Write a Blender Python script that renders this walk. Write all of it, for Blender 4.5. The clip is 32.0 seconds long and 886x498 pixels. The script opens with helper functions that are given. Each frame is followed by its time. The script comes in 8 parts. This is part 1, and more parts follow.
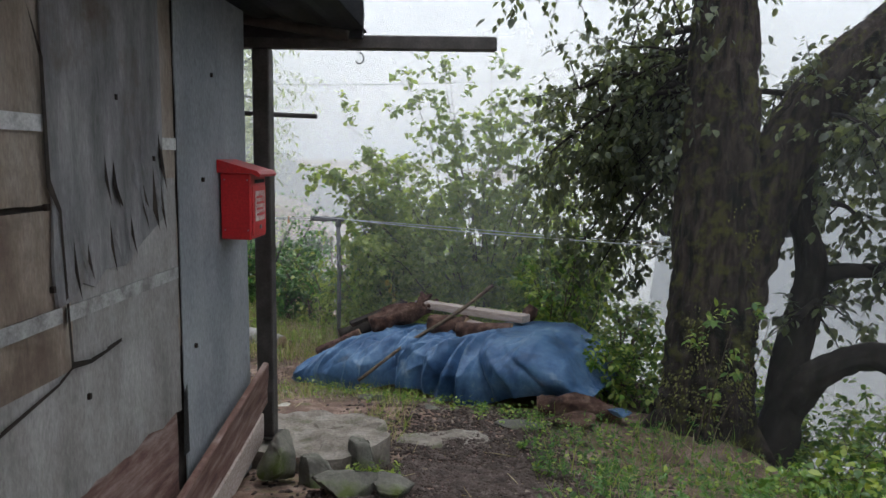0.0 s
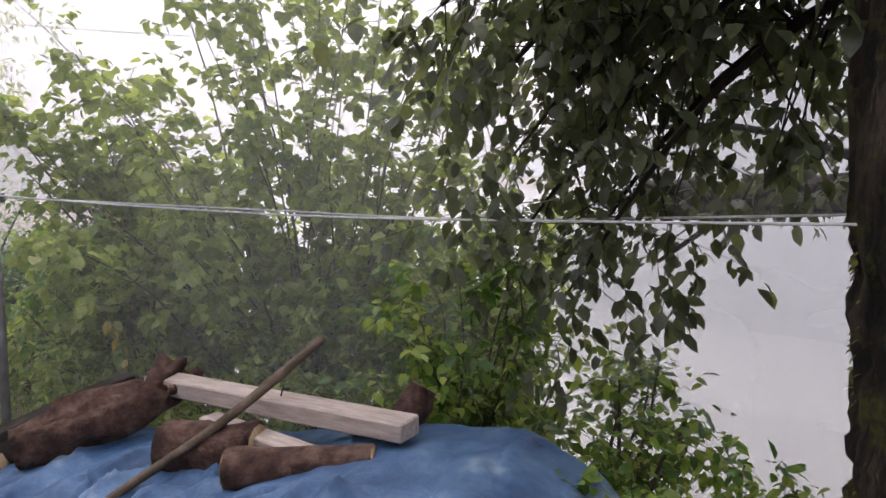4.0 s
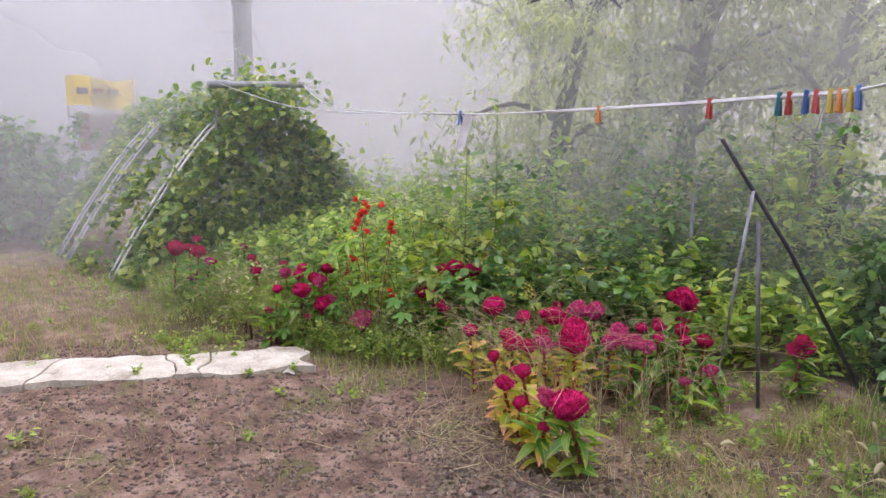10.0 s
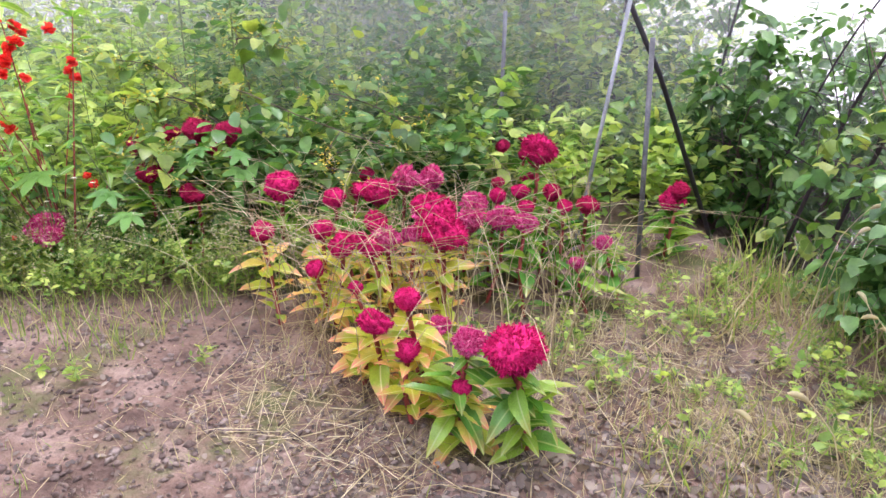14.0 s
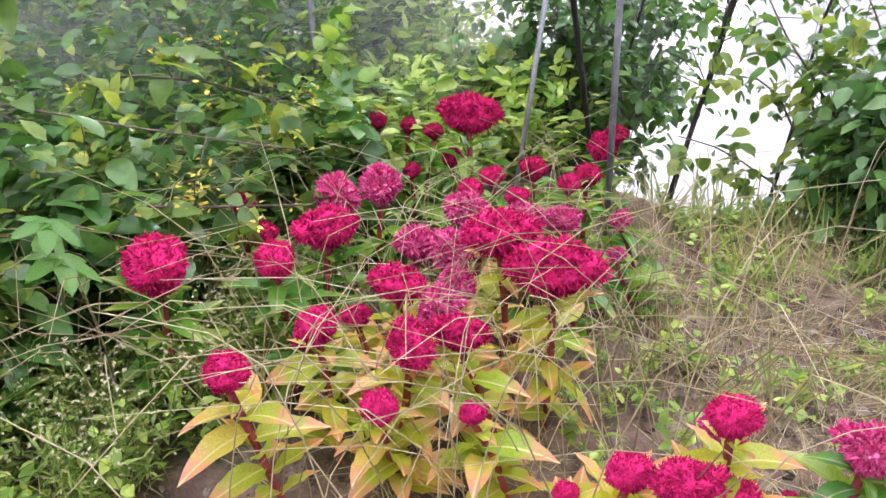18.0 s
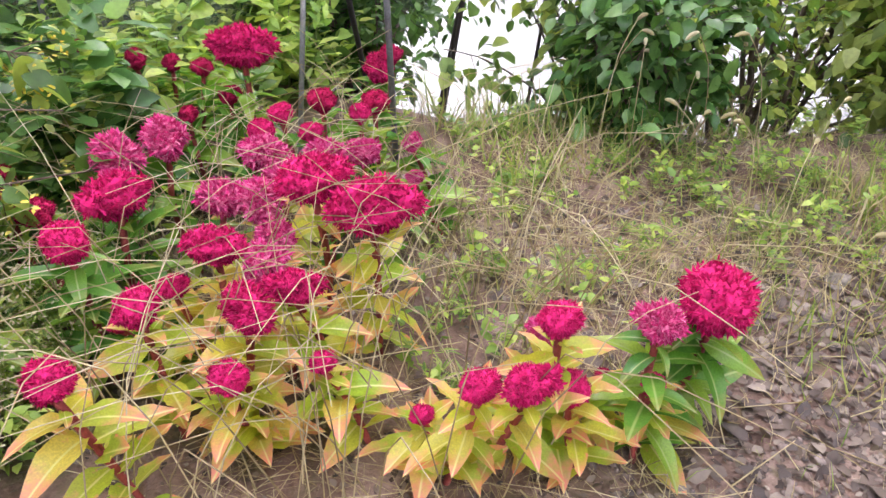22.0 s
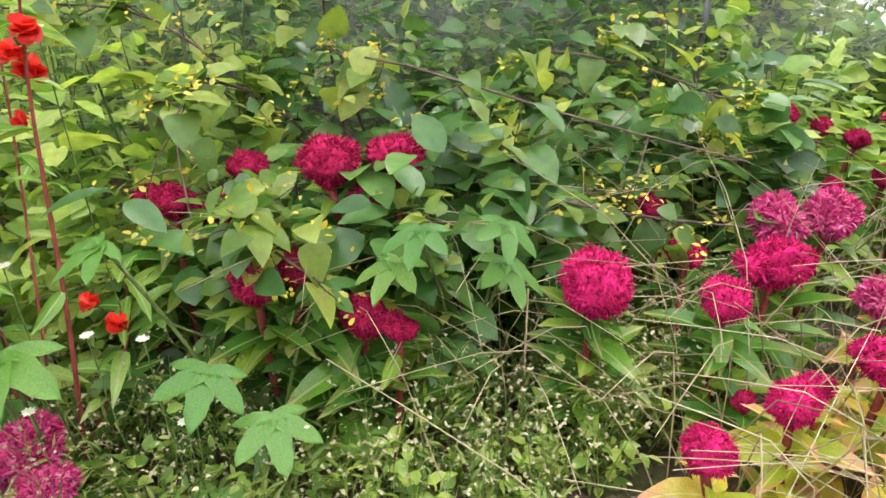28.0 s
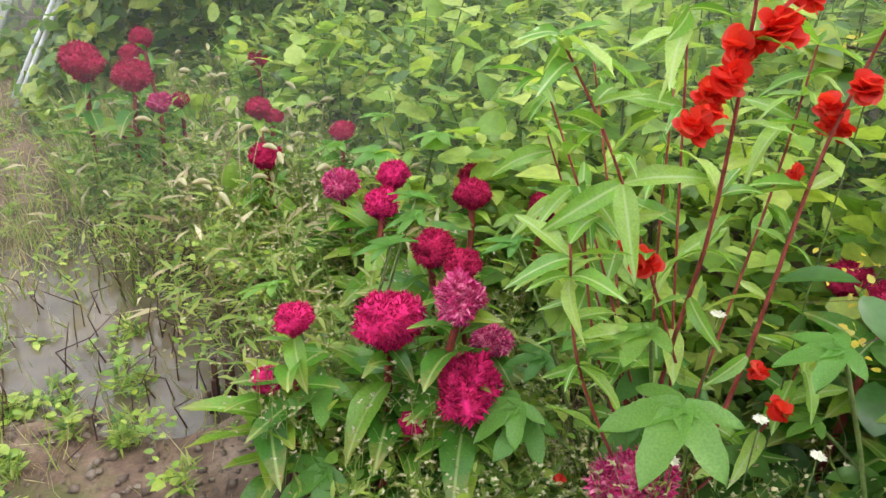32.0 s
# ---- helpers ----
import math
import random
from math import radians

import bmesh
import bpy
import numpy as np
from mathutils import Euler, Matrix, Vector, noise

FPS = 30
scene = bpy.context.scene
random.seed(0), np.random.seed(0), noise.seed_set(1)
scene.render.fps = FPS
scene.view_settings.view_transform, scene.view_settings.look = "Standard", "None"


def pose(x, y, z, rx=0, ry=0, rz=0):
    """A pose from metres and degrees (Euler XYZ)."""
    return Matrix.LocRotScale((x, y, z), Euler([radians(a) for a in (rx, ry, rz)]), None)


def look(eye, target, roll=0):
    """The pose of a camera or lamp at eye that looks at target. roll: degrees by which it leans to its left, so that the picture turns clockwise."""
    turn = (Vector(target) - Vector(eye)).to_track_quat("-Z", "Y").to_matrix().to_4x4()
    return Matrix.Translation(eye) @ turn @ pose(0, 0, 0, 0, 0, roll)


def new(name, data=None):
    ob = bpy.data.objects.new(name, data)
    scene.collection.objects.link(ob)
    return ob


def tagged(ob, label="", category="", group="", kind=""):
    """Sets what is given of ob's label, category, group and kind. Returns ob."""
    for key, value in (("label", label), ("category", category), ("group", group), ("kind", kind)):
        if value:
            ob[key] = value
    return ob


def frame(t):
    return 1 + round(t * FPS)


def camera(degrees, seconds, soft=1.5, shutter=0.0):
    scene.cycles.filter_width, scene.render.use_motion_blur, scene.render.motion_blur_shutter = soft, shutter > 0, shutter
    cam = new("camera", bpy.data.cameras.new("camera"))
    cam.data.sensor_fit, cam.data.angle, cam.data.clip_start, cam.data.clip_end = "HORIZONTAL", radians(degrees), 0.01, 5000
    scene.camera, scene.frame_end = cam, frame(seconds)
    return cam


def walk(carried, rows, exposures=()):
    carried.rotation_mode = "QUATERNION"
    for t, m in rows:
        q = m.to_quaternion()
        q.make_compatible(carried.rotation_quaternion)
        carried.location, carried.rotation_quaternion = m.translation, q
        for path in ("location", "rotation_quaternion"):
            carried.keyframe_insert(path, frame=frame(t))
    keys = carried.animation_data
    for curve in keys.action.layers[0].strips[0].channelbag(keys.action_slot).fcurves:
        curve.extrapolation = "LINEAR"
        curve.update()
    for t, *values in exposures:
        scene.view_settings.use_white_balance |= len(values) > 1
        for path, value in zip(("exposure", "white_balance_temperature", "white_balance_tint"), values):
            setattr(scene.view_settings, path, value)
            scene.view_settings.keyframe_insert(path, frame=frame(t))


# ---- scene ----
cam = camera(66.0, 32.0)

PATH = [
    (0, (0.814, 1.24, 2.903), (0.725, 3.22, 2.635), 1.1),
    (0.5, (0.813, 1.758, 2.733), (0.908, 3.738, 2.469), 0.8),
    (1, (0.775, 2.227, 2.613), (1.135, 4.178, 2.361), 1.1),
    (1.5, (0.886, 2.977, 2.443), (1.488, 4.865, 2.174), 0.5),
    (2, (1.065, 3.742, 2.359), (1.72, 5.612, 2.087), 0.8),
    (2.5, (1.125, 4.37, 2.339), (1.789, 6.235, 2.054), 0.4),
    (4.5, (1.015, 6.433, 2.228), (1.1, 8.417, 1.989), 1.5),
    (5, (0.861, 6.769, 2.258), (0.67, 8.744, 2.007), 1.6),
    (5.5, (0.738, 7.015, 2.248), (0.357, 8.959, 1.972), 0.8),
    (6, (0.556, 7.384, 2.225), (-0.142, 9.234, 1.92), 0.9),
    (6.5, (0.313, 7.747, 2.213), (-0.626, 9.487, 1.91), 0.4),
    (7, (0.138, 7.969, 2.043), (-1.023, 9.57, 1.74), 0.1),
    (7.5, (-0.098, 8.197, 1.925), (-1.574, 9.512, 1.623), 0.8),
    (8, (-0.413, 8.363, 1.871), (-1.972, 9.579, 1.571), 0.7),
    (8.5, (-0.7, 8.672, 1.685), (-2.319, 9.804, 1.375), 0.3),
    (9, (-0.905, 8.872, 1.664), (-2.561, 9.954, 1.37), 0.6),
    (9.5, (-1.159, 8.907, 1.667), (-2.825, 9.975, 1.378), 0.8),
    (10, (-1.379, 8.937, 1.654), (-3.017, 10.049, 1.372), 0.1),
    (10.5, (-1.611, 9.117, 1.625), (-3.237, 10.241, 1.321), -0.4),
    (11, (-1.759, 9.141, 1.646), (-3.376, 10.282, 1.359), 0.5),
    (11.5, (-1.881, 9.115, 1.639), (-3.452, 10.316, 1.345), -0.4),
    (12, (-1.944, 9.211, 1.547), (-3.405, 10.536, 1.219), -0.6),
    (12.5, (-2.096, 9.328, 1.401), (-3.317, 10.844, 0.941), 0.5),
    (13, (-2.4, 9.347, 1.401), (-3.486, 10.911, 0.788), 1.1),
    (13.5, (-2.723, 9.4, 1.408), (-3.712, 11.004, 0.738), 0.7),
    (14, (-3.081, 9.599, 1.399), (-3.965, 11.25, 0.698), 0.8),
    (14.5, (-3.339, 9.645, 1.414), (-4.098, 11.365, 0.731), 0.6),
    (16.5, (-4.357, 10.099, 1.3), (-4.62, 11.957, 0.608), 1.0),
    (17, (-4.56, 10.159, 1.312), (-4.637, 12.025, 0.596), 0.2),
    (17.5, (-4.703, 10.322, 1.245), (-4.622, 12.168, 0.48), -0.8),
    (18, (-4.786, 10.455, 1.224), (-4.554, 12.265, 0.406), -1.1),
    (18.5, (-4.936, 10.512, 1.253), (-4.622, 12.292, 0.396), -1.4),
    (19, (-5.015, 10.498, 1.283), (-4.597, 12.234, 0.382), -2.9),
    (19.5, (-4.908, 10.485, 1.246), (-4.39, 12.159, 0.283), -3.2),
    (20, (-4.787, 10.447, 1.232), (-4.126, 12.044, 0.226), -2.4),
    (20.5, (-4.727, 10.405, 1.258), (-3.896, 11.894, 0.212), -0.9),
    (21, (-4.731, 10.42, 1.247), (-3.786, 11.836, 0.198), 0.6),
    (21.5, (-4.796, 10.453, 1.274), (-3.856, 11.867, 0.219), 0.9),
    (22, (-4.898, 10.507, 1.3), (-4.079, 11.998, 0.249), 0.3),
    (22.5, (-4.989, 10.588, 1.332), (-4.354, 12.167, 0.282), -0.4),
    (23, (-5.062, 10.67, 1.388), (-4.504, 12.285, 0.349), -1.3),
    (23.5, (-5.062, 10.76, 1.381), (-4.557, 12.393, 0.344), -2.0),
    (24, (-4.998, 10.841, 1.349), (-4.539, 12.501, 0.333), -3.0),
    (24.5, (-4.992, 10.834, 1.353), (-4.562, 12.518, 0.363), -2.7),
    (26.5, (-5.152, 10.716, 1.316), (-4.96, 12.455, 0.347), -0.8),
    (27, (-5.214, 10.731, 1.314), (-5.191, 12.483, 0.348), -0.4),
    (27.5, (-5.281, 10.739, 1.303), (-5.474, 12.486, 0.349), -0.4),
    (28, (-5.317, 10.734, 1.286), (-5.736, 12.447, 0.341), -0.3),
    (28.5, (-5.322, 10.738, 1.277), (-5.943, 12.394, 0.343), -0.3),
    (29, (-5.347, 10.665, 1.316), (-6.089, 12.273, 0.387), 0.3),
    (29.5, (-5.405, 10.617, 1.347), (-6.227, 12.174, 0.399), 0.2),
    (30, (-5.463, 10.642, 1.33), (-6.435, 12.103, 0.372), 0.7),
    (30.5, (-5.531, 10.653, 1.322), (-6.707, 11.959, 0.368), 1.2),
    (31, (-5.65, 10.668, 1.322), (-6.998, 11.795, 0.367), 1.9),
    (31.5, (-5.745, 10.661, 1.336), (-7.202, 11.661, 0.399), 1.9),
    (32, (-5.678, 10.709, 1.316), (-7.256, 11.511, 0.386), 1.8),
]
EXPOSURES = [(0.0, -0.2, 5950, 8), (2.5, 0.25, 6150, 16), (5.0, 0.15, 6450, 24), (8.0, 0.42, 6300, 26), (12.0, 0.8, 6150, 24), (13.0, 1.15, 6050, 25), (14.0, 1.32, 5950, 26), (17.0, 1.22, 5950, 22), (20.5, 1.25, 6100, 25), (24.0, 1.2, 6200, 18), (28.0, 1.2, 6400, 14), (30.0, 1.1, 6400, 9), (31.0, 1.2, 6400, 6), (32.0, 0.95, 6450, 6)]
walk(cam, [(t, look(eye, target, roll)) for t, eye, target, roll in PATH], EXPOSURES)

# ---- world, sun ----
world = bpy.data.worlds.new("misty_sky")
scene.world = world
world.use_nodes = True
wn, wl = world.node_tree.nodes, world.node_tree.links
sky = wn.new("ShaderNodeTexSky")
sky.sky_type, sky.sun_disc = "NISHITA", False
sky.sun_elevation, sky.sun_rotation = radians(48), radians(10)
sky.dust_density, sky.air_density = 6.0, 1.5
scaled = wn.new("ShaderNodeVectorMath")
scaled.operation = "SCALE"
scaled.inputs["Scale"].default_value = 0.06
wl.new(sky.outputs[0], scaled.inputs[0])
wcoord = wn.new("ShaderNodeTexCoord")
wsep = wn.new("ShaderNodeSeparateXYZ")
wl.new(wcoord.outputs["Generated"], wsep.inputs[0])
wramp = wn.new("ShaderNodeValToRGB")
wramp.color_ramp.elements[0].position, wramp.color_ramp.elements[0].color = 0.0, (0.80, 0.83, 0.87, 1)
wramp.color_ramp.elements[1].position, wramp.color_ramp.elements[1].color = 0.55, (1.25, 1.26, 1.27, 1)
wl.new(wsep.outputs["Z"], wramp.inputs[0])
wadd = wn.new("ShaderNodeVectorMath")
wadd.operation = "ADD"
wl.new(scaled.outputs[0], wadd.inputs[0])
wl.new(wramp.outputs[0], wadd.inputs[1])
wn["Background"].inputs["Strength"].default_value = 1.25
wl.new(wadd.outputs[0], wn["Background"].inputs[0])

sun = new("sun", bpy.data.lights.new("sun", "SUN"))
sun.data.energy, sun.data.angle, sun.data.color = 1.5, radians(30), (1.0, 0.96, 0.9)
sun.matrix_world = look((0, 0, 20), (-3.5, -13.0, 0))


# ---- materials ----
def shader(name, rough=0.8, metal=0.0, spec=0.3):
    m = bpy.data.materials.new(name)
    m.use_nodes = True
    b = m.node_tree.nodes["Principled BSDF"]
    b.inputs["Roughness"].default_value, b.inputs["Metallic"].default_value = rough, metal
    b.inputs["Specular IOR Level"].default_value = spec
    return m, m.node_tree.nodes, m.node_tree.links, b


def noise_tex(nodes, links, scale, detail=6.0, rough=0.6, stretch=(1, 1, 1), coords="Object"):
    c = nodes.new("ShaderNodeTexCoord")
    mp = nodes.new("ShaderNodeMapping")
    mp.inputs["Scale"].default_value = stretch
    t = nodes.new("ShaderNodeTexNoise")
    t.inputs["Scale"].default_value, t.inputs["Detail"].default_value, t.inputs["Roughness"].default_value = scale, detail, rough
    links.new(c.outputs[coords], mp.inputs[0])
    links.new(mp.outputs[0], t.inputs["Vector"])
    return t.outputs["Fac"]


def ramp(nodes, links, fac, stops):
    r = nodes.new("ShaderNodeValToRGB")
    e = r.color_ramp.elements
    while len(e) < len(stops):
        e.new(0.5)
    for el, (p, c) in zip(e, stops):
        el.position, el.color = p, (*c, 1)
    links.new(fac, r.inputs[0])
    return r.outputs[0]


def mixed(nodes, links, fac, a, b, kind="MIX"):
    n = nodes.new("ShaderNodeMix")
    n.data_type, n.blend_type = "RGBA", kind
    for socket, v in ((n.inputs[0], fac), (n.inputs[6], a), (n.inputs[7], b)):
        if isinstance(v, (int, float)):
            socket.default_value = v
        elif isinstance(v, tuple):
            socket.default_value = (*v, 1)
        else:
            links.new(v, socket)
    return n.outputs[2]


def bump(nodes, links, b, height, strength=0.4, distance=0.01):
    n = nodes.new("ShaderNodeBump")
    n.inputs["Strength"].default_value, n.inputs["Distance"].default_value = strength, distance
    links.new(height, n.inputs["Height"])
    links.new(n.outputs[0], b.inputs["Normal"])


def rough_mat(name, stops, scale=6.0, fine=60.0, rough=0.85, stretch=(1, 1, 1), relief=0.5, depth=0.01, metal=0.0, dirt=None, spec=0.3):
    """A worn surface: a broad colour variation, a fine grain and a relief."""
    m, n, l, b = shader(name, rough, metal, spec)
    broad = noise_tex(n, l, scale, 6, 0.62, stretch)
    grain = noise_tex(n, l, fine, 5, 0.7, stretch)
    col = ramp(n, l, broad, stops)
    col = mixed(n, l, 0.55, col, ramp(n, l, grain, [(0.3, (0.45, 0.45, 0.45)), (0.7, (1.25, 1.25, 1.25))]), "MULTIPLY")
    if dirt:
        spot = noise_tex(n, l, scale * 0.45, 8, 0.7)
        mask = ramp(n, l, spot, [(dirt[1], (0, 0, 0)), (dirt[1] + 0.12, (1, 1, 1))])
        sep = n.new("ShaderNodeSeparateColor")
        l.new(mask, sep.inputs[0])
        col = mixed(n, l, sep.outputs[0], col, dirt[0])
    l.new(col, b.inputs["Base Color"])
    bump(n, l, b, mixed(n, l, 0.5, broad, grain), relief, depth)
    return m


def leaf_mat(name, a, b_, c, rough=0.45, glow=0.35, spots=None, per="island", tip=None, rib=None):
    """A leaf: colour varies leaf by leaf, with veins of noise, and light shines through it."""
    m, n, l, b = shader(name, rough * 0.85, 0.0, 0.48)
    if per == "island":
        rnd = n.new("ShaderNodeNewGeometry").outputs["Random Per Island"]
    else:
        rnd = n.new("ShaderNodeObjectInfo").outputs["Random"]
    col = ramp(n, l, rnd, [(0.0, a), (0.5, b_), (1.0, c)])
    mottle = noise_tex(n, l, 35, 4, 0.6)
    col = mixed(n, l, 0.5, col, ramp(n, l, mottle, [(0.3, (0.6, 0.6, 0.6)), (0.7, (1.3, 1.3, 1.2))]), "MULTIPLY")
    if spots:
        patch = noise_tex(n, l, spots[1], 3, 0.5)
        mask = n.new("ShaderNodeSeparateColor")
        l.new(ramp(n, l, patch, [(spots[2], (0, 0, 0)), (spots[2] + 0.12, (1, 1, 1))]), mask.inputs[0])
        col = mixed(n, l, mask.outputs[0], col, spots[0])
    if tip or rib:
        place = n.new("ShaderNodeSeparateXYZ")
        l.new(n.new("ShaderNodeTexCoord").outputs["Object"], place.inputs[0])
    if tip:
        jag = n.new("ShaderNodeMath")
        jag.operation = "MULTIPLY_ADD"
        jag.inputs[1].default_value = 0.7
        l.new(noise_tex(n, l, 5, 3, 0.6), jag.inputs[0])
        l.new(place.outputs["Y"], jag.inputs[2])
        reach = n.new("ShaderNodeMapRange")
        reach.inputs["From Min"].default_value, reach.inputs["From Max"].default_value = tip[1], tip[1] + 0.45
        l.new(jag.outputs[0], reach.inputs[0])
        col = mixed(n, l, reach.outputs[0], col, tip[0])
    if rib:
        off = n.new("ShaderNodeMath")
        off.operation = "ABSOLUTE"
        l.new(place.outputs["X"], off.inputs[0])
        line = n.new("ShaderNodeMapRange")
        line.inputs["From Min"].default_value, line.inputs["From Max"].default_value = 0.006, 0.022
        line.inputs["To Min"].default_value, line.inputs["To Max"].default_value = 0.75, 0.0
        l.new(off.outputs[0], line.inputs[0])
        col = mixed(n, l, line.outputs[0], col, rib)
    l.new(col, b.inputs["Base Color"])
    tr = n.new("ShaderNodeBsdfTranslucent")
    l.new(mixed(n, l, 1.0, col, (1.5, 1.5, 0.8), "MULTIPLY"), tr.inputs[0])
    mx = n.new("ShaderNodeMixShader")
    mx.inputs[0].default_value = glow
    l.new(b.outputs[0], mx.inputs[1])
    l.new(tr.outputs[0], mx.inputs[2])
    l.new(mx.outputs[0], n["Material Output"].inputs[0])
    return m


SOIL = rough_mat("damp_soil", [(0.32, (0.12, 0.076, 0.058)), (0.5, (0.25, 0.16, 0.122)), (0.66, (0.41, 0.295, 0.235))], 4.2, 70, 0.95, relief=1.0, depth=0.04,
                 dirt=((0.14, 0.14, 0.055), 0.515))
STONE = rough_mat("mossy_stone", [(0.3, (0.10, 0.095, 0.08)), (0.55, (0.19, 0.18, 0.15)), (0.75, (0.30, 0.28, 0.24))], 3.0, 40, 0.9, relief=0.8, depth=0.02,
                  dirt=((0.09, 0.115, 0.03), 0.50))
PALE_STONE = rough_mat("pale_concrete", [(0.3, (0.38, 0.34, 0.28)), (0.55, (0.60, 0.56, 0.48)), (0.75, (0.74, 0.70, 0.62))], 4.5, 50, 0.85, relief=0.7, depth=0.015,
                       dirt=((0.24, 0.19, 0.13), 0.55))
SLAB_STONE = rough_mat("buff_stone", [(0.3, (0.15, 0.125, 0.10)), (0.5, (0.27, 0.235, 0.195)), (0.72, (0.40, 0.36, 0.31))], 5.5, 45, 0.9, relief=1.0, depth=0.03,
                       dirt=((0.10, 0.10, 0.05), 0.54))
GRAVEL = rough_mat("gravel", [(0.3, (0.09, 0.062, 0.052)), (0.5, (0.18, 0.13, 0.108)), (0.75, (0.36, 0.30, 0.26))], 9.0, 80, 0.9, relief=0.4)
# The gravel colours at about half their values.
CHIPS = rough_mat("dark_stone_chips", [(0.3, (0.04, 0.029, 0.024)), (0.5, (0.085, 0.062, 0.052)), (0.75, (0.19, 0.15, 0.13))], 9.0, 80, 0.9, relief=0.4)
BARK = rough_mat("furrowed_bark", [(0.38, (0.011, 0.009, 0.007)), (0.50, (0.036, 0.026, 0.020)), (0.66, (0.085, 0.062, 0.048))], 13.0, 70, 0.95, (1, 1, 0.16), 1.0, 0.05,
                 dirt=((0.085, 0.08, 0.02), 0.51))
DARK_BARK = rough_mat("dark_bark", [(0.3, (0.018, 0.015, 0.012)), (0.55, (0.042, 0.034, 0.028)), (0.75, (0.08, 0.066, 0.054))], 8.0, 60, 0.95, (1, 1, 0.3), 0.8, 0.02)
TWIG = rough_mat("brown_twig", [(0.3, (0.08, 0.06, 0.04)), (0.6, (0.16, 0.12, 0.085)), (0.8, (0.22, 0.18, 0.13))], 12, 80, 0.9, relief=0.4)
CUT_LOG = rough_mat("old_log_wood", [(0.33, (0.032, 0.018, 0.014)), (0.5, (0.105, 0.055, 0.040)), (0.68, (0.22, 0.14, 0.105))], 9.0, 45, 0.85, (1, 1, 1), 1.0, 0.05)
LOG_END = rough_mat("sawn_log_end", [(0.3, (0.22, 0.14, 0.08)), (0.55, (0.36, 0.25, 0.15)), (0.75, (0.46, 0.35, 0.24))], 8.0, 60, 0.8, relief=0.5)
PLANK = rough_mat("weathered_plank", [(0.3, (0.32, 0.25, 0.21)), (0.55, (0.48, 0.40, 0.35)), (0.75, (0.58, 0.51, 0.46))], 6.0, 60, 0.8, (1, 8, 8), 0.5, 0.006)
WHITE_LOG = rough_mat("bleached_log", [(0.3, (0.22, 0.19, 0.165)), (0.5, (0.45, 0.42, 0.385)), (0.72, (0.66, 0.63, 0.59))], 7.0, 50, 0.85, (1, 1.6, 1.6), 1.0, 0.03,
                      dirt=((0.17, 0.12, 0.085), 0.53))
PLY = rough_mat("tan_plywood", [(0.3, (0.13, 0.095, 0.07)), (0.5, (0.25, 0.20, 0.155)), (0.7, (0.37, 0.32, 0.27))], 2.2, 40, 0.75, (2.6, 2.6, 0.7), 0.5, 0.006,
                dirt=((0.12, 0.085, 0.065), 0.57))
GREY_PLY = rough_mat("grey_weathered_veneer", [(0.3, (0.12, 0.115, 0.115)), (0.5, (0.22, 0.215, 0.215)), (0.72, (0.36, 0.35, 0.34))], 2.5, 45, 0.85, (3.2, 3.2, 0.6), 0.9, 0.01,
                     dirt=((0.13, 0.10, 0.08), 0.56))
PALE_PLY = rough_mat("bleached_plywood", [(0.3, (0.16, 0.148, 0.136)), (0.5, (0.265, 0.25, 0.235)), (0.7, (0.37, 0.355, 0.34))], 1.8, 40, 0.8, (2.2, 2.2, 0.8), 0.5, 0.006,
                     dirt=((0.20, 0.15, 0.11), 0.6))
GREY_BOARD = rough_mat("grey_painted_board", [(0.3, (0.20, 0.21, 0.225)), (0.52, (0.27, 0.28, 0.295)), (0.72, (0.34, 0.35, 0.36))], 2.0, 50, 0.8, (1.4, 1.4, 0.6), 0.25, 0.003, dirt=((0.16, 0.155, 0.155), 0.58))
RED_PLANK = rough_mat("red_brown_plank", [(0.3, (0.10, 0.05, 0.04)), (0.5, (0.19, 0.11, 0.09)), (0.7, (0.33, 0.25, 0.22))], 4.0, 50, 0.75, (1, 1, 5), 0.6, 0.008)
FADED_TAPE = rough_mat("faded_paper_tape", [(0.40, (0.20, 0.19, 0.18)), (0.55, (0.36, 0.35, 0.335)), (0.72, (0.46, 0.45, 0.43))], 9, 90, 0.8)
TAPE = rough_mat("worn_paper_tape", [(0.35, (0.35, 0.34, 0.32)), (0.55, (0.55, 0.54, 0.52)), (0.75, (0.65, 0.64, 0.62))], 14, 90, 0.8)
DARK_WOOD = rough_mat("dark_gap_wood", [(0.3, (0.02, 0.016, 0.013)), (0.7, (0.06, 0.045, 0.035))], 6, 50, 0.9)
ROOFING = rough_mat("tarred_roof_sheet", [(0.3, (0.015, 0.015, 0.016)), (0.6, (0.035, 0.035, 0.037)), (0.8, (0.06, 0.06, 0.06))], 5, 60, 0.8)
STEEL = rough_mat("dull_brown_steel", [(0.3, (0.06, 0.052, 0.046)), (0.55, (0.10, 0.09, 0.082)), (0.8, (0.16, 0.14, 0.125))], 6, 70, 0.6, metal=0.3)
GALV = rough_mat("galvanised_pipe", [(0.3, (0.22, 0.23, 0.24)), (0.55, (0.34, 0.35, 0.36)), (0.8, (0.45, 0.46, 0.47))], 8, 80, 0.5, metal=0.5)
POST_STEEL = rough_mat("grey_post_pipe", [(0.3, (0.10, 0.10, 0.105)), (0.55, (0.17, 0.17, 0.175)), (0.8, (0.24, 0.24, 0.24))], 8, 80, 0.6, metal=0.3, dirt=((0.12, 0.07, 0.045), 0.62))
CONCRETE = rough_mat("pole_concrete", [(0.3, (0.13, 0.13, 0.135)), (0.6, (0.19, 0.19, 0.195)), (0.8, (0.25, 0.25, 0.255))], 3, 50, 0.9)
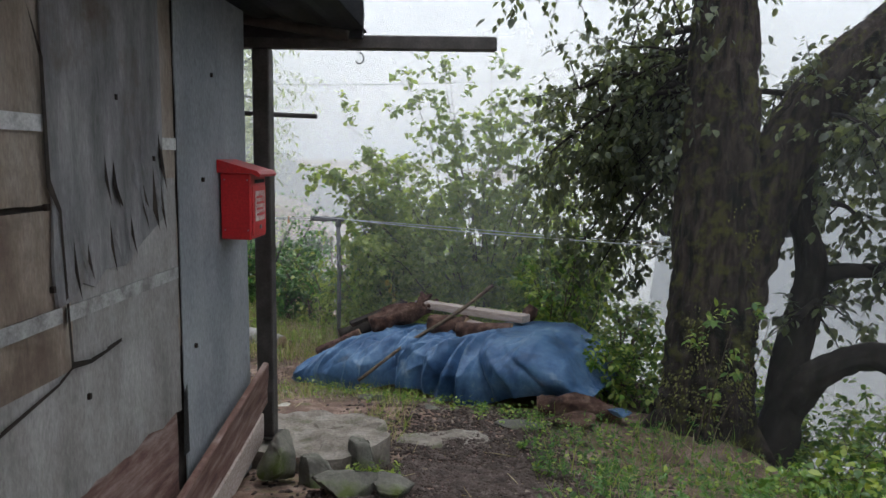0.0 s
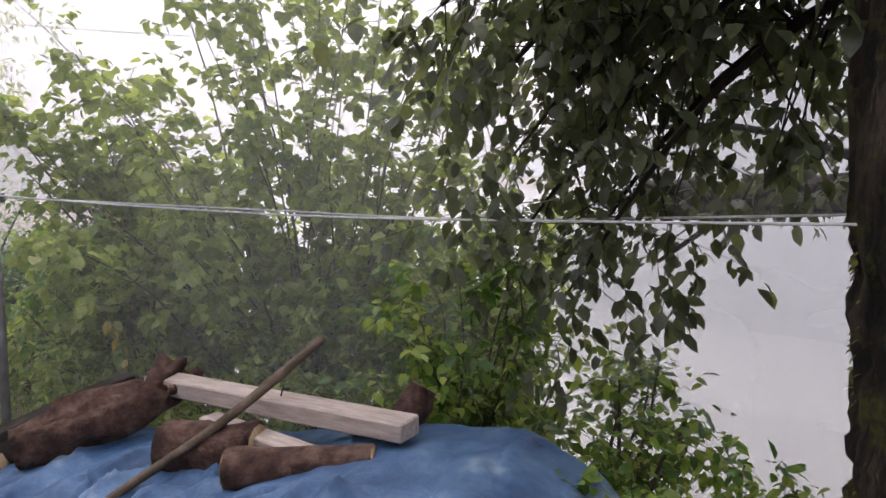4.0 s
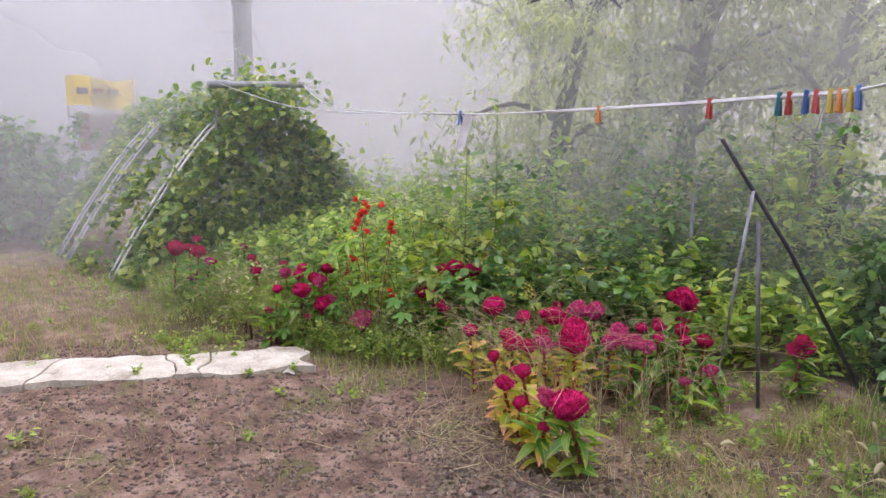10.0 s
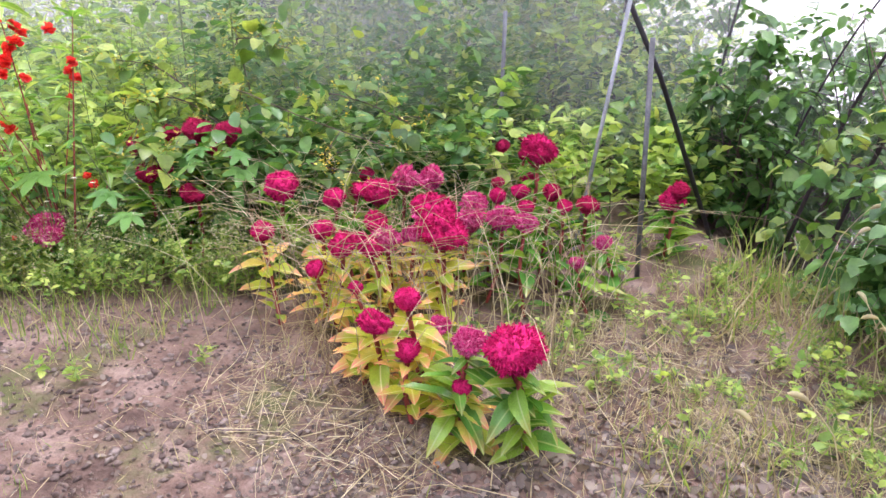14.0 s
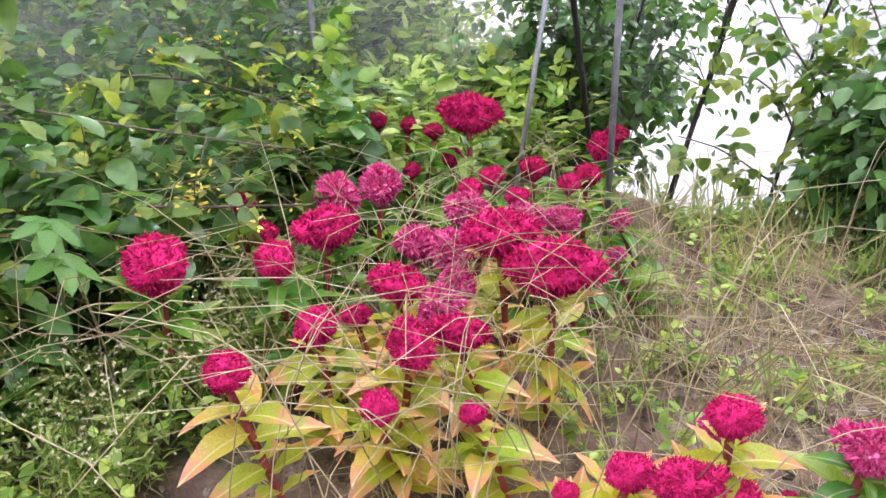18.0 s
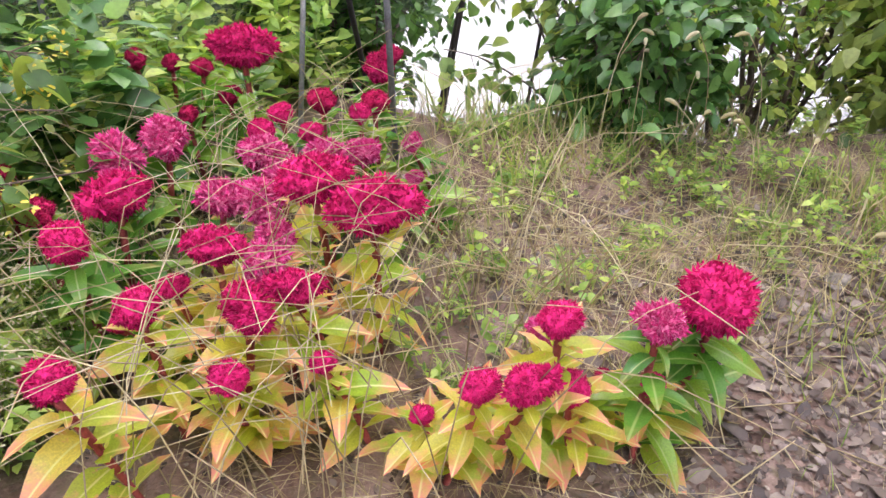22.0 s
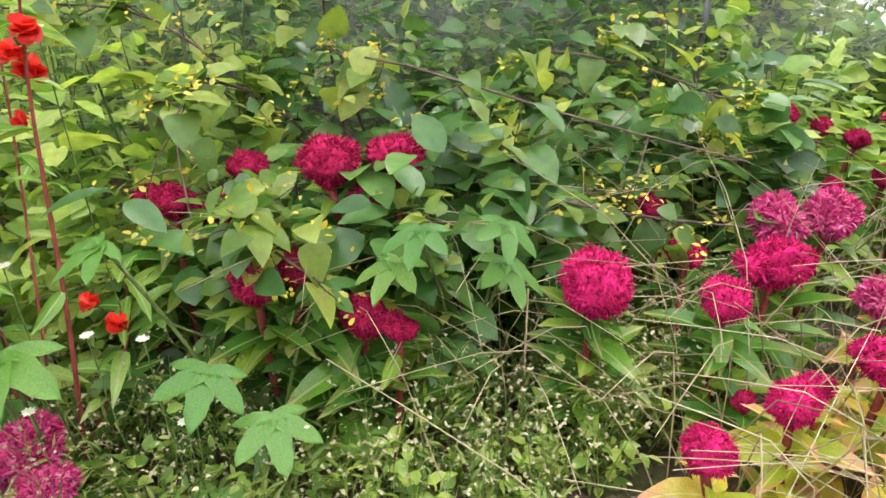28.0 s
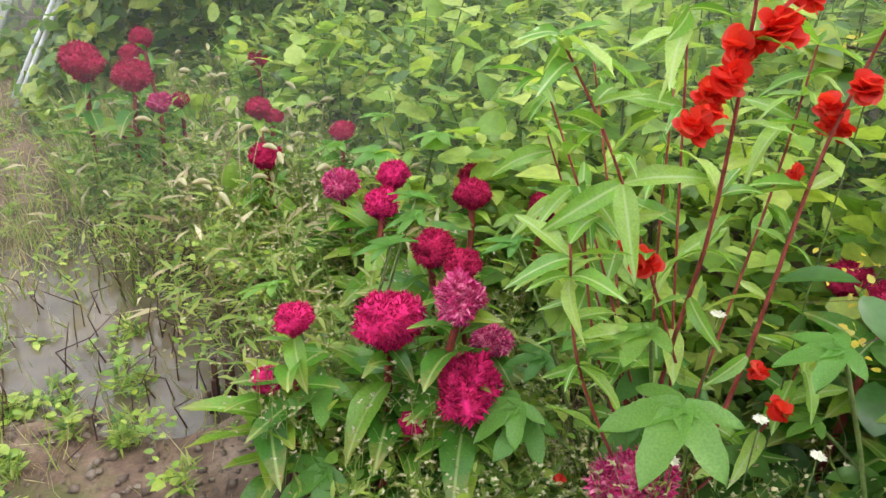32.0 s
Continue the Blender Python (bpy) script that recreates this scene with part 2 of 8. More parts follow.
ROPE = rough_mat("white_line", [(0.3, (0.55, 0.56, 0.56)), (0.7, (0.75, 0.76, 0.76))], 40, 120, 0.7)
WIRE = rough_mat("black_cable", [(0.3, (0.02, 0.02, 0.02)), (0.7, (0.04, 0.04, 0.04))], 10, 60, 0.6)
RED_PAINT = rough_mat("red_enamel", [(0.3, (0.42, 0.012, 0.016)), (0.55, (0.55, 0.02, 0.022)), (0.8, (0.62, 0.04, 0.04))], 3.0, 70, 0.4, relief=0.12, depth=0.002, dirt=((0.30, 0.02, 0.02), 0.68), spec=0.5)
PLATE = rough_mat("scuffed_label_plate", [(0.3, (0.40, 0.06, 0.05)), (0.5, (0.6, 0.45, 0.42)), (0.7, (0.75, 0.7, 0.66))], 30, 120, 0.5)
YELLOW = rough_mat("yellow_banner_cloth", [(0.3, (0.72, 0.50, 0.015)), (0.6, (0.85, 0.62, 0.02)), (0.8, (0.88, 0.68, 0.05))], 3, 60, 0.8)
WHITE_PLASTIC = rough_mat("white_plastic", [(0.3, (0.6, 0.6, 0.6)), (0.7, (0.8, 0.8, 0.8))], 10, 80, 0.5)
STEM_RED = rough_mat("red_stem", [(0.3, (0.22, 0.035, 0.03)), (0.6, (0.36, 0.07, 0.06)), (0.8, (0.42, 0.14, 0.09))], 20, 90, 0.6)
STUB = rough_mat("rotten_stub", [(0.3, (0.03, 0.012, 0.01)), (0.7, (0.10, 0.04, 0.03))], 20, 90, 0.8)
STEM_GREEN = rough_mat("green_stem", [(0.3, (0.09, 0.13, 0.03)), (0.6, (0.15, 0.20, 0.06)), (0.8, (0.22, 0.24, 0.10))], 20, 90, 0.6)

L_DARK = leaf_mat("dark_tree_leaf", (0.07, 0.085, 0.058), (0.105, 0.122, 0.078), (0.17, 0.19, 0.105), 0.34, 0.5)
L_MID = leaf_mat("shrub_leaf", (0.17, 0.235, 0.07), (0.26, 0.33, 0.105), (0.40, 0.45, 0.16), 0.5, 0.6)
L_MOSS = leaf_mat("bark_moss_leaf", (0.10, 0.10, 0.02), (0.16, 0.16, 0.035), (0.24, 0.23, 0.06), 0.7, 0.2)
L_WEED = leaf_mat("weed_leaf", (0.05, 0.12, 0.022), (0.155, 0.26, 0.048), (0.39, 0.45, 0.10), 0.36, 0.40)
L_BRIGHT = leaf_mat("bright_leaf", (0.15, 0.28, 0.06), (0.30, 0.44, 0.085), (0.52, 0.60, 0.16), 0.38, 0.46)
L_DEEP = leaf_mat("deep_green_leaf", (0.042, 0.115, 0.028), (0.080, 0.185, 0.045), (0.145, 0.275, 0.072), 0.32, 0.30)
# Greyer and paler than real leaves, so the colour carries the mist's haze.
L_WILLOW = leaf_mat("haze_paled_willow_leaf", (0.32, 0.37, 0.24), (0.42, 0.47, 0.31), (0.54, 0.58, 0.42), 0.5, 0.6)
L_DRY = leaf_mat("dry_grass", (0.30, 0.23, 0.13), (0.44, 0.36, 0.22), (0.60, 0.53, 0.37), 0.7, 0.3)
L_WILT = leaf_mat("wilted_leaf", (0.30, 0.24, 0.05), (0.42, 0.36, 0.08), (0.34, 0.22, 0.08), 0.6, 0.35)
L_FALLEN = leaf_mat("fallen_leaf", (0.06, 0.045, 0.04), (0.12, 0.085, 0.065), (0.26, 0.21, 0.17), 0.8, 0.1)
L_GRASS = leaf_mat("green_grass", (0.14, 0.24, 0.05), (0.23, 0.33, 0.07), (0.37, 0.40, 0.13), 0.55, 0.45)
L_CEL_G = leaf_mat("cockscomb_leaf_green", (0.06, 0.18, 0.03), (0.12, 0.29, 0.04), (0.30, 0.44, 0.06), 0.32, 0.42, ((0.35, 0.10, 0.07), 9, 0.72), "object", ((0.42, 0.28, 0.10), 1.05), (0.36, 0.46, 0.16))
L_CEL_Y = leaf_mat("cockscomb_leaf_yellow", (0.60, 0.57, 0.06), (0.32, 0.48, 0.045), (0.72, 0.54, 0.12), 0.38, 0.48, ((0.78, 0.34, 0.22), 5, 0.63), "object", ((0.78, 0.26, 0.22), 0.88), (0.74, 0.72, 0.32))
L_HIB = leaf_mat("lobed_leaf", (0.09, 0.24, 0.045), (0.14, 0.31, 0.06), (0.22, 0.38, 0.085), 0.42, 0.45, None, "object")
L_BALSAM = leaf_mat("balsam_leaf", (0.11, 0.26, 0.04), (0.21, 0.39, 0.06), (0.44, 0.56, 0.15), 0.26, 0.34, None, "object", None, (0.45, 0.55, 0.25))
PETAL = leaf_mat("scarlet_petal", (0.60, 0.015, 0.012), (0.74, 0.03, 0.022), (0.82, 0.09, 0.06), 0.5, 0.4)
YPETAL = leaf_mat("yellow_floret", (0.5, 0.38, 0.03), (0.62, 0.5, 0.05), (0.55, 0.5, 0.12), 0.6, 0.3)
WPETAL = leaf_mat("white_petal", (0.7, 0.68, 0.62), (0.78, 0.78, 0.74), (0.8, 0.74, 0.70), 0.6, 0.3)
SEED = leaf_mat("grass_seed_head", (0.38, 0.33, 0.18), (0.48, 0.43, 0.27), (0.56, 0.52, 0.36), 0.8, 0.3)


def crest_mat(name, a, b_, c):
    m, n, l, b = shader(name, 0.9, 0.0, 0.15)
    rnd = n.new("ShaderNodeNewGeometry").outputs["Random Per Island"]
    col = ramp(n, l, rnd, [(0.0, a), (0.55, b_), (1.0, c)])
    t = noise_tex(n, l, 7, 5, 0.7)
    col = mixed(n, l, 0.6, col, ramp(n, l, t, [(0.34, (0.55, 0.48, 0.5)), (0.52, (0.98, 0.98, 0.98)), (0.70, (1.3, 1.7, 1.5))]), "MULTIPLY")
    l.new(col, b.inputs["Base Color"])
    b.inputs["Sheen Weight"].default_value = 0.12
    b.inputs["Sheen Tint"].default_value = (1.0, 0.35, 0.5, 1)
    return m


CREST = crest_mat("crimson_crest", (0.30, 0.004, 0.052), (0.50, 0.008, 0.098), (0.68, 0.024, 0.17))
CREST_PINK = crest_mat("faded_pink_crest", (0.44, 0.012, 0.11), (0.62, 0.05, 0.21), (0.78, 0.22, 0.38))
CREST_DARK = crest_mat("dark_red_crest", (0.22, 0.003, 0.030), (0.37, 0.006, 0.060), (0.52, 0.018, 0.10))

TARP, tn, tl, tb = shader("blue_tarpaulin", 0.42, 0.0, 0.45)
t1 = noise_tex(tn, tl, 3.0, 8, 0.65)
t2 = noise_tex(tn, tl, 14.0, 8, 0.75)
tcol = ramp(tn, tl, t1, [(0.3, (0.022, 0.055, 0.12)), (0.46, (0.048, 0.11, 0.225)), (0.60, (0.10, 0.19, 0.33)), (0.70, (0.27, 0.35, 0.44))])
tcol = mixed(tn, tl, 0.35, tcol, ramp(tn, tl, t2, [(0.3, (0.6, 0.6, 0.6)), (0.6, (1.1, 1.1, 1.1)), (0.75, (1.7, 1.6, 1.5))]), "MULTIPLY")
tl.new(tcol, tb.inputs["Base Color"])
bump(tn, tl, tb, mixed(tn, tl, 0.35, noise_tex(tn, tl, 5.5, 8, 0.68, (1.4, 1.4, 0.6)), t2), 0.9, 0.03)

WATER, an, al, ab = shader("still_water", 0.06, 0.0, 0.6)
ab.inputs["Base Color"].default_value = (0.22, 0.22, 0.20, 1)
bump(an, al, ab, noise_tex(an, al, 6.0, 3, 0.5, (1, 1, 1)), 0.05, 0.01)
PUDDLE, pn, pl, pb = shader("muddy_puddle_water", 0.03, 0.0, 0.9)
pl.new(ramp(pn, pl, noise_tex(pn, pl, 3.0, 5, 0.6), [(0.35, (0.06, 0.044, 0.032)), (0.7, (0.14, 0.105, 0.078))]), pb.inputs["Base Color"])
bump(pn, pl, pb, noise_tex(pn, pl, 14.0, 3, 0.5), 0.06, 0.01)


def haze_sheet_mat(name, density, thins=None):
    """A see-through haze sheet: it scatters a little light and lets the rest through."""
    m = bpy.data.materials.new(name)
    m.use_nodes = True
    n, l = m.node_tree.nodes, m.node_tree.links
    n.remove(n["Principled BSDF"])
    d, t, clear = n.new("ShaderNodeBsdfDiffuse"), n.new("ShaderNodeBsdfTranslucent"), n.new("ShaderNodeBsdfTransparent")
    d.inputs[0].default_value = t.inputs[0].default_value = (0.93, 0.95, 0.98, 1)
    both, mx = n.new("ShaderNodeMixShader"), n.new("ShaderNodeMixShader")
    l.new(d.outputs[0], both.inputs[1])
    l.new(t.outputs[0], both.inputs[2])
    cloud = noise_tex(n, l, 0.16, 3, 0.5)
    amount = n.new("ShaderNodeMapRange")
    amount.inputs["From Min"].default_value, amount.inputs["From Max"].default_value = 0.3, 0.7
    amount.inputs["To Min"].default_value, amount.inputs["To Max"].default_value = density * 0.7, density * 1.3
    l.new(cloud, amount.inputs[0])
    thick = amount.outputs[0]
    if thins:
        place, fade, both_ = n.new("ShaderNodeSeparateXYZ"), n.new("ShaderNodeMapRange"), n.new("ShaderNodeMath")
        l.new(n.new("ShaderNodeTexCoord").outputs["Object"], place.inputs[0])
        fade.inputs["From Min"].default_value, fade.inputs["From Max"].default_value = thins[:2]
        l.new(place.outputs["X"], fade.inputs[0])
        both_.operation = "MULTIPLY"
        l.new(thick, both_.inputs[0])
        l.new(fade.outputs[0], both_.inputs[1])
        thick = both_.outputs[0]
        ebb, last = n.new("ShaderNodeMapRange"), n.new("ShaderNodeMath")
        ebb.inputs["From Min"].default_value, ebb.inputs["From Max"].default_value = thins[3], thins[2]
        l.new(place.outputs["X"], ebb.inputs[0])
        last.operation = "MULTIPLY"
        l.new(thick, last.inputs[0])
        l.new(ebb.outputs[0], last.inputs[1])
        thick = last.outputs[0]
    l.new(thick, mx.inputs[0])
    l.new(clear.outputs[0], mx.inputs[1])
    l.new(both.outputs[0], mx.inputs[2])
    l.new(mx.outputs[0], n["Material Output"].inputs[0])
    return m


# Bluish grey instead of woodland green: distance haze is put into this colour.
HILL, hn, hl, hb = shader("haze_grey_hillside", 1.0, 0.0, 0.0)
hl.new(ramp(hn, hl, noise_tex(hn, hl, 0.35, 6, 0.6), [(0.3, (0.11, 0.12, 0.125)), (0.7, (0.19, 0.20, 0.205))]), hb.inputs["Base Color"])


# ---- mesh helpers ----
rng = np.random.default_rng(7)


def mesh_of(name, verts, faces, materials, smooth=False):
    me = bpy.data.meshes.new(name)
    verts = np.asarray(verts, dtype=np.float32)
    if isinstance(faces, np.ndarray):
        k = faces.shape[1]
        me.vertices.add(len(verts))
        me.vertices.foreach_set("co", verts.ravel())
        me.loops.add(faces.size)
        me.loops.foreach_set("vertex_index", faces.ravel().astype(np.int32))
        me.polygons.add(len(faces))
        me.polygons.foreach_set("loop_start", np.arange(0, faces.size, k, dtype=np.int32))
        me.update(calc_edges=True)
        me.validate()
    else:
        me.from_pydata(verts.tolist(), [], faces)
    for m in materials if isinstance(materials, (list, tuple)) else [materials]:
        me.materials.append(m)
    if smooth:
        me.polygons.foreach_set("use_smooth", [True] * len(me.polygons))
    return me


def thing(name, label, category, group="", kind="", at=(0, 0, 0)):
    ob = new(name)
    ob.empty_display_size = 0.1
    ob.location = at
    return tagged(ob, label, category, group, kind)


def under(ob, parent, label=""):
    ob.parent = parent
    if label:
        ob["label"] = label
    return ob


def part(name, bm, material, parent, label="", smooth=False):
    me = bpy.data.meshes.new(name)
    bm.to_mesh(me)
    bm.free()
    for m in material if isinstance(material, (list, tuple)) else [material]:
        me.materials.append(m)
    if smooth:
        me.polygons.foreach_set("use_smooth", [True] * len(me.polygons))
    ob = new(name, me)
    if parent is not None:
        ob.parent = parent
    if label:
        ob["label"] = label
    return ob


def box(lo, hi, bevel=0.006, jitter=0.0, cuts=0):
    bm = bmesh.new()
    bmesh.ops.create_cube(bm, size=1)
    for v in bm.verts:
        v.co = Vector([lo[i] + (v.co[i] + 0.5) * (hi[i] - lo[i]) for i in range(3)])
    if bevel:
        bmesh.ops.bevel(bm, geom=bm.edges[:], offset=bevel, segments=1, affect="EDGES")
    if cuts:
        bmesh.ops.subdivide_edges(bm, edges=[e for e in bm.edges if e.calc_length() > 0.12], cuts=cuts, use_grid_fill=True)
    if jitter:
        for v in bm.verts:
            v.co += noise.noise_vector(v.co * 7.0) * jitter
    return bm


def boulder(size, seed, flat=0.6, sub=4, rugged=0.18):
    """An angular stone: a lump cut by many planes, with a rough skin."""
    bm = bmesh.new()
    bmesh.ops.create_icosphere(bm, subdivisions=sub, radius=1)
    o = Vector((seed * 3.7, seed * 1.3, seed * 5.1))
    planes = [(Vector((math.sin(seed * 7 + k * 2.4), math.cos(seed * 3 + k * 1.7), 0.9 * math.sin(k * 2.1 + seed))).normalized(), 0.56 + 0.16 * math.sin(k * 3.3 + seed)) for k in range(13)]
    for v in bm.verts:
        d = v.co.normalized()
        c = d * (1.05 + rugged * noise.noise(d * 1.3 + o))
        for cut, near in planes:
            over = c.dot(cut) - near
            if over > 0:
                c = c - cut * over * 0.95
        c.z = max(-0.75, min(0.62, c.z))
        c = c + noise.noise_vector(d * 5 + o) * 0.045 + noise.noise_vector(d * 14 + o) * 0.018
        v.co = Vector((c.x * size[0], c.y * size[1], c.z * size[2] * (1 if c.z > 0 else flat)))
    return bm


def flagstone(ring, low, high, seed):
    """A flat slab of natural stone with a ragged outline and a broken top."""
    bm = bmesh.new()
    n, k = len(ring) * 6, 7
    edge = smooth_line([(*p, 0) for p in ring + ring[:1]], n + 1)[:-1]
    mid = Vector((sum(p[0] for p in ring) / len(ring), sum(p[1] for p in ring) / len(ring), 0))
    rings = []
    for j in range(k + 1):
        row = []
        for i in range(n):
            p = Vector(edge[i])
            p += Vector((noise.noise(p * 9 + Vector((seed, 0, 0))), noise.noise(p * 9 + Vector((0, seed, 3))), 0)) * 0.035
            q = mid.lerp(p, 1 - (j - 2) / (k - 1.4) if j > 1 else 1.0 - 0.02 * (1 - j))
            layer = 0.022 if noise.noise(q * 3.2 + Vector((seed, 2, 0))) > 0.08 else 0.0
            z = (low, high - 0.03)[j] if j < 2 else high + layer + 0.014 * noise.noise(q * 5) + 0.006 * noise.noise(q * 19)
            row.append(bm.verts.new((q.x, q.y, z)))
        rings.append(row)
    for a_, b_ in zip(rings, rings[1:]):
        for i in range(n):
            bm.faces.new((a_[i], a_[(i + 1) % n], b_[(i + 1) % n], b_[i]))
    bm.faces.new(rings[-1])
    bmesh.ops.recalc_face_normals(bm, faces=bm.faces)
    return bm


def tube_arrays(points, radii, sides=8, lump=0.0, seed=0.0, cap=True):
    """Rings round a line, as vertices and faces."""
    pts = [Vector(p) for p in points]
    verts, faces = [], []
    side = None
    for i, p in enumerate(pts):
        d = (pts[min(i + 1, len(pts) - 1)] - pts[max(i - 1, 0)]).normalized()
        if side is None:
            side = d.orthogonal().normalized()
        side = (side - d * side.dot(d)).normalized()
        up = d.cross(side)
        for k in range(sides):
            a = 2 * math.pi * k / sides
            r = radii[i]
            off = side * math.cos(a) + up * math.sin(a)
            if lump:
                r *= 1 + lump * noise.noise(Vector((off.x * 1.6 + seed, off.y * 1.6, i * 0.35 + off.z))) + 0.5 * lump * noise.noise(Vector((off.x * 5 + seed, off.y * 5, i * 0.8)))
            verts.append(p + off * r)
    for i in range(len(pts) - 1):
        for k in range(sides):
            a, b = i * sides + k, i * sides + (k + 1) % sides
            faces.append((a, b, b + sides, a + sides))
    if cap:
        faces.append(tuple(range(sides))[::-1])
        faces.append(tuple(range((len(pts) - 1) * sides, len(pts) * sides)))
    return verts, faces


def tube(name, points, radii, material, parent=None, sides=8, lump=0.0, seed=0.0, label="", smooth=True):
    if isinstance(radii, (int, float)):
        radii = [radii] * len(points)
    v, f = tube_arrays(points, radii, sides, lump, seed)
    me = mesh_of(name, [tuple(c) for c in v], f, material, smooth)
    ob = new(name, me)
    if parent is not None:
        ob.parent = parent
    if label:
        ob["label"] = label
    return ob


def smooth_line(points, n):
    """n points on a smooth line through the points given."""
    p = np.array(points, float)
    t = np.linspace(0, len(p) - 1, n)
    out = []
    for v in t:
        i = min(int(v), len(p) - 2)
        f = v - i
        a, b, c, d = p[max(i - 1, 0)], p[i], p[i + 1], p[min(i + 2, len(p) - 1)]
        out.append(tuple(0.5 * (2 * b + (c - a) * f + (2 * a - 5 * b + 4 * c - d) * f * f + (3 * b - a - 3 * c + d) * f ** 3)))
    return out


def leaf_shape(width, fold=0.12, droop=0.25, stations=(0.0, 0.22, 0.55, 0.82, 1.0), widths=(0.0, 0.8, 1.0, 0.55, 0.0)):
    """One leaf along +y of length 1: a folded, drooping blade."""
    v, f, mid, lef, rig = [], [], [], [], []
    for s, w in zip(stations, widths):
        z = -droop * s * s
        mid.append(len(v))
        v.append((0, s, z))
        if w > 0:
            lef.append(len(v))
            v.append((-w * width / 2, s, z + fold * w * width))
            rig.append(len(v))
            v.append((w * width / 2, s, z + fold * w * width))
        else:
            lef.append(mid[-1])
            rig.append(mid[-1])
    for i in range(len(mid) - 1):
        for s, e in ((mid, rig), (lef, mid)):
            quad = [s[i], e[i], e[i + 1], s[i + 1]]
            seen = []
            for q in quad:
                if q not in seen:
                    seen.append(q)
            if len(seen) == 3:
                f.append(tuple(seen))
            elif len(seen) == 4:
                f.append((seen[0], seen[1], seen[2]))
                f.append((seen[0], seen[2], seen[3]))
    return np.array(v, np.float32), np.array(f, np.int32)


OVATE = leaf_shape(0.62, 0.12, 0.25, (0.0, 0.28, 0.68, 1.0), (0.0, 0.92, 0.82, 0.0))
BROAD = leaf_shape(0.85, 0.10, 0.3, (0.0, 0.22, 0.66, 1.0), (0.0, 0.95, 0.85, 0.0))
LANCE = leaf_shape(0.30, 0.15, 0.35, (0.0, 0.3, 0.7, 1.0), (0.0, 0.95, 0.75, 0.0))
NARROW = leaf_shape(0.16, 0.15, 0.4, (0.0, 0.4, 1.0), (0.3, 1.0, 0.0))
STALK = leaf_shape(0.012, 0.2, 0.35, (0.0, 0.5, 1.0), (1.0, 0.8, 0.0))
BLADE = leaf_shape(0.035, 0.2, 0.55, (0.0, 0.5, 1.0), (1.0, 0.8, 0.0))
HEART = leaf_shape(0.82, 0.10, 0.3, (0.0, 0.07, 0.2, 0.4, 0.62, 0.83, 1.0), (0.3, 0.8, 1.0, 0.95, 0.72, 0.38, 0.0))
OVAL = leaf_shape(0.58, 0.12, 0.28, (0.0, 0.1, 0.26, 0.46, 0.67, 0.86, 1.0), (0.0, 0.5, 0.86, 1.0, 0.82, 0.45, 0.0))
CORDATE = leaf_shape(0.85, 0.10, 0.3, (0.0, 0.12, 0.4, 0.72, 1.0), (0.0, 0.78, 1.0, 0.66, 0.0))


def unit(a):
    return a / np.maximum(np.linalg.norm(a, axis=1, keepdims=True), 1e-9)


def many(shape, places, axes, sizes, ups=None):
    """Copies of a small shape: its foot at each place, +y along each axis."""
    v, f = shape
    y = unit(np.asarray(axes, float))
    n = len(y)
    up = np.tile([0.0, 0.0, 1.0], (n, 1)) if ups is None else np.asarray(ups, float)
    up = up + rng.normal(0, 0.35, (n, 3))
    x = unit(np.cross(y, up))
    z = np.cross(x, y)
    s = np.asarray(sizes, float)[:, None, None]
    out = np.asarray(places, float)[:, None, :] + s * (v[None, :, :1] * x[:, None, :] + v[None, :, 1:2] * y[:, None, :] + v[None, :, 2:3] * z[:, None, :])
    faces = f[None] + (np.arange(n) * len(v))[:, None, None]
    return out.reshape(-1, 3), faces.reshape(-1, 3)


def heap(name, pieces, materials, parent=None, label="", category="", kind=""):
    """One mesh out of several runs of small shapes, one material each."""
    vs, fs, mi, n = [], [], [], 0
    for k, (v, f) in enumerate(pieces):
        vs.append(v)
        fs.append(f + n)
        mi.append(np.full(len(f), k, np.int32))
        n += len(v)
    me = mesh_of(name, np.concatenate(vs), np.concatenate(fs), materials)
    me.polygons.foreach_set("material_index", np.concatenate(mi))
    ob = new(name, me)
    if parent is not None:
        ob.parent = parent
    return tagged(ob, label, category, "", kind)


def round_dirs(n, low=-0.4, high=0.8):
    a = rng.uniform(0, 2 * np.pi, n)
    z = rng.uniform(low, high, n)
    r = np.sqrt(np.maximum(0, 1 - z * z))
    return np.stack([r * np.cos(a), r * np.sin(a), z], 1)


# ---- the lie of the land ----
EDGE = [(3.3, -40), (3.1, 2), (2.95, 5), (2.95, 7.6), (3.0, 8.6), (2.9, 10), (1.4, 11.6), (-0.9, 12.0), (-2.3, 12.6), (-3.2, 13.3), (-4.0, 14.6), (-5.0, 17), (-7.5, 26), (-30, 120)]
RISE_Y = [-60, 2.5, 4.6, 6.2, 7.5, 9.4, 11.0, 30, 200]
RISE_Z = [1.4, 1.4, 1.0, 0.56, 0.47, 0.05, 0.03, 0.0, 2.0]


def beyond(x, y):
    """Metres past the edge of the bank, towards the water."""
    e = np.array(EDGE, float)
    return np.asarray(x) - np.interp(y, e[:, 1], e[:, 0])


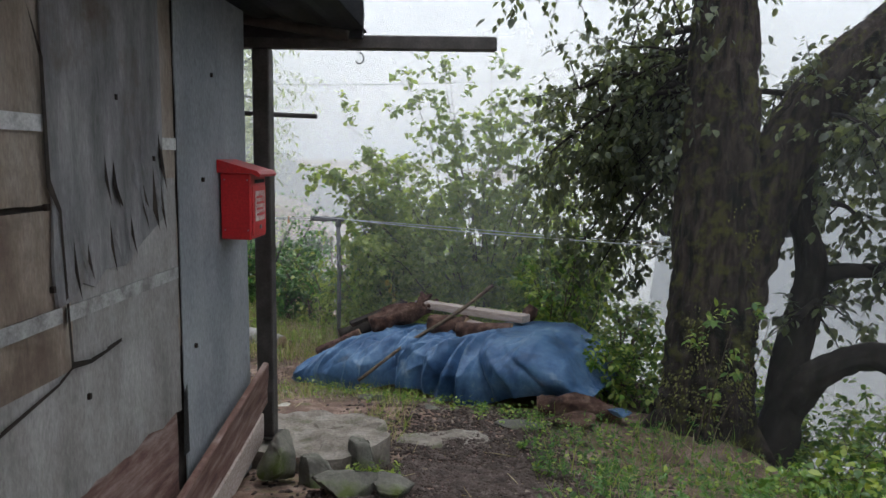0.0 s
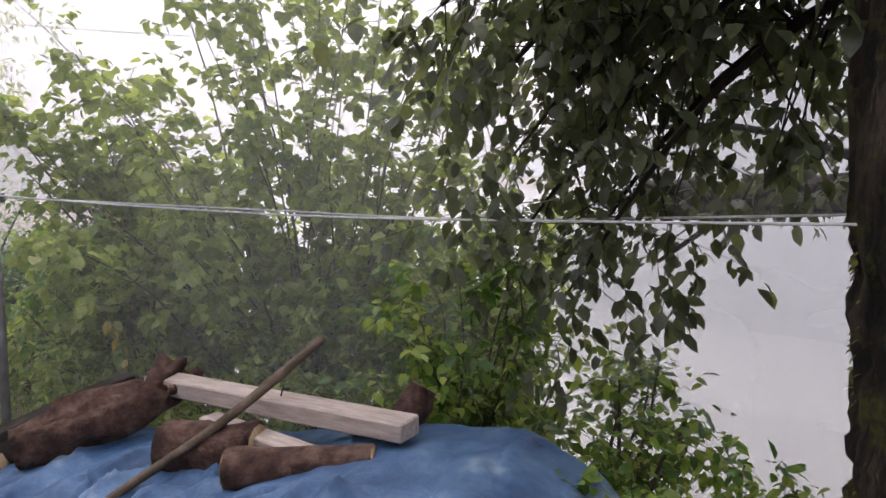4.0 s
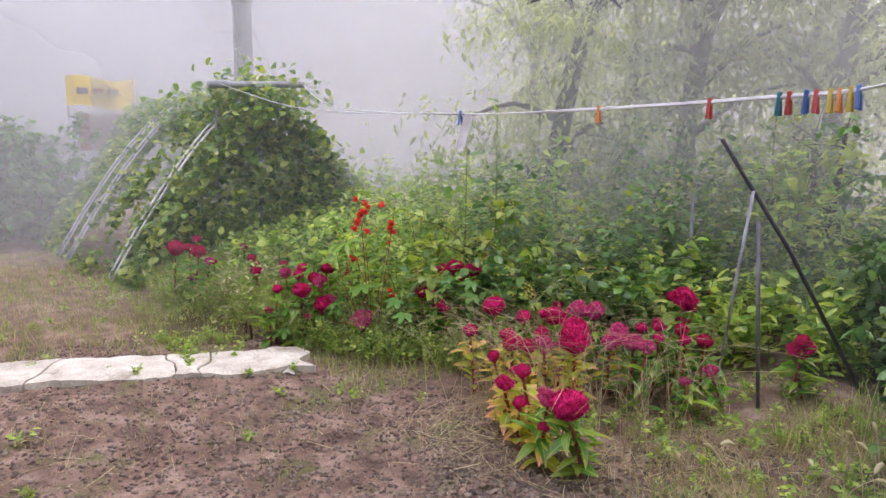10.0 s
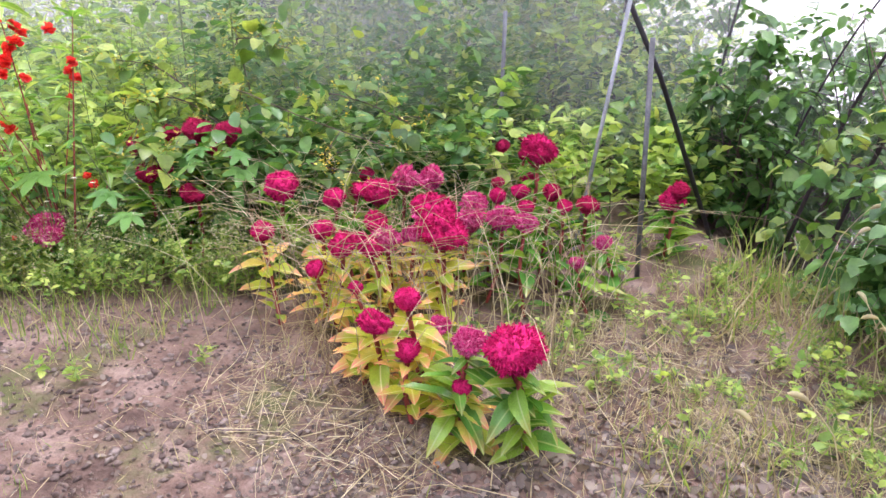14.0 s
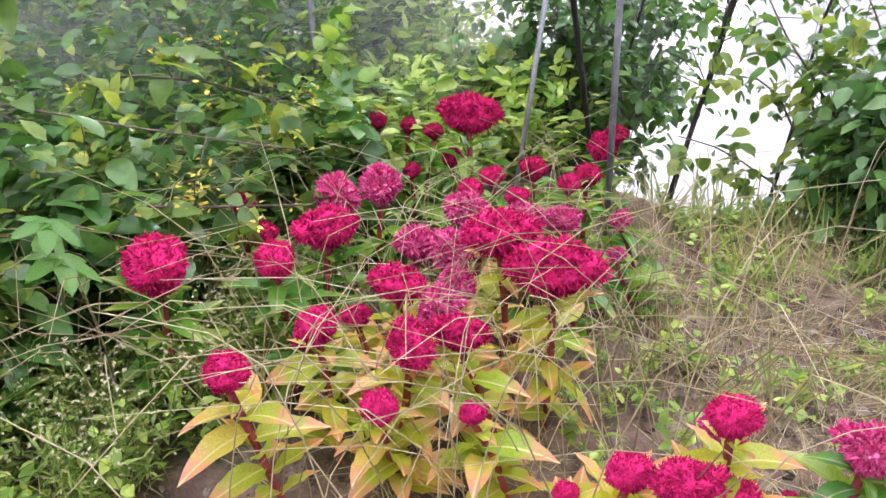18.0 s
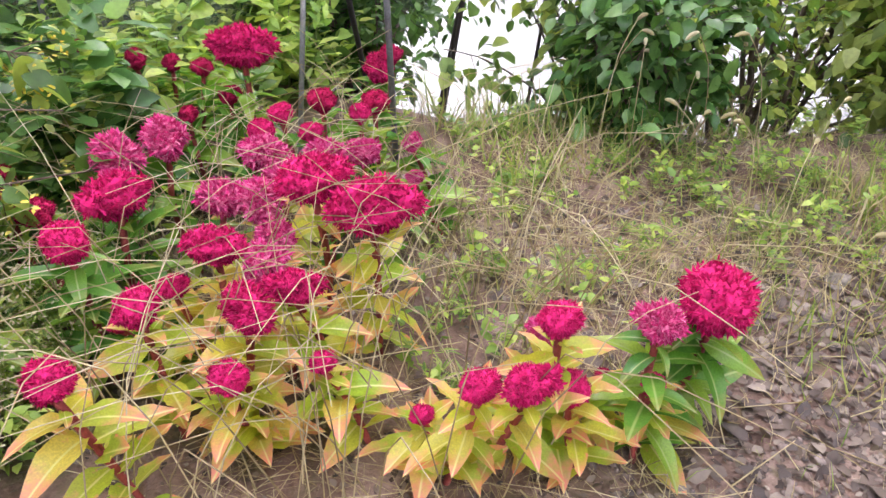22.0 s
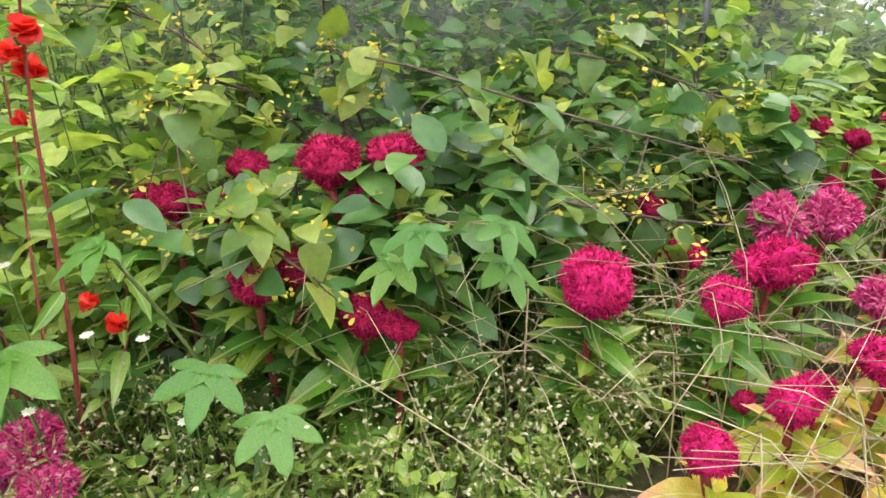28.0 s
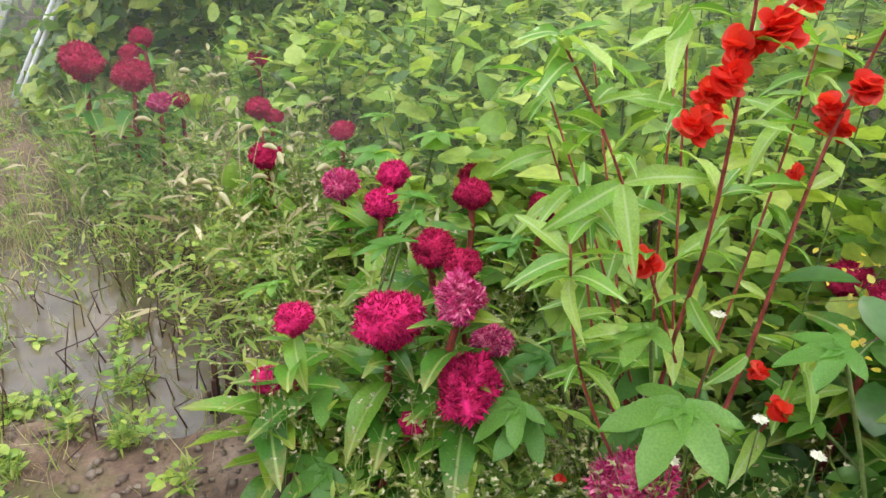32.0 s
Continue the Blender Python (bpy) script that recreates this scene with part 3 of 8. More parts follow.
def land(x, y):
    """The height of the ground."""
    x, y = np.asarray(x, float), np.asarray(y, float)
    z = np.interp(y, RISE_Y, RISE_Z)
    z = z * np.clip((x + 5.0) / 3.2, 0, 1) * 1.0 + 0.0 * x
    over = np.clip(beyond(x, y) * 0.75, 0, 7) / 7
    z = z - 5.0 * (over * over * (3 - 2 * over)) - 0.35 * np.clip(beyond(x, y), 0, 1)
    z = z + 0.025 * np.sin(x * 1.7 + 0.6 * y) * np.cos(y * 1.3) + 0.012 * np.sin(5.1 * x + 1.0) * np.sin(4.3 * y)
    dip = np.exp(-(((x + 7.95) / 0.85) ** 2 + ((y - 10.6) / 0.40) ** 2) ** 2)
    lumps = 0.5 + 0.5 * np.sin(6.1 * x + 2.3 * y) * np.sin(8.7 * y - 3.1 * x + 0.7) + 0.25 * np.sin(15.0 * x + 4.0 * y)
    return z - (0.025 + 0.085 * np.clip(lumps, 0, 1)) * dip


def land1(x, y):
    return float(land(x, y))


# ---- ground, water, distance, mist sheets ----
axis_x = np.unique(np.concatenate([np.linspace(-400, -30, 12), np.linspace(-30, -11, 20), np.linspace(-11, 6, 150), np.linspace(6, 20, 16), np.linspace(20, 400, 12)]))
axis_y = np.unique(np.concatenate([np.linspace(-400, -20, 12), np.linspace(-20, 0, 14), np.linspace(0, 17, 150), np.linspace(17, 50, 22), np.linspace(50, 400, 12)]))
gx, gy = np.meshgrid(axis_x, axis_y)
gz = land(gx, gy)
nx, ny = len(axis_x), len(axis_y)
ids = np.arange(nx * ny).reshape(ny, nx)
quads = np.stack([ids[:-1, :-1], ids[:-1, 1:], ids[1:, 1:], ids[1:, :-1]], -1).reshape(-1, 4)
ground = new("ground", mesh_of("ground", np.stack([gx, gy, gz], -1).reshape(-1, 3), quads, SOIL, True))
tagged(ground, "damp brown garden soil with moss and litter", "ground", kind="structure")
lake = new("water", mesh_of("water", [(-30, -400, -3.6), (400, -400, -3.6), (400, 400, -3.6), (-60, 400, -3.6)], [(0, 1, 2, 3)], WATER))
tagged(lake, "pale still lake water under mist", "water", kind="structure")


def puddle():
    n = 48
    v = [(-7.95, 10.6, -0.022)]
    for k in range(n):
        a = 2 * math.pi * k / n
        r = 1 + 0.25 * noise.noise(Vector((math.cos(a) * 1.4, math.sin(a) * 1.4, 3)))
        v.append((-7.95 + 1.05 * r * math.cos(a), 10.6 + 0.52 * r * math.sin(a), -0.022))
    f = [(0, 1 + k, 1 + (k + 1) % n) for k in range(n)]
    ob = new("puddle", mesh_of("puddle", v, f, PUDDLE))
    tagged(ob, "shallow muddy rain puddle on the path", "puddle", kind="structure")


puddle()


def hills():
    """Far slopes past the garden, with haze put into their grey colour."""
    # Third and fourth slopes are added only to dim the mist and sky.
    for k, (a0, a1, dist, top) in enumerate(((50, 130, 25.5, 9.5), (120, 215, 29, 20), (-165, -22, 27, 15), (5, 112, 47, 30))):
        n = 60
        v, f = [], []
        for i in range(n + 1):
            a = radians(90 + a0 + (a1 - a0) * i / n)
            edge = min(1, i / 26, (n - i) / 10)
            edge = edge * edge * (3 - 2 * edge)
            h = top * edge * (0.75 + 0.35 * noise.noise(Vector((i * 0.13, k * 7.0, 0))) + 0.08 * noise.noise(Vector((i * 0.9, k, 4))))
            for j in range(7):
                d = dist + 1.1 * j
                v.append((-1.5 + d * math.cos(a), 7 + d * math.sin(a), -6 + (h + 6) * math.sin(j / 6 * math.pi / 2)))
        for i in range(n):
            for j in range(6):
                q = i * 7 + j
                f.append((q, q + 1, q + 8, q + 7))
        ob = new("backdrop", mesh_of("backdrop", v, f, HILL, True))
        tagged(ob, "far slope with mist haze put into its grey colour", "hill", kind="structure")


hills()


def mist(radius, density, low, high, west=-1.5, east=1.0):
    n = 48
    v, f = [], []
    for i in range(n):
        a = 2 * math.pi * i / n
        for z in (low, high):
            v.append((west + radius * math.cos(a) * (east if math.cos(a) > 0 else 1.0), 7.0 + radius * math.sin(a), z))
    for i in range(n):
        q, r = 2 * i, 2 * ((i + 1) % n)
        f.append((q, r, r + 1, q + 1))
    ob = new("mist", mesh_of("mist", v, f, haze_sheet_mat("mist", density), True))
    tagged(ob, "see-through white sheet standing in for mist haze", "mist", kind="stuff")


# Nested see-through cylinders, added as surfaces so that distance looks hazy.
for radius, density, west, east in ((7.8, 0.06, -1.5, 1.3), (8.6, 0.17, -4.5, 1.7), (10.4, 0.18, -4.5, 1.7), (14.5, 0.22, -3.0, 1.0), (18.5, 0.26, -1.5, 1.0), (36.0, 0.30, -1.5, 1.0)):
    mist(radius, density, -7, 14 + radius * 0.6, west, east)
# Flat pale sheets add haze before the shrubs, the tree and the thicket.
haze_sheet = new("mist", mesh_of("mist", [(-2.9, 10.9, -1.5), (7.5, 8.3, -1.5), (7.5, 8.3, 9), (-2.9, 10.9, 9)], [(0, 1, 2, 3)], haze_sheet_mat("mist", 0.115, (-2.5, 0.2, 2.6, 5.5))))
tagged(haze_sheet, "see-through white sheet standing in for mist haze", "mist", kind="stuff")
haze_sheet = new("mist", mesh_of("mist", [(1.9, 6.75, -1.5), (9.0, 4.8, -1.5), (9.0, 4.8, 9), (1.9, 6.75, 9)], [(0, 1, 2, 3)], haze_sheet_mat("mist", 0.022, (1.95, 2.9, 6.0, 8.5))))
tagged(haze_sheet, "see-through white sheet standing in for mist haze", "mist", kind="stuff")

haze_sheet = new("mist", mesh_of("mist", [(-13, 12.3, -1.5), (-2.5, 14.8, -1.5), (-2.5, 14.8, 9), (-13, 12.3, 9)], [(0, 1, 2, 3)], haze_sheet_mat("mist", 0.10, (-12.5, -10.0, -4.2, -2.6))))
tagged(haze_sheet, "see-through white sheet standing in for mist haze", "mist", kind="stuff")


# ---- the shed ----
def shed():
    x0 = -0.62
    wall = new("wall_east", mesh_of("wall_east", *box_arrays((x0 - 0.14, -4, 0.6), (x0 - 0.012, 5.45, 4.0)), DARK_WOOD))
    tagged(wall, "dark timber shed wall behind plywood sheets", "wall", kind="structure")
    north = new("wall_north", mesh_of("wall_north", *box_arrays((-4.5, 5.33, 0.6), (x0 - 0.15, 5.45, 4.0)), DARK_WOOD))
    tagged(north, "dark timber end wall of the shed", "wall", kind="structure")
    west = new("wall_west", mesh_of("wall_west", *box_arrays((-4.62, -4, 0.6), (-4.51, 5.45, 4.0)), DARK_WOOD))
    tagged(west, "dark timber rear wall of the shed", "wall", kind="structure")
    south = new("wall_south", mesh_of("wall_south", *box_arrays((-4.62, -4.12, 0.6), (x0 - 0.012, -4.01, 4.0)), DARK_WOOD))
    tagged(south, "dark timber end wall of the shed", "wall", kind="structure")
    # sheets: material, y range, z range, proud of the wall, ragged lower edge
    sheets = (
        ("tan_panel", PLY, -4.0, 3.52, 2.72, 4.0, 0.010, 0.0), ("tan_panel", PLY, -4.0, 3.56, 2.10, 2.70, 0.012, 0.0),
        ("tan_panel", PLY, 3.5, 4.46, 1.95, 4.0, 0.006, 0.0), ("brown_panel", RED_PLANK, 2.0, 4.40, 0.9, 1.86, 0.004, 0.0),
        ("grey_veneer", GREY_PLY, 3.46, 4.30, 2.36, 4.0, 0.024, 0.16), ("lower_sheet", PALE_PLY, -4.0, 4.42, 1.64, 2.12, 0.018, 0.05), ("pale_sheet", PALE_PLY, 3.50, 4.44, 2.10, 2.78, 0.012, 0.0),
        ("grey_panel", GREY_BOARD, 4.47, 5.45, 0.85, 4.0, 0.016, 0.0),
    )
    for k, (name, mat, ya, yb, za, zb, proud, rag) in enumerate(sheets):
        ob = new(name, sheet_mesh(name, x0 - 0.008, proud, ya, yb, za, zb, rag, mat, k))
        ob.parent = wall
    for ya, yb, z, tilt in ((-1.0, 3.45, 2.96, 0.0), (-1.0, 3.49, 2.305, 0.0), (3.52, 4.42, 2.30, 0.0), (4.30, 4.44, 2.91, 0.0)):
        v, f = box_arrays((x0 + 0.012, ya, z), (x0 + 0.017, yb, z + 0.055))
        v = [(p[0], p[1], p[2] + tilt * (p[1] - ya)) for p in v]
        under(new("tape_strip", mesh_of("tape_strip", v, f, TAPE if z > 2.5 else FADED_TAPE)), wall)
    for k, (y, z) in enumerate(((3.43, 2.70), (3.44, 2.42), (3.62, 1.98), (3.9, 3.1), (4.2, 2.86), (4.75, 2.75), (4.9, 3.3), (4.6, 1.9))):
        under(new("nail", mesh_of("nail", *box_arrays((x0 + 0.008, y, z), (x0 + 0.022, y + 0.014, z + 0.022)), DARK_WOOD)), wall)
    # splits and torn slivers of veneer
    for k in range(22):
        y = 3.52 + 0.76 * rng.random() ** 0.6
        z = 2.34 + 0.24 * (y - 3.5) + 0.32 * rng.random() ** 2.0
        h = rng.uniform(0.08, 0.3)
        w = rng.uniform(0.006, 0.02)
        v = [(x0 + 0.019, y, z + h), (x0 + 0.026, y + w * 0.6, z + h * 0.4), (x0 + 0.040, y + w * 0.2, z), (x0 + 0.021, y - w, z + h * 0.5)]
        under(new("torn_sliver", mesh_of("torn_sliver", v, [(0, 1, 2), (0, 2, 3)], DARK_WOOD if k % 3 else GREY_PLY)), wall)
    # Flat dark strips laid on the sheets stand in for shade in cracks.
    crack = [(2.4, 1.90), (3.14, 2.035), (3.44, 2.095), (3.52, 2.13), (3.64, 2.115), (3.75, 2.125), (3.86, 2.14)]
    for (ya, za), (yb, zb) in zip(crack, crack[1:]):
        w = 0.010 + 0.008 * rng.random()
        v = [(x0 + 0.024, ya, za), (x0 + 0.024, yb, zb), (x0 + 0.024, yb, zb + w), (x0 + 0.024, ya, za + w * 1.5)]
        under(new("crack", mesh_of("crack", v, [(0, 1, 2, 3)], DARK_WOOD)), wall)
    v = [(x0 + 0.024, 3.515, 2.13), (x0 + 0.024, 3.53, 2.13), (x0 + 0.024, 3.505, 2.70), (x0 + 0.024, 3.455, 2.80), (x0 + 0.024, 3.45, 3.2), (x0 + 0.024, 3.38, 3.36), (x0 + 0.024, 3.43, 3.2), (x0 + 0.024, 3.43, 2.78), (x0 + 0.024, 3.49, 2.69)]
    under(new("crack", mesh_of("crack", v, [(0, 1, 2, 3, 4, 5, 6, 7, 8)], DARK_WOOD)), wall)
    # This flat black patch stands in for the shade of an open gap.
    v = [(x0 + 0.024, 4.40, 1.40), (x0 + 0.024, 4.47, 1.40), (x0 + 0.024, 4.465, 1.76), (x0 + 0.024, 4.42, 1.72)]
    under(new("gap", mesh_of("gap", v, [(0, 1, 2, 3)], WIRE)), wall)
    # sloping skirting plank
    sk = thing("skirting_plank", "worn red-brown plank leaning along the shed foot", "plank")
    bm = box((-0.02, -1.6, -0.32), (0.02, 0, 0), 0.008, 0.01, 2)
    ob = part("board", bm, RED_PLANK, sk)
    ob.matrix_basis = pose(-0.52, 5.50, 1.56, 13, 6, 0)
    bm = box((-0.02, -1.3, -0.22), (0.02, 0, 0), 0.008, 0.01, 2)
    ob = part("board", bm, PLANK, sk)
    ob.matrix_basis = pose(-0.545, 5.46, 1.23, 11, 4, 0)
    # eaves
    roof = thing("shed_roof", "dark tarred shed roof sheet with ragged eave", "roof", kind="structure")
    v, f, n = [], [], 90
    for i in range(n + 1):
        x = -4.8 + (4.86) * i / n
        z = 3.70 + 0.16 * (0.05 - x) * 0.5 + 0.018 * math.cos(i * 1.4)
        for y in (-4.5, 5.95 + 0.02 * noise.noise(Vector((i * 0.8, 0, 0)))):
            v += [(x, y, z), (x, y, z + 0.012)]
    for i in range(n):
        q = i * 4
        f += [(q, q + 4, q + 6, q + 2), (q + 1, q + 3, q + 7, q + 5), (q + 2, q + 6, q + 7, q + 3)]
    under(new("sheet", mesh_of("sheet", v, f, ROOFING, True)), roof)
    part("fascia", box((-0.9, 5.80, 3.66), (0.06, 5.84, 3.9), 0.004, 0.006, 2), ROOFING, roof)
    for k in range(5):
        under(tube("rafter", [(-4.5, -3.6 + 2.3 * k, 4.30), (0.0, -3.6 + 2.3 * k, 3.64)], 0.035, DARK_WOOD, None, 6), roof)
    beam = thing("eave_beam", "dark square steel tube under the eave", "beam")
    part("tube", box((-1.5, 5.86, 3.60), (0.93, 5.95, 3.69), 0.008), STEEL, beam)
    part("end_cap", box((0.93, 5.868, 3.608), (0.936, 5.942, 3.682), 0.002), WIRE, beam)
    tube("hook", [(0.02 + 0.03 * math.sin(a), 5.9, 3.58 - 0.035 * (1 - math.cos(a))) for a in np.linspace(0, 4.2, 10)], 0.005, WIRE, beam, 5)
    pst = thing("eave_post", "brown square steel post holding the eave", "post")
    part("shaft", box((-0.70, 5.86, 0.88), (-0.585, 5.975, 3.60), 0.008), STEEL, pst)
    part("foot_plate", box((-0.73, 5.83, 0.87), (-0.555, 6.005, 0.885), 0.003), STEEL, pst)
    rod = thing("thin_rail", "thin steel bar sticking out from the eave post", "rail")
    tube("bar", [(-1.6, 6.03, 3.20), (-0.30, 6.03, 3.165)], 0.017, STEEL, rod, 8)


def box_arrays(lo, hi):
    (a, b, c), (d, e, g) = lo, hi
    v = [(a, b, c), (d, b, c), (d, e, c), (a, e, c), (a, b, g), (d, b, g), (d, e, g), (a, e, g)]
    f = [(0, 3, 2, 1), (4, 5, 6, 7), (0, 1, 5, 4), (1, 2, 6, 5), (2, 3, 7, 6), (3, 0, 4, 7)]
    return v, f


def sheet_mesh(name, x, proud, ya, yb, za, zb, rag, mat, seed):
    """A thin warped sheet with a worn lower edge."""
    ny_, nz_ = max(8, int((yb - ya) / 0.07)), 14
    v, f = [], []
    for i in range(ny_ + 1):
        y = ya + (yb - ya) * i / ny_
        low = za + rag * (1.3 * (y - ya) / (yb - ya) * (yb - ya < 2) + 0.6 * noise.noise(Vector((y * 6, seed, 0))) + 0.5 * noise.noise(Vector((y * 22, seed, 2)))) if rag else za + 0.006 * noise.noise(Vector((y * 9, seed, 0)))
        for j in range(nz_ + 1):
            z = low + (zb - low) * j / nz_
            w = 0.006 * noise.noise(Vector((y * 2.3, z * 2.1, seed))) + (0.012 * rag * 6 * max(0, 1 - j / 3) if rag else 0)
            yy = y + (0.02 * noise.noise(Vector((z * 5, seed, 8))) if i in (0, ny_) else 0)
            v.append((x + proud + w * 0.7, yy, z))
    k = len(v)
    v += [(x + proud - 0.006, p[1], p[2]) for p in v]
    for i in range(ny_):
        for j in range(nz_):
            q = i * (nz_ + 1) + j
            f.append((q, q + nz_ + 1, q + nz_ + 2, q + 1))
        q = i * (nz_ + 1)
        f.append((q, q + k, q + k + nz_ + 1, q + nz_ + 1))
    for i in (0, ny_):
        for j in range(nz_):
            q = i * (nz_ + 1) + j
            f.append((q, q + 1, q + 1 + k, q + k))
    return mesh_of(name, v, f, mat, False)


shed()


def mailbox():
    ob = thing("mailbox", "bright red metal mailbox screwed to the shed wall", "mailbox", at=(-0.60, 4.98, 2.42))
    part("body", box((0, 0, 0), (0.17, 0.27, 0.37), 0.006), RED_PAINT, ob)
    bm = bmesh.new()
    prof = [(-0.01, 0.445), (0.215, 0.385), (0.235, 0.365), (0.225, 0.352), (0.18, 0.372), (-0.01, 0.372)]
    a = [bm.verts.new((x, -0.018, z)) for x, z in prof]
    b = [bm.verts.new((x, 0.288, z)) for x, z in prof]
    bm.faces.new(a)
    bm.faces.new(b[::-1])
    for i in range(len(prof)):
        j = (i + 1) % len(prof)
        bm.faces.new((a[j], a[i], b[i], b[j]))
    bmesh.ops.recalc_face_normals(bm, faces=bm.faces)
    part("lid", bm, RED_PAINT, ob, "sloping red lid")
    part("door", box((0.17, 0.02, 0.02), (0.178, 0.25, 0.30), 0.003), RED_PAINT, ob)
    part("label_plate", box((0.179, 0.05, 0.10), (0.182, 0.22, 0.27), 0.001), PLATE, ob, "scuffed pale label")
    for k in range(4):
        part("bar", box((0.1825, 0.07, 0.13 + 0.033 * k), (0.184, 0.20 - 0.03 * (k % 2), 0.143 + 0.033 * k), 0), RED_PAINT, ob)
    # No opening is cut; the slot's inner shade is a black strip.
    part("slot", box((0.178, 0.05, 0.315), (0.181, 0.22, 0.335), 0.001), WIRE, ob)
    part("lock", box((0.179, 0.12, 0.05), (0.188, 0.145, 0.075), 0.004), GALV, ob)
    for y, z in ((-0.001, 0.05), (-0.001, 0.33)):
        for x in (0.02, 0.15):
            part("rivet", box((x, y - 0.003, z), (x + 0.008, y, z + 0.008), 0.002), GALV, ob)


mailbox()


def stones():
    """Terrace stones round the shed corner and the pile."""
    rows = (
        ("boulder", (-0.38, 5.30, 0.98), (0.16, 0.24, 0.27), STONE, "mossy boulder against the shed foot", 2),
        ("boulder", (-0.16, 5.33, 0.84), (0.17, 0.18, 0.24), STONE, "mossy grey boulder at the terrace edge", 3),
        ("boulder", (0.08, 5.12, 0.91), (0.25, 0.26, 0.16), STONE, "mossy grey boulder at the terrace edge", 4),
        ("boulder", (0.08, 5.70, 0.78), (0.13, 0.14, 0.26), STONE, "pointed mossy stone beside the slab", 5),
        ("boulder", (0.36, 5.20, 0.87), (0.20, 0.18, 0.10), STONE, "low mossy stone in the weeds", 6),
        ("boulder", (-0.02, 6.62, 0.50), (0.22, 0.14, 0.10), STONE, "grey stone behind the slab", 7),
        ("boulder", (-0.45, 6.7, 0.52), (0.2, 0.15, 0.12), STONE, "grey stone behind the slab", 19),
        ("boulder", (1.28, 7.22, 0.46), (0.30, 0.18, 0.13), STONE, "grey stone before the tarpaulin", 8),
        ("boulder", (0.86, 7.16, 0.45), (0.13, 0.11, 0.09), STONE, "small stone before the tarpaulin", 9),
        ("boulder", (0.45, 7.62, 0.44), (0.14, 0.10, 0.09), STONE, "brown stone under the tarpaulin edge", 10),
        ("boulder", (-0.2, 8.15, 0.36), (0.22, 0.10, 0.07), STONE, "flat stone under the tarpaulin edge", 11),
        ("boulder", (1.75, 7.32, 0.50), (0.28, 0.16, 0.11), CUT_LOG, "brown stone at the end of the pile", 12),
        ("boulder", (-2.86, 11.52, 0.03), (0.07, 0.06, 0.04), SLAB_STONE, "small brown stone in the grass", 13),
        ("boulder", (-6.1, 10.75, 0.02), (0.10, 0.06, 0.03), PALE_STONE, "broken pale slab chip", 14),
        ("boulder", (-6.95, 8.75, 0.02), (0.16, 0.12, 0.05), PALE_STONE, "pale stone on the path", 15),
        ("boulder", (-1.05, 7.6, 0.42), (0.14, 0.10, 0.07), PALE_STONE, "pale stone beside the post", 16),
        ("boulder", (-1.25, 8.6, 0.2), (0.14, 0.10, 0.05), PALE_STONE, "pale stone in the yard grass", 17),
    )
    for name, at, size, mat, label, seed in rows:
        bm = boulder(size, seed, 0.8)
        ob = part(name, bm, mat, None, "", True)
        ob.location = at
        tagged(ob, label, "stone")
    slab = part("stone_slab", flagstone([(-0.75, 5.72), (-0.2, 5.60), (0.16, 5.85), (0.20, 6.2), (-0.05, 6.42), (-0.5, 6.45), (-0.85, 6.2)], 0.45, 0.84, 1.0), SLAB_STONE, None)
    tagged(slab, "flat buff stone slab at the shed corner", "stone")
    step = part("stone_slab", flagstone([(0.25, 6.45), (0.62, 6.42), (0.98, 6.66), (0.9, 6.86), (0.5, 6.85), (0.22, 6.72)], 0.4, 0.55, 5.0), SLAB_STONE, None)
    tagged(step, "flat pale stone sunk in the gravel", "stone")


stones()


def slab_path():
    """The pale broken concrete strip across the yard."""
    ob = thing("concrete_strip", "pale broken concrete strip lying on the soil", "slab")
    a, b = Vector((-6.33, 10.98)), Vector((-7.75, 7.4))
    d = (b - a).normalized()
    s = Vector((-d.y, d.x))
    cuts = [0.0, 0.74, 1.02, 1.9, 2.5, 3.85]

    def crack(k, w):
        return cuts[k] + 0.10 * noise.noise(Vector((w * 5.0, k * 3.3, 0))) + (0.16 * w if k % 2 else -0.10 * w)

    for k in range(5):
        bm = bmesh.new()
        n_u, n_w = 16, 9
        grid = []
        for i in range(n_u + 1):
            row = []
            for j in range(n_w + 1):
                e = 2 * j / n_w - 1
                w0 = e * 0.28
                lo, hi = crack(k, w0) + 0.008, crack(k + 1, w0) - 0.008
                u = lo + (hi - lo) * i / n_u
                side = 1 if e > 0 else -1
                rag = 0.07 * noise.noise(Vector((u * 3.1, side * 4.0, 1))) + 0.035 * noise.noise(Vector((u * 11, side * 7.0, 2)))
                w = e * (0.28 + rag) + 0.03 * math.sin(u * 2.2)
                rim = min(1, (1 - abs(e)) * 5, i * 0.8 + 0.15, (n_u - i) * 0.8 + 0.15)
                z = 0.05 + 0.012 * rim + 0.014 * noise.noise(Vector((u * 4, w * 5, k))) + 0.006 * noise.noise(Vector((u * 17, w * 17, k)))
                p = a + d * u + s * w
                row.append(bm.verts.new((p.x, p.y, z)))
            grid.append(row)
        for i in range(n_u):
            for j in range(n_w):
                bm.faces.new((grid[i][j], grid[i + 1][j], grid[i + 1][j + 1], grid[i][j + 1]))
        rim_edges = [e for e in bm.edges if e.is_boundary]
        skirt = bmesh.ops.extrude_edge_only(bm, edges=rim_edges)
        for g in skirt["geom"]:
            if isinstance(g, bmesh.types.BMVert):
                g.co.z = -0.06
        bmesh.ops.recalc_face_normals(bm, faces=bm.faces)
        part("slab_piece", bm, PALE_STONE, ob, smooth=False)


slab_path()


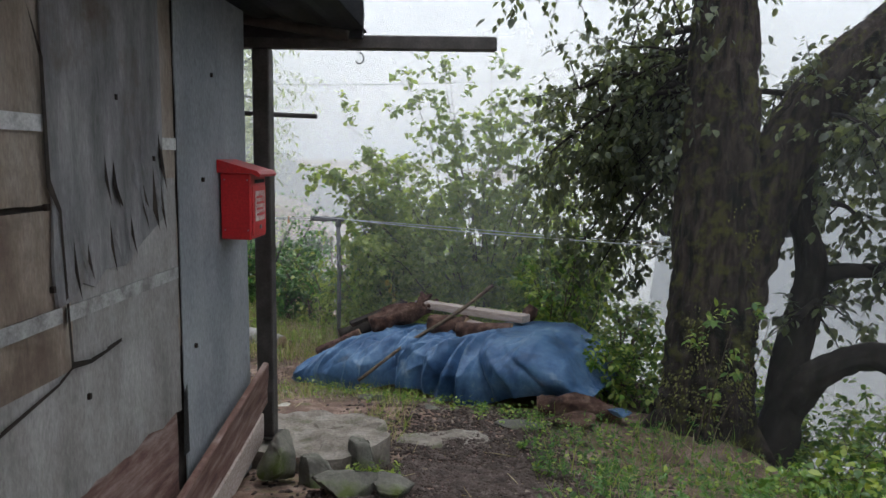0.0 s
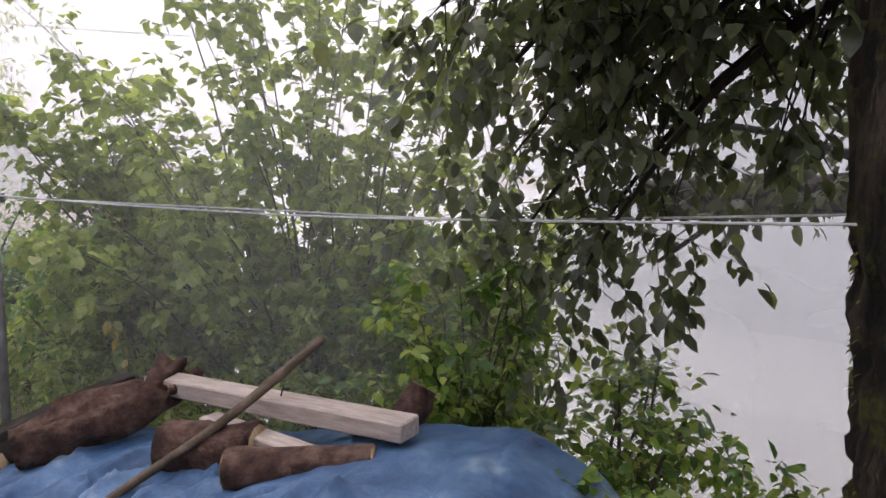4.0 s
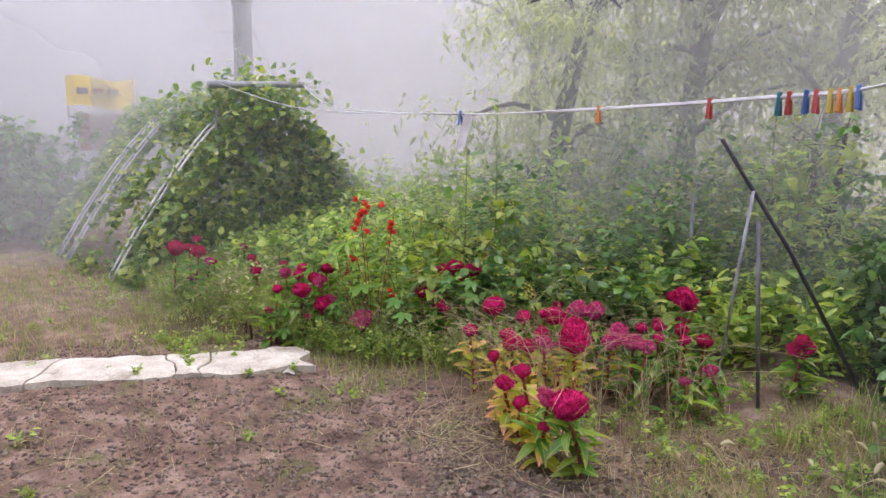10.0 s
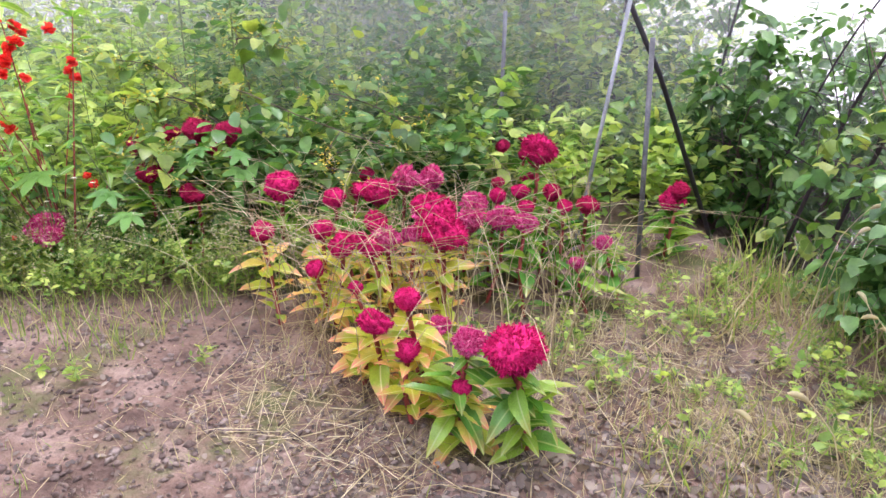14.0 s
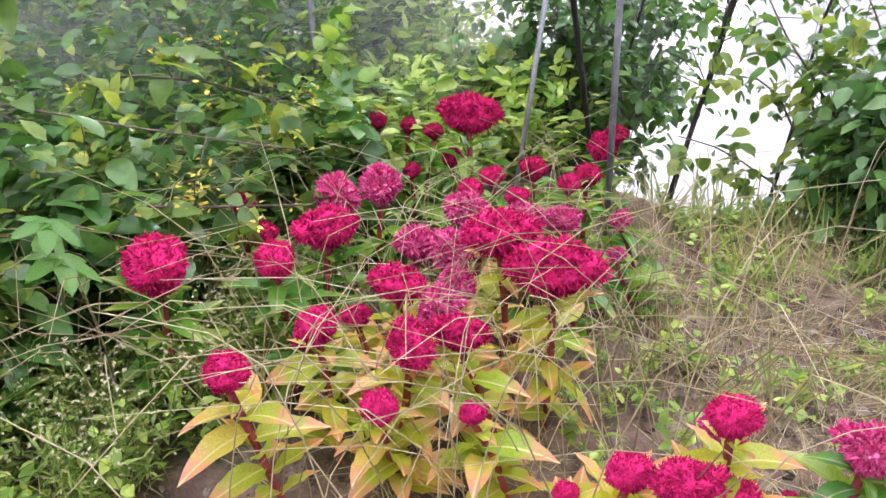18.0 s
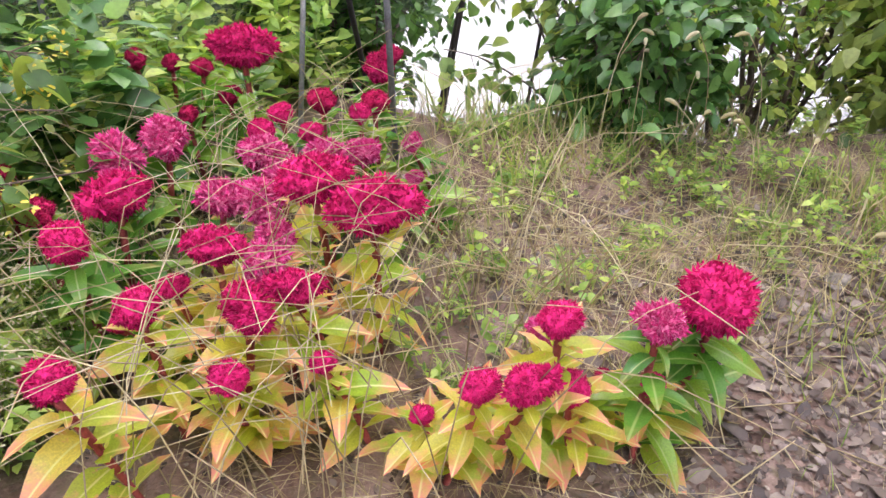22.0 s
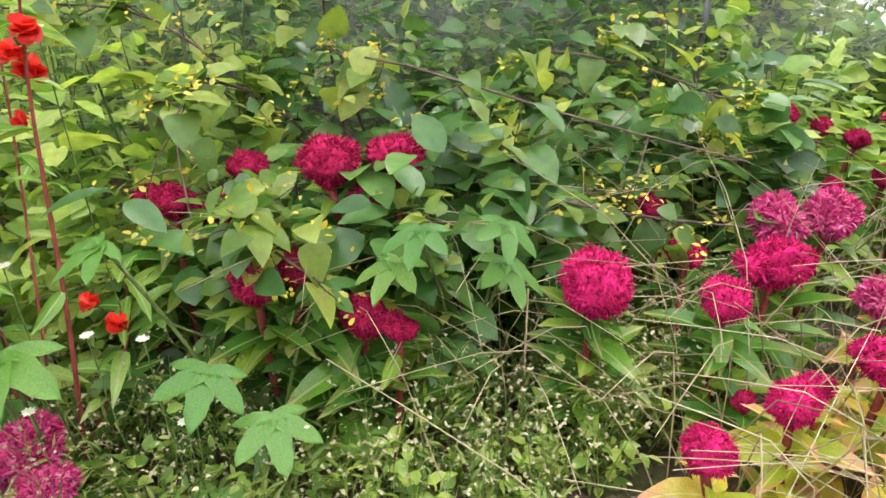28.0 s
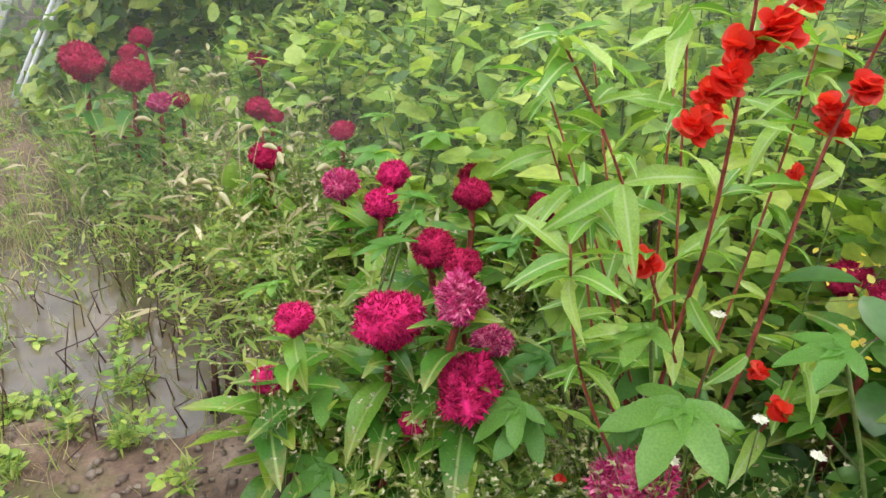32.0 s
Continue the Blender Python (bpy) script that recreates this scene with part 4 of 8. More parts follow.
# ---- the covered wood pile ----
PA, PN, P0 = Vector((0.864, -0.504, 0)), Vector((0.504, 0.864, 0)), Vector((-1.35, 9.43, 0))


def pile_at(s, v, z):
    p = P0 + PA * s + PN * v
    return Vector((p.x, p.y, z))


def pile_top_z(s):
    return float(np.interp(s, [-0.2, 0.0, 0.35, 0.8, 1.3, 2.0, 2.6, 3.15, 3.5, 3.75, 3.95], [0.08, 0.27, 0.55, 0.71, 0.80, 0.88, 1.02, 1.08, 0.92, 0.62, 0.40]))


def tarp():
    """A sheet that hangs steeply over the front of the pile, gathered in the middle and taut over its far end."""
    ns, nu = 260, 130
    # folds on the hanging side: where each leaves the top edge, where it meets the hem, its depth and its width
    folds = ((0.12, -0.05, 0.05, 0.05), (0.35, 0.22, -0.05, 0.06), (0.55, 0.50, 0.06, 0.07), (0.85, 0.75, -0.05, 0.06), (1.05, 1.10, 0.05, 0.05), (1.28, 1.38, -0.13, 0.13), (1.70, 1.50, 0.07, 0.06),
             (1.85, 1.85, -0.04, 0.05), (2.05, 1.95, 0.05, 0.05), (2.30, 2.05, -0.15, 0.09), (2.36, 2.24, 0.08, 0.05), (2.40, 2.36, -0.09, 0.05), (2.44, 2.50, 0.08, 0.06), (2.50, 2.72, -0.08, 0.06), (2.56, 3.05, 0.05, 0.07),
             (2.62, 3.35, -0.03, 0.05), (3.55, 3.70, -0.03, 0.06))
    small = np.random.default_rng(21)
    wrinkles = [(small.uniform(-0.1, 3.9), small.uniform(0.05, 0.75), small.normal(1.2, 0.7), small.uniform(0.10, 0.40), small.uniform(0.014, 0.042) * small.choice([-1, 1]), small.uniform(0.014, 0.035)) for _ in range(120)]
    s, u = np.meshgrid(-0.08 + 3.84 * np.arange(ns + 1) / ns, np.arange(nu + 1) / nu, indexing="ij")
    w = np.clip(u / 0.5, 0, 1)
    crumple = np.zeros_like(s)
    for s0, u0, turn, half, deep, wide in wrinkles:
        along = (s - s0) * math.cos(turn) + (u - u0) * math.sin(turn)
        across = -(s - s0) * math.sin(turn) + (u - u0) * math.cos(turn) + 0.03 * np.sin(along * 9 + s0)
        crumple += deep * np.exp(-np.abs(across) / wide) * np.clip(1.3 - np.abs(along) / half, 0, 1)
    taut = np.clip((s - 2.75) / 0.3, 0, 1)
    crumple *= 1 - 0.55 * taut
    fold = np.zeros_like(s)
    for top, low, deep, wide in folds:
        centre = low + (top - low) * w + 0.03 * np.sin(7 * w + 5 * top)
        spread = wide * (1.25 - 0.75 * w)
        fold += 1.7 * deep * np.exp(-(np.sqrt((s - centre) ** 2 + 0.0002) / spread) ** 1.4) * np.sin(math.pi * np.clip(0.12 + 0.80 * w, 0, 1)) ** 0.5
    hem_q = np.interp(s, [-0.1, 0.5, 1.2, 1.6, 2.0, 2.5, 2.8, 3.2, 3.9], [0.05, -0.06, -0.02, 0.05, -0.06, -0.16, -0.05, 0.06, 0.18])
    hem_z = np.interp(s, [-0.1, 0.9, 1.4, 1.8, 2.1, 2.7, 3.0, 3.4, 3.9], [0.02, 0.0, 0.09, 0.10, 0.0, 0.0, 0.13, 0.19, 0.16])
    bulge = np.interp(s, [-0.1, 1.0, 1.5, 2.2, 2.8, 3.3, 3.9], [0.06, 0.08, 0.0, 0.02, 0.14, 0.18, 0.08])
    v, f = [], []
    for i in range(ns + 1):
        for j in range(nu + 1):
            a, k = float(s[i, j]), float(w[i, j])
            top_q = 0.46
            if u[i, j] <= 0.5:
                q = hem_q[i, j] + (top_q - hem_q[i, j]) * (1 - math.cos(k * math.pi / 2)) ** 1.1 - bulge[i, j] * math.sin(math.pi * k ** 0.8)
                rise = math.sin(k * math.pi / 2) ** 0.85
            else:
                q = top_q + (u[i, j] - 0.5) / 0.5 * 1.15
                back = min(1, max(0, (1.61 - q) / 0.45))
                rise = back * back * (3 - 2 * back)
            p = pile_at(a, q, 0)
            g = land1(p.x, p.y)
            lump = 0.05 * noise.noise(Vector((a * 2.6, q * 2.2, 1.0))) + 0.02 * noise.noise(Vector((a * 7, q * 6, 4.0)))
            out = (fold[i, j] + crumple[i, j] + lump * (1 - 0.5 * taut[i, j])) * (1.0 if k < 1 else 0.0)
            foot = g + hem_z[i, j] * (1 if k < 1 else 0.0)
            z = foot + (pile_top_z(a) - foot) * rise + (crumple[i, j] + 0.6 * lump) * (0.25 + 0.75 * k) * rise
            p = pile_at(a, q - out * math.cos(k * math.pi / 2) ** 0.5 if k < 1 else q, z + 0.5 * out * k)
            v.append((p.x, p.y, max(p.z, land1(p.x, p.y) + 0.008)))
    for i in range(ns):
        for j in range(nu):
            a = i * (nu + 1) + j
            f.append((a, a + nu + 1, a + nu + 2, a + 1))
    ob = new("tarpaulin", mesh_of("tarpaulin", v, f, TARP, True))
    tagged(ob, "crumpled faded blue tarpaulin draped over the wood pile", "tarpaulin")


tarp()


def log_thing(name, label, pts, radii, mat=None, ends=True, sides=14, lump=0.18, seed=1.0, category="log"):
    ob = thing(name, label, category)
    line = smooth_line(pts, 12)
    rr = np.interp(np.linspace(0, 1, 12), np.linspace(0, 1, len(radii)), radii)
    tube("trunk", line, list(rr), mat or CUT_LOG, ob, sides, lump, seed)
    if ends:
        for k, e in ((0, 1), (-1, -2)):
            p, q = Vector(line[k]), Vector(line[e])
            d = (p - q).normalized()
            tube("cut_face", [p - d * 0.004, p + d * 0.004], float(rr[k]) * 0.93, LOG_END, ob, 12)
    return ob


def pile_logs():
    log_thing("root_log", "gnarled brown root log lying on the tarpaulin", [pile_at(0.72, 0.55, 0.80), pile_at(0.93, 0.8, 0.89), pile_at(1.10, 1.08, 0.96), pile_at(1.06, 1.30, 1.04)], [0.10, 0.115, 0.10, 0.10], lump=0.75, seed=2.0, ends=False, sides=28)
    for k, (a, b, c) in enumerate((((1.08, 1.25, 0.96), (1.18, 1.32, 1.02), (1.22, 1.30, 1.05)), ((1.04, 1.28, 0.95), (0.98, 1.38, 1.0), (0.94, 1.40, 1.02)), ((0.85, 0.7, 0.9), (0.78, 0.75, 0.95), (0.72, 0.82, 0.96)), ((1.1, 1.1, 0.98), (1.2, 1.12, 1.02), (1.26, 1.05, 1.02)))):
        log_thing("root_prong", "twisted brown root prong on the pile", [pile_at(*a), pile_at(*b), pile_at(*c)], [0.05, 0.038, 0.02], lump=0.5, seed=11.0 + k, ends=False, sides=9, category="root")
    log_thing("root_log", "gnarled brown root log lying on the tarpaulin", [pile_at(0.62, 0.95, 0.86), pile_at(0.95, 1.25, 0.92), pile_at(1.0, 1.4, 1.0)], [0.08, 0.09, 0.06], lump=0.35, seed=5.0)
    log_thing("log", "short sawn log block on the tarpaulin", [pile_at(1.52, 0.72, 0.88), pile_at(1.98, 0.80, 0.92)], [0.13, 0.12], seed=3.0)
    log_thing("log", "short sawn log on the tarpaulin", [pile_at(2.0, 0.55, 0.93), pile_at(2.6, 0.75, 0.98)], [0.09, 0.08], seed=4.0)
    log_thing("log", "dark log beside the root", [pile_at(0.15, 0.62, 0.55), pile_at(0.75, 1.15, 0.80)], [0.085, 0.07], DARK_BARK, seed=6.0)
    log_thing("log", "brown branch log on the pile edge", [pile_at(-0.05, 0.42, 0.33), pile_at(0.42, 0.72, 0.60)], [0.075, 0.07], seed=7.0)
    log_thing("log", "brown rotten log at the foot of the pile", [pile_at(3.35, -0.14, 0.53), pile_at(3.7, 0.02, 0.56), pile_at(4.1, 0.12, 0.50)], [0.085, 0.105, 0.07], lump=0.6, seed=8.0)
    log_thing("log", "reddish stump end on the pile", [pile_at(2.55, 1.15, 0.98), pile_at(2.62, 1.25, 1.16)], [0.10, 0.07], lump=0.3, seed=9.0)
    board = thing("plank", "pale sawn plank lying on the wood pile", "plank")
    ob = part("board", box((0, -0.075, -0.045), (1.75, 0.075, 0.045), 0.008, 0.006, 2), PLANK, board)
    a, b = pile_at(1.0, 1.20, 1.00), pile_at(2.66, 0.88, 1.10)
    d = (b - a).normalized()
    ob.matrix_basis = Matrix.Translation(a) @ d.to_track_quat("X", "Z").to_matrix().to_4x4()
    tube("bent_nail", [(a + d * 0.98 + Vector((0, 0, 0.045))), (a + d * 0.99 + Vector((0, 0, 0.08))), (a + d * 1.02 + Vector((0.01, 0, 0.085)))], 0.004, DARK_WOOD, board, 5)
    board = thing("plank", "weathered grey plank under the pale one", "plank")
    ob = part("board", box((0, -0.06, -0.03), (0.85, 0.06, 0.03), 0.006, 0.006, 2), PLANK, board)
    ob.matrix_basis = Matrix.Translation(pile_at(1.55, 0.98, 0.93)) @ d.to_track_quat("X", "Z").to_matrix().to_4x4() @ pose(0, 0, 0, 0, 0, -9)
    board = thing("plank", "dark split board on the pile", "plank")
    ob = part("board", box((0, -0.07, -0.03), (0.8, 0.07, 0.03), 0.006, 0.012, 2), DARK_BARK, board)
    ob.matrix_basis = Matrix.Translation(pile_at(0.25, 0.72, 0.70)) @ Matrix.Rotation(radians(24), 4, "Z") @ pose(0, 0, 0, 0, -18, 0)
    stick = thing("branch", "long bare branch leaning across the tarpaulin", "branch")
    tip = Vector((1.06, 9.40, 1.37))
    foot = pile_at(1.15, -0.2, 0.36)
    tube("stem", smooth_line([foot, foot.lerp(tip, 0.35) + Vector((0, 0, 0.03)), foot.lerp(tip, 0.7) - Vector((0, 0.02, 0.02)), tip], 14), list(np.linspace(0.018, 0.026, 14)), TWIG, stick, 7, 0.12)
    scrap = thing("tarpaulin_scrap", "small crumpled blue tarpaulin scrap by the pile", "tarpaulin")
    bm = boulder((0.15, 0.10, 0.07), 31, 0.5, 4, 0.5)
    ob = part("sheet", bm, TARP, scrap, "", True)
    ob.location = (2.22, 7.42, 0.56)


pile_logs()


WILT = (-0.33, 11.0, 1.12)


def wilted_plant():
    """A tall weed that has gone limp and yellow behind the pile."""
    base = Vector((WILT[0], WILT[1], land1(WILT[0], WILT[1])))
    ob = thing("wilted_plant", "limp yellowed weed drooping behind the wood pile", "plant", at=base)
    top = WILT[2] - base.z
    stem = smooth_line([(0, 0, 0), (0.02, 0.02, top * 0.5), (-0.02, 0.0, top * 0.85), (-0.09, -0.02, top)], 12)
    tube("stem", stem, list(np.linspace(0.009, 0.004, 12)), STEM_GREEN, ob, 7)
    for k in range(16):
        p = stem[4 + k % 8]
        a = k * 2.4
        v, f = many(OVAL, np.array([p]), np.array([(0.5 * math.cos(a), 0.5 * math.sin(a), -0.8)]), np.array([rng.uniform(0.06, 0.115)]))
        under(new("leaf", mesh_of("leaf", v, f, L_WILT)), ob)


def white_log():
    ob = thing("bleached_log", "short bleached log lying in the dry grass", "log")
    a, b = Vector((-2.72, 11.33, 0.14)), Vector((-1.98, 10.92, 0.13))
    tube("trunk", smooth_line([a, a.lerp(b, 0.5) + Vector((0, 0, 0.015)), b], 14), [0.122, 0.125, 0.125, 0.122, 0.121, 0.12, 0.118, 0.12, 0.12, 0.118, 0.116, 0.115, 0.113, 0.11], WHITE_LOG, ob, 20, 0.06, 3.0)
    d = (a - b).normalized()
    tube("cut_face", [a - d * 0.004, a + d * 0.004], 0.115, LOG_END, ob, 18)
    tube("cut_face", [b + d * 0.004, b - d * 0.004], 0.105, LOG_END, ob, 18)


wilted_plant()
white_log()


# ---- trees and shrubs ----
def line_mesh(name, runs, material, parent, sides=5, label=""):
    """Several tapered stems in one mesh."""
    vs, fs, n = [], [], 0
    for pts, radii in runs:
        v, f = tube_arrays(pts, radii, sides, 0, 0, False)
        vs += [tuple(c) for c in v]
        fs += [tuple(i + n for i in q) for q in f]
        n += len(v)
    ob = new(name, mesh_of(name, vs, np.array(fs, np.int32), material, True))
    if parent is not None:
        ob.parent = parent
    if label:
        ob["label"] = label
    return ob


def twigs_on(runs, count, length, lift=0.2, spread=1.0, start=0.3):
    """Side twigs off the given stems: new runs."""
    out = []
    for pts, radii in runs:
        p = np.array(pts)
        for _ in range(count):
            t = rng.uniform(start, 1.0) * (len(p) - 1)
            i = min(int(t), len(p) - 2)
            a = p[i] + (p[i + 1] - p[i]) * (t - i)
            along = p[i + 1] - p[i]
            along = along / max(1e-6, np.linalg.norm(along))
            d = along * 0.6 + rng.normal(0, spread, 3) + np.array([0, 0, lift])
            d = d / np.linalg.norm(d)
            L = length * rng.uniform(0.5, 1.2)
            b = a + d * L * 0.55 + rng.normal(0, 0.03 * L, 3)
            c = a + d * L + np.array([0, 0, -0.12 * L]) + rng.normal(0, 0.06 * L, 3)
            r = max(0.0025, 0.35 * np.interp(t, range(len(p)), radii))
            out.append(([tuple(a), tuple(b), tuple(c)], [r, r * 0.7, r * 0.35]))
    return out


def leaves_on(runs, per, size, shape, droop=-0.35, start=0.15, loose=0.02):
    """Leaves along stems: arrays for many()."""
    places, axes, sizes = [], [], []
    for pts, _ in runs:
        p = np.array(pts)
        k = max(1, int(rng.poisson(per)))
        t = rng.uniform(start, 1.0, k) * (len(p) - 1)
        i = np.minimum(t.astype(int), len(p) - 2)
        a = p[i] + (p[i + 1] - p[i]) * (t - i)[:, None]
        along = p[i + 1] - p[i]
        d = unit(along) * 0.5 + unit(rng.normal(0, 1, (k, 3))) * np.array([1, 1, 0.45])
        d[:, 2] += droop
        places.append(a + rng.normal(0, loose, (k, 3)))
        axes.append(d)
        sizes.append(size * rng.uniform(0.55, 1.25, k))
    return many(shape, np.concatenate(places), np.concatenate(axes), np.concatenate(sizes))


def bush(name, label, base, tips, leaf, per=6, size=0.11, shape=None, bark=None, twig=0.35, twig_count=7, category="shrub", thick=0.02, droop=-0.35, bow=0.25, start=0.25):
    """A shrub: stems from one foot to the given tips, side twigs and leaves."""
    ob = thing(name, label, category)
    stems = []
    for tip in tips:
        a, b = np.array(base, float) + rng.normal(0, 0.06, 3) * (1, 1, 0), np.array(tip, float)
        m1 = a + (b - a) * 0.35 + np.array([0, 0, bow * 0.6]) * np.linalg.norm(b - a) * 0.35 + rng.normal(0, 0.05, 3)
        m2 = a + (b - a) * 0.7 + np.array([0, 0, bow]) * np.linalg.norm(b - a) * 0.25 + rng.normal(0, 0.06, 3)
        pts = smooth_line([a, m1, m2, b], 9)
        stems.append((pts, list(np.linspace(thick, thick * 0.25, 9))))
    tw = twigs_on(stems, twig_count, twig, start=start)
    tw2 = twigs_on(tw, 2, twig * 0.5, start=0.2)
    tagged(line_mesh("branchwork", stems + tw, bark or TWIG, ob), kind="stuff")
    heap("foliage", [leaves_on(tw + tw2, per, size, shape or OVATE, droop)], [leaf], ob, kind="stuff")
    return ob


def ring_tips(centre, radius, n, low, high):
    out = []
    for k in range(n):
        a = rng.uniform(0, 2 * np.pi)
        r = np.sqrt(rng.uniform(0.05, 1))
        out.append((centre[0] + radius[0] * r * math.cos(a), centre[1] + radius[1] * r * math.sin(a), rng.uniform(low, high) * (1.15 - 0.35 * r)))
    return out


def bark_tube(name, points, radii, material, parent, sides, seed):
    """A trunk whose bark is cut into long upright plates by deep furrows."""
    verts, faces = tube_arrays(points, list(radii), sides, 0.10, seed)
    out = []
    for i, p in enumerate(points):
        c, z = Vector(p), p[2]
        for k in range(sides):
            v = verts[i * sides + k]
            d = (v - c).normalized()
            wave = 0.5 * noise.noise(Vector((d.x * 2, d.y * 2, z * 1.5 + seed)))
            ridge = abs(noise.noise(Vector((d.x * 5.5 + wave, d.y * 5.5 - wave, z * 1.6 + seed)))) + 0.6 * abs(noise.noise(Vector((d.x * 12 + wave, d.y * 12, z * 3.2 - seed))))
            chip = noise.noise(Vector((d.x * 9, d.y * 9, z * 14)))
            out.append(tuple(v + d * (0.085 * min(0.5, ridge) - 0.02 + 0.009 * chip)))
    ob = new(name, mesh_of(name, out, faces, material, True))
    ob.parent = parent
    return ob


def big_tree():
    ob = thing("tree", "large dark forked tree with furrowed mossy bark at the bank", "tree")
    course = [(2.99, 7.42, -0.05), (3.01, 7.46, 0.25), (3.033, 7.505, 0.672), (3.06, 7.58, 1.1), (3.081, 7.669, 1.617), (3.119, 7.85, 2.577), (3.147, 8.0, 3.322), (3.18, 8.15, 4.1), (3.2, 8.3, 6.2), (3.1, 8.3, 8.5)]
    trunk = smooth_line(course, 40)
    girth = ([0, 0.08, 0.18, 0.3, 0.45, 0.56, 0.7, 0.85, 1], [0.55, 0.47, 0.405, 0.385, 0.375, 0.36, 0.33, 0.25, 0.16])
    rr = list(np.interp(np.linspace(0, 1, 40), *girth))
    bark_tube("trunk", smooth_line(course, 150), np.interp(np.linspace(0, 1, 150), *girth), BARK, ob, 84, 1.0)
    limb = smooth_line([(3.16, 7.66, 1.35), (3.30, 7.74, 1.9), (3.45, 7.86, 2.30), (3.63, 7.93, 2.735), (3.89, 7.96, 3.24), (4.24, 7.96, 3.75), (4.6, 7.93, 4.10), (5.2, 7.9, 4.66), (6.0, 7.8, 5.6)], 90)
    bark_tube("limb", limb, np.interp(np.linspace(0, 1, 90), [0, 0.2, 0.45, 0.7, 1], [0.29, 0.31, 0.285, 0.25, 0.18]), BARK, ob, 64, 4.0)
    for k in range(6):
        a = k * 1.05 + 0.2
        p = Vector((3.03 + 0.42 * math.cos(a), 7.50 + 0.42 * math.sin(a), 0.75))
        q = Vector((3.03 + 0.9 * math.cos(a), 7.50 + 0.9 * math.sin(a), land1(3.03 + 0.9 * math.cos(a), 7.50 + 0.9 * math.sin(a)) - 0.03))
        tube("root", [p - Vector((0, 0, 0.2)), p.lerp(q, 0.5) + Vector((0, 0, -0.22)), q], [0.09, 0.07, 0.03], BARK, ob, 8, 0.2, k)
    boughs = []
    for a, b, r in (((2.95, 7.5, 3.5), (1.6, 8.6, 3.6), 0.07), ((2.9, 7.45, 4.0), (1.5, 9.6, 3.4), 0.07), ((2.85, 7.4, 4.6), (1.3, 7.2, 4.6), 0.07), ((3.0, 7.6, 3.2), (2.3, 9.8, 2.9), 0.06),
                    ((2.9, 7.5, 4.2), (2.4, 10.8, 3.9), 0.07), ((2.8, 7.4, 5.2), (0.9, 8.4, 4.8), 0.07), ((4.2, 6.9, 4.0), (5.2, 8.0, 3.4), 0.06), ((4.6, 6.7, 4.6), (5.6, 5.6, 4.2), 0.06),
                    ((3.9, 7.0, 3.5), (4.9, 7.6, 2.7), 0.05), ((4.4, 6.8, 4.3), (4.6, 5.2, 4.4), 0.06), ((3.5, 7.3, 2.9), (4.4, 8.6, 3.3), 0.05), ((5.3, 6.3, 5.5), (6.4, 7.6, 4.6), 0.06),
                    ((2.9, 7.5, 3.9), (3.1, 10.4, 3.1), 0.06), ((2.85, 7.4, 4.8), (3.6, 5.6, 4.9), 0.06), ((2.9, 7.5, 4.4), (3.6, 9.2, 4.4), 0.06), ((2.8, 7.4, 5.6), (1.8, 9.2, 5.4), 0.06),
                    ((4.0, 7.0, 3.7), (5.6, 6.9, 3.0), 0.05), ((2.95, 7.55, 3.3), (2.0, 8.5, 2.55), 0.045),
                    ((2.9, 7.5, 3.8), (2.2, 9.4, 2.9), 0.05), ((3.0, 7.7, 3.2), (3.3, 9.8, 2.6), 0.04), ((2.9, 7.5, 3.6), (1.4, 8.3, 2.9), 0.05),
                    ((2.8, 7.4, 5.0), (1.9, 6.3, 5.0), 0.06), ((4.3, 6.85, 4.1), (5.4, 6.3, 3.4), 0.05), ((4.9, 6.5, 5.0), (5.8, 7.6, 3.9), 0.05), ((5.4, 6.2, 5.8), (4.6, 4.6, 5.4), 0.05), ((3.6, 7.2, 3.1), (4.9, 7.9, 3.8), 0.05),
                    ((4.3, 6.8, 4.2), (5.1, 6.0, 3.2), 0.05), ((4.6, 6.7, 4.6), (6.0, 7.2, 3.4), 0.05), ((5.0, 6.4, 5.0), (5.8, 6.5, 3.7), 0.05), ((4.4, 6.75, 4.2), (5.8, 5.8, 3.9), 0.05), ((3.8, 7.1, 3.3), (4.4, 6.5, 2.7), 0.04),
                    ((2.9, 7.5, 3.5), (1.75, 8.7, 2.65), 0.045), ((2.9, 7.5, 3.4), (1.95, 9.1, 2.3), 0.04), ((2.95, 7.6, 3.2), (2.0, 8.9, 1.95), 0.04), ((2.95, 7.6, 3.0), (2.1, 8.6, 1.6), 0.035), ((2.9, 7.5, 3.9), (1.9, 8.3, 2.9), 0.045), ((2.95, 7.6, 3.3), (2.2, 9.2, 2.3), 0.04), ((2.95, 7.6, 3.0), (2.3, 9.0, 1.7), 0.035), ((2.9, 7.5, 3.7), (1.7, 9.1, 2.5), 0.04),
                    ((3.6, 7.2, 3.2), (3.7, 5.7, 3.0), 0.045), ((4.0, 7.0, 3.8), (4.2, 5.8, 3.3), 0.045), ((3.8, 7.1, 3.4), (4.1, 5.4, 2.6), 0.04), ((4.1, 6.9, 3.9), (4.7, 6.0, 2.6), 0.04), ((3.7, 7.1, 3.4), (3.9, 6.1, 3.5), 0.045), ((4.3, 6.8, 4.2), (4.9, 5.3, 3.3), 0.045)):
        back = 1.05 if a[0] > 3.4 else 0.6
        a, b = (a[0] + 0.15, a[1] + back, a[2]), (b[0] + 0.15, b[1] + back, b[2])
        if b[1] < (8.2 if b[0] > 2.4 else 7.4) and b[2] > 2.9 and b[0] > 1.4:
            continue
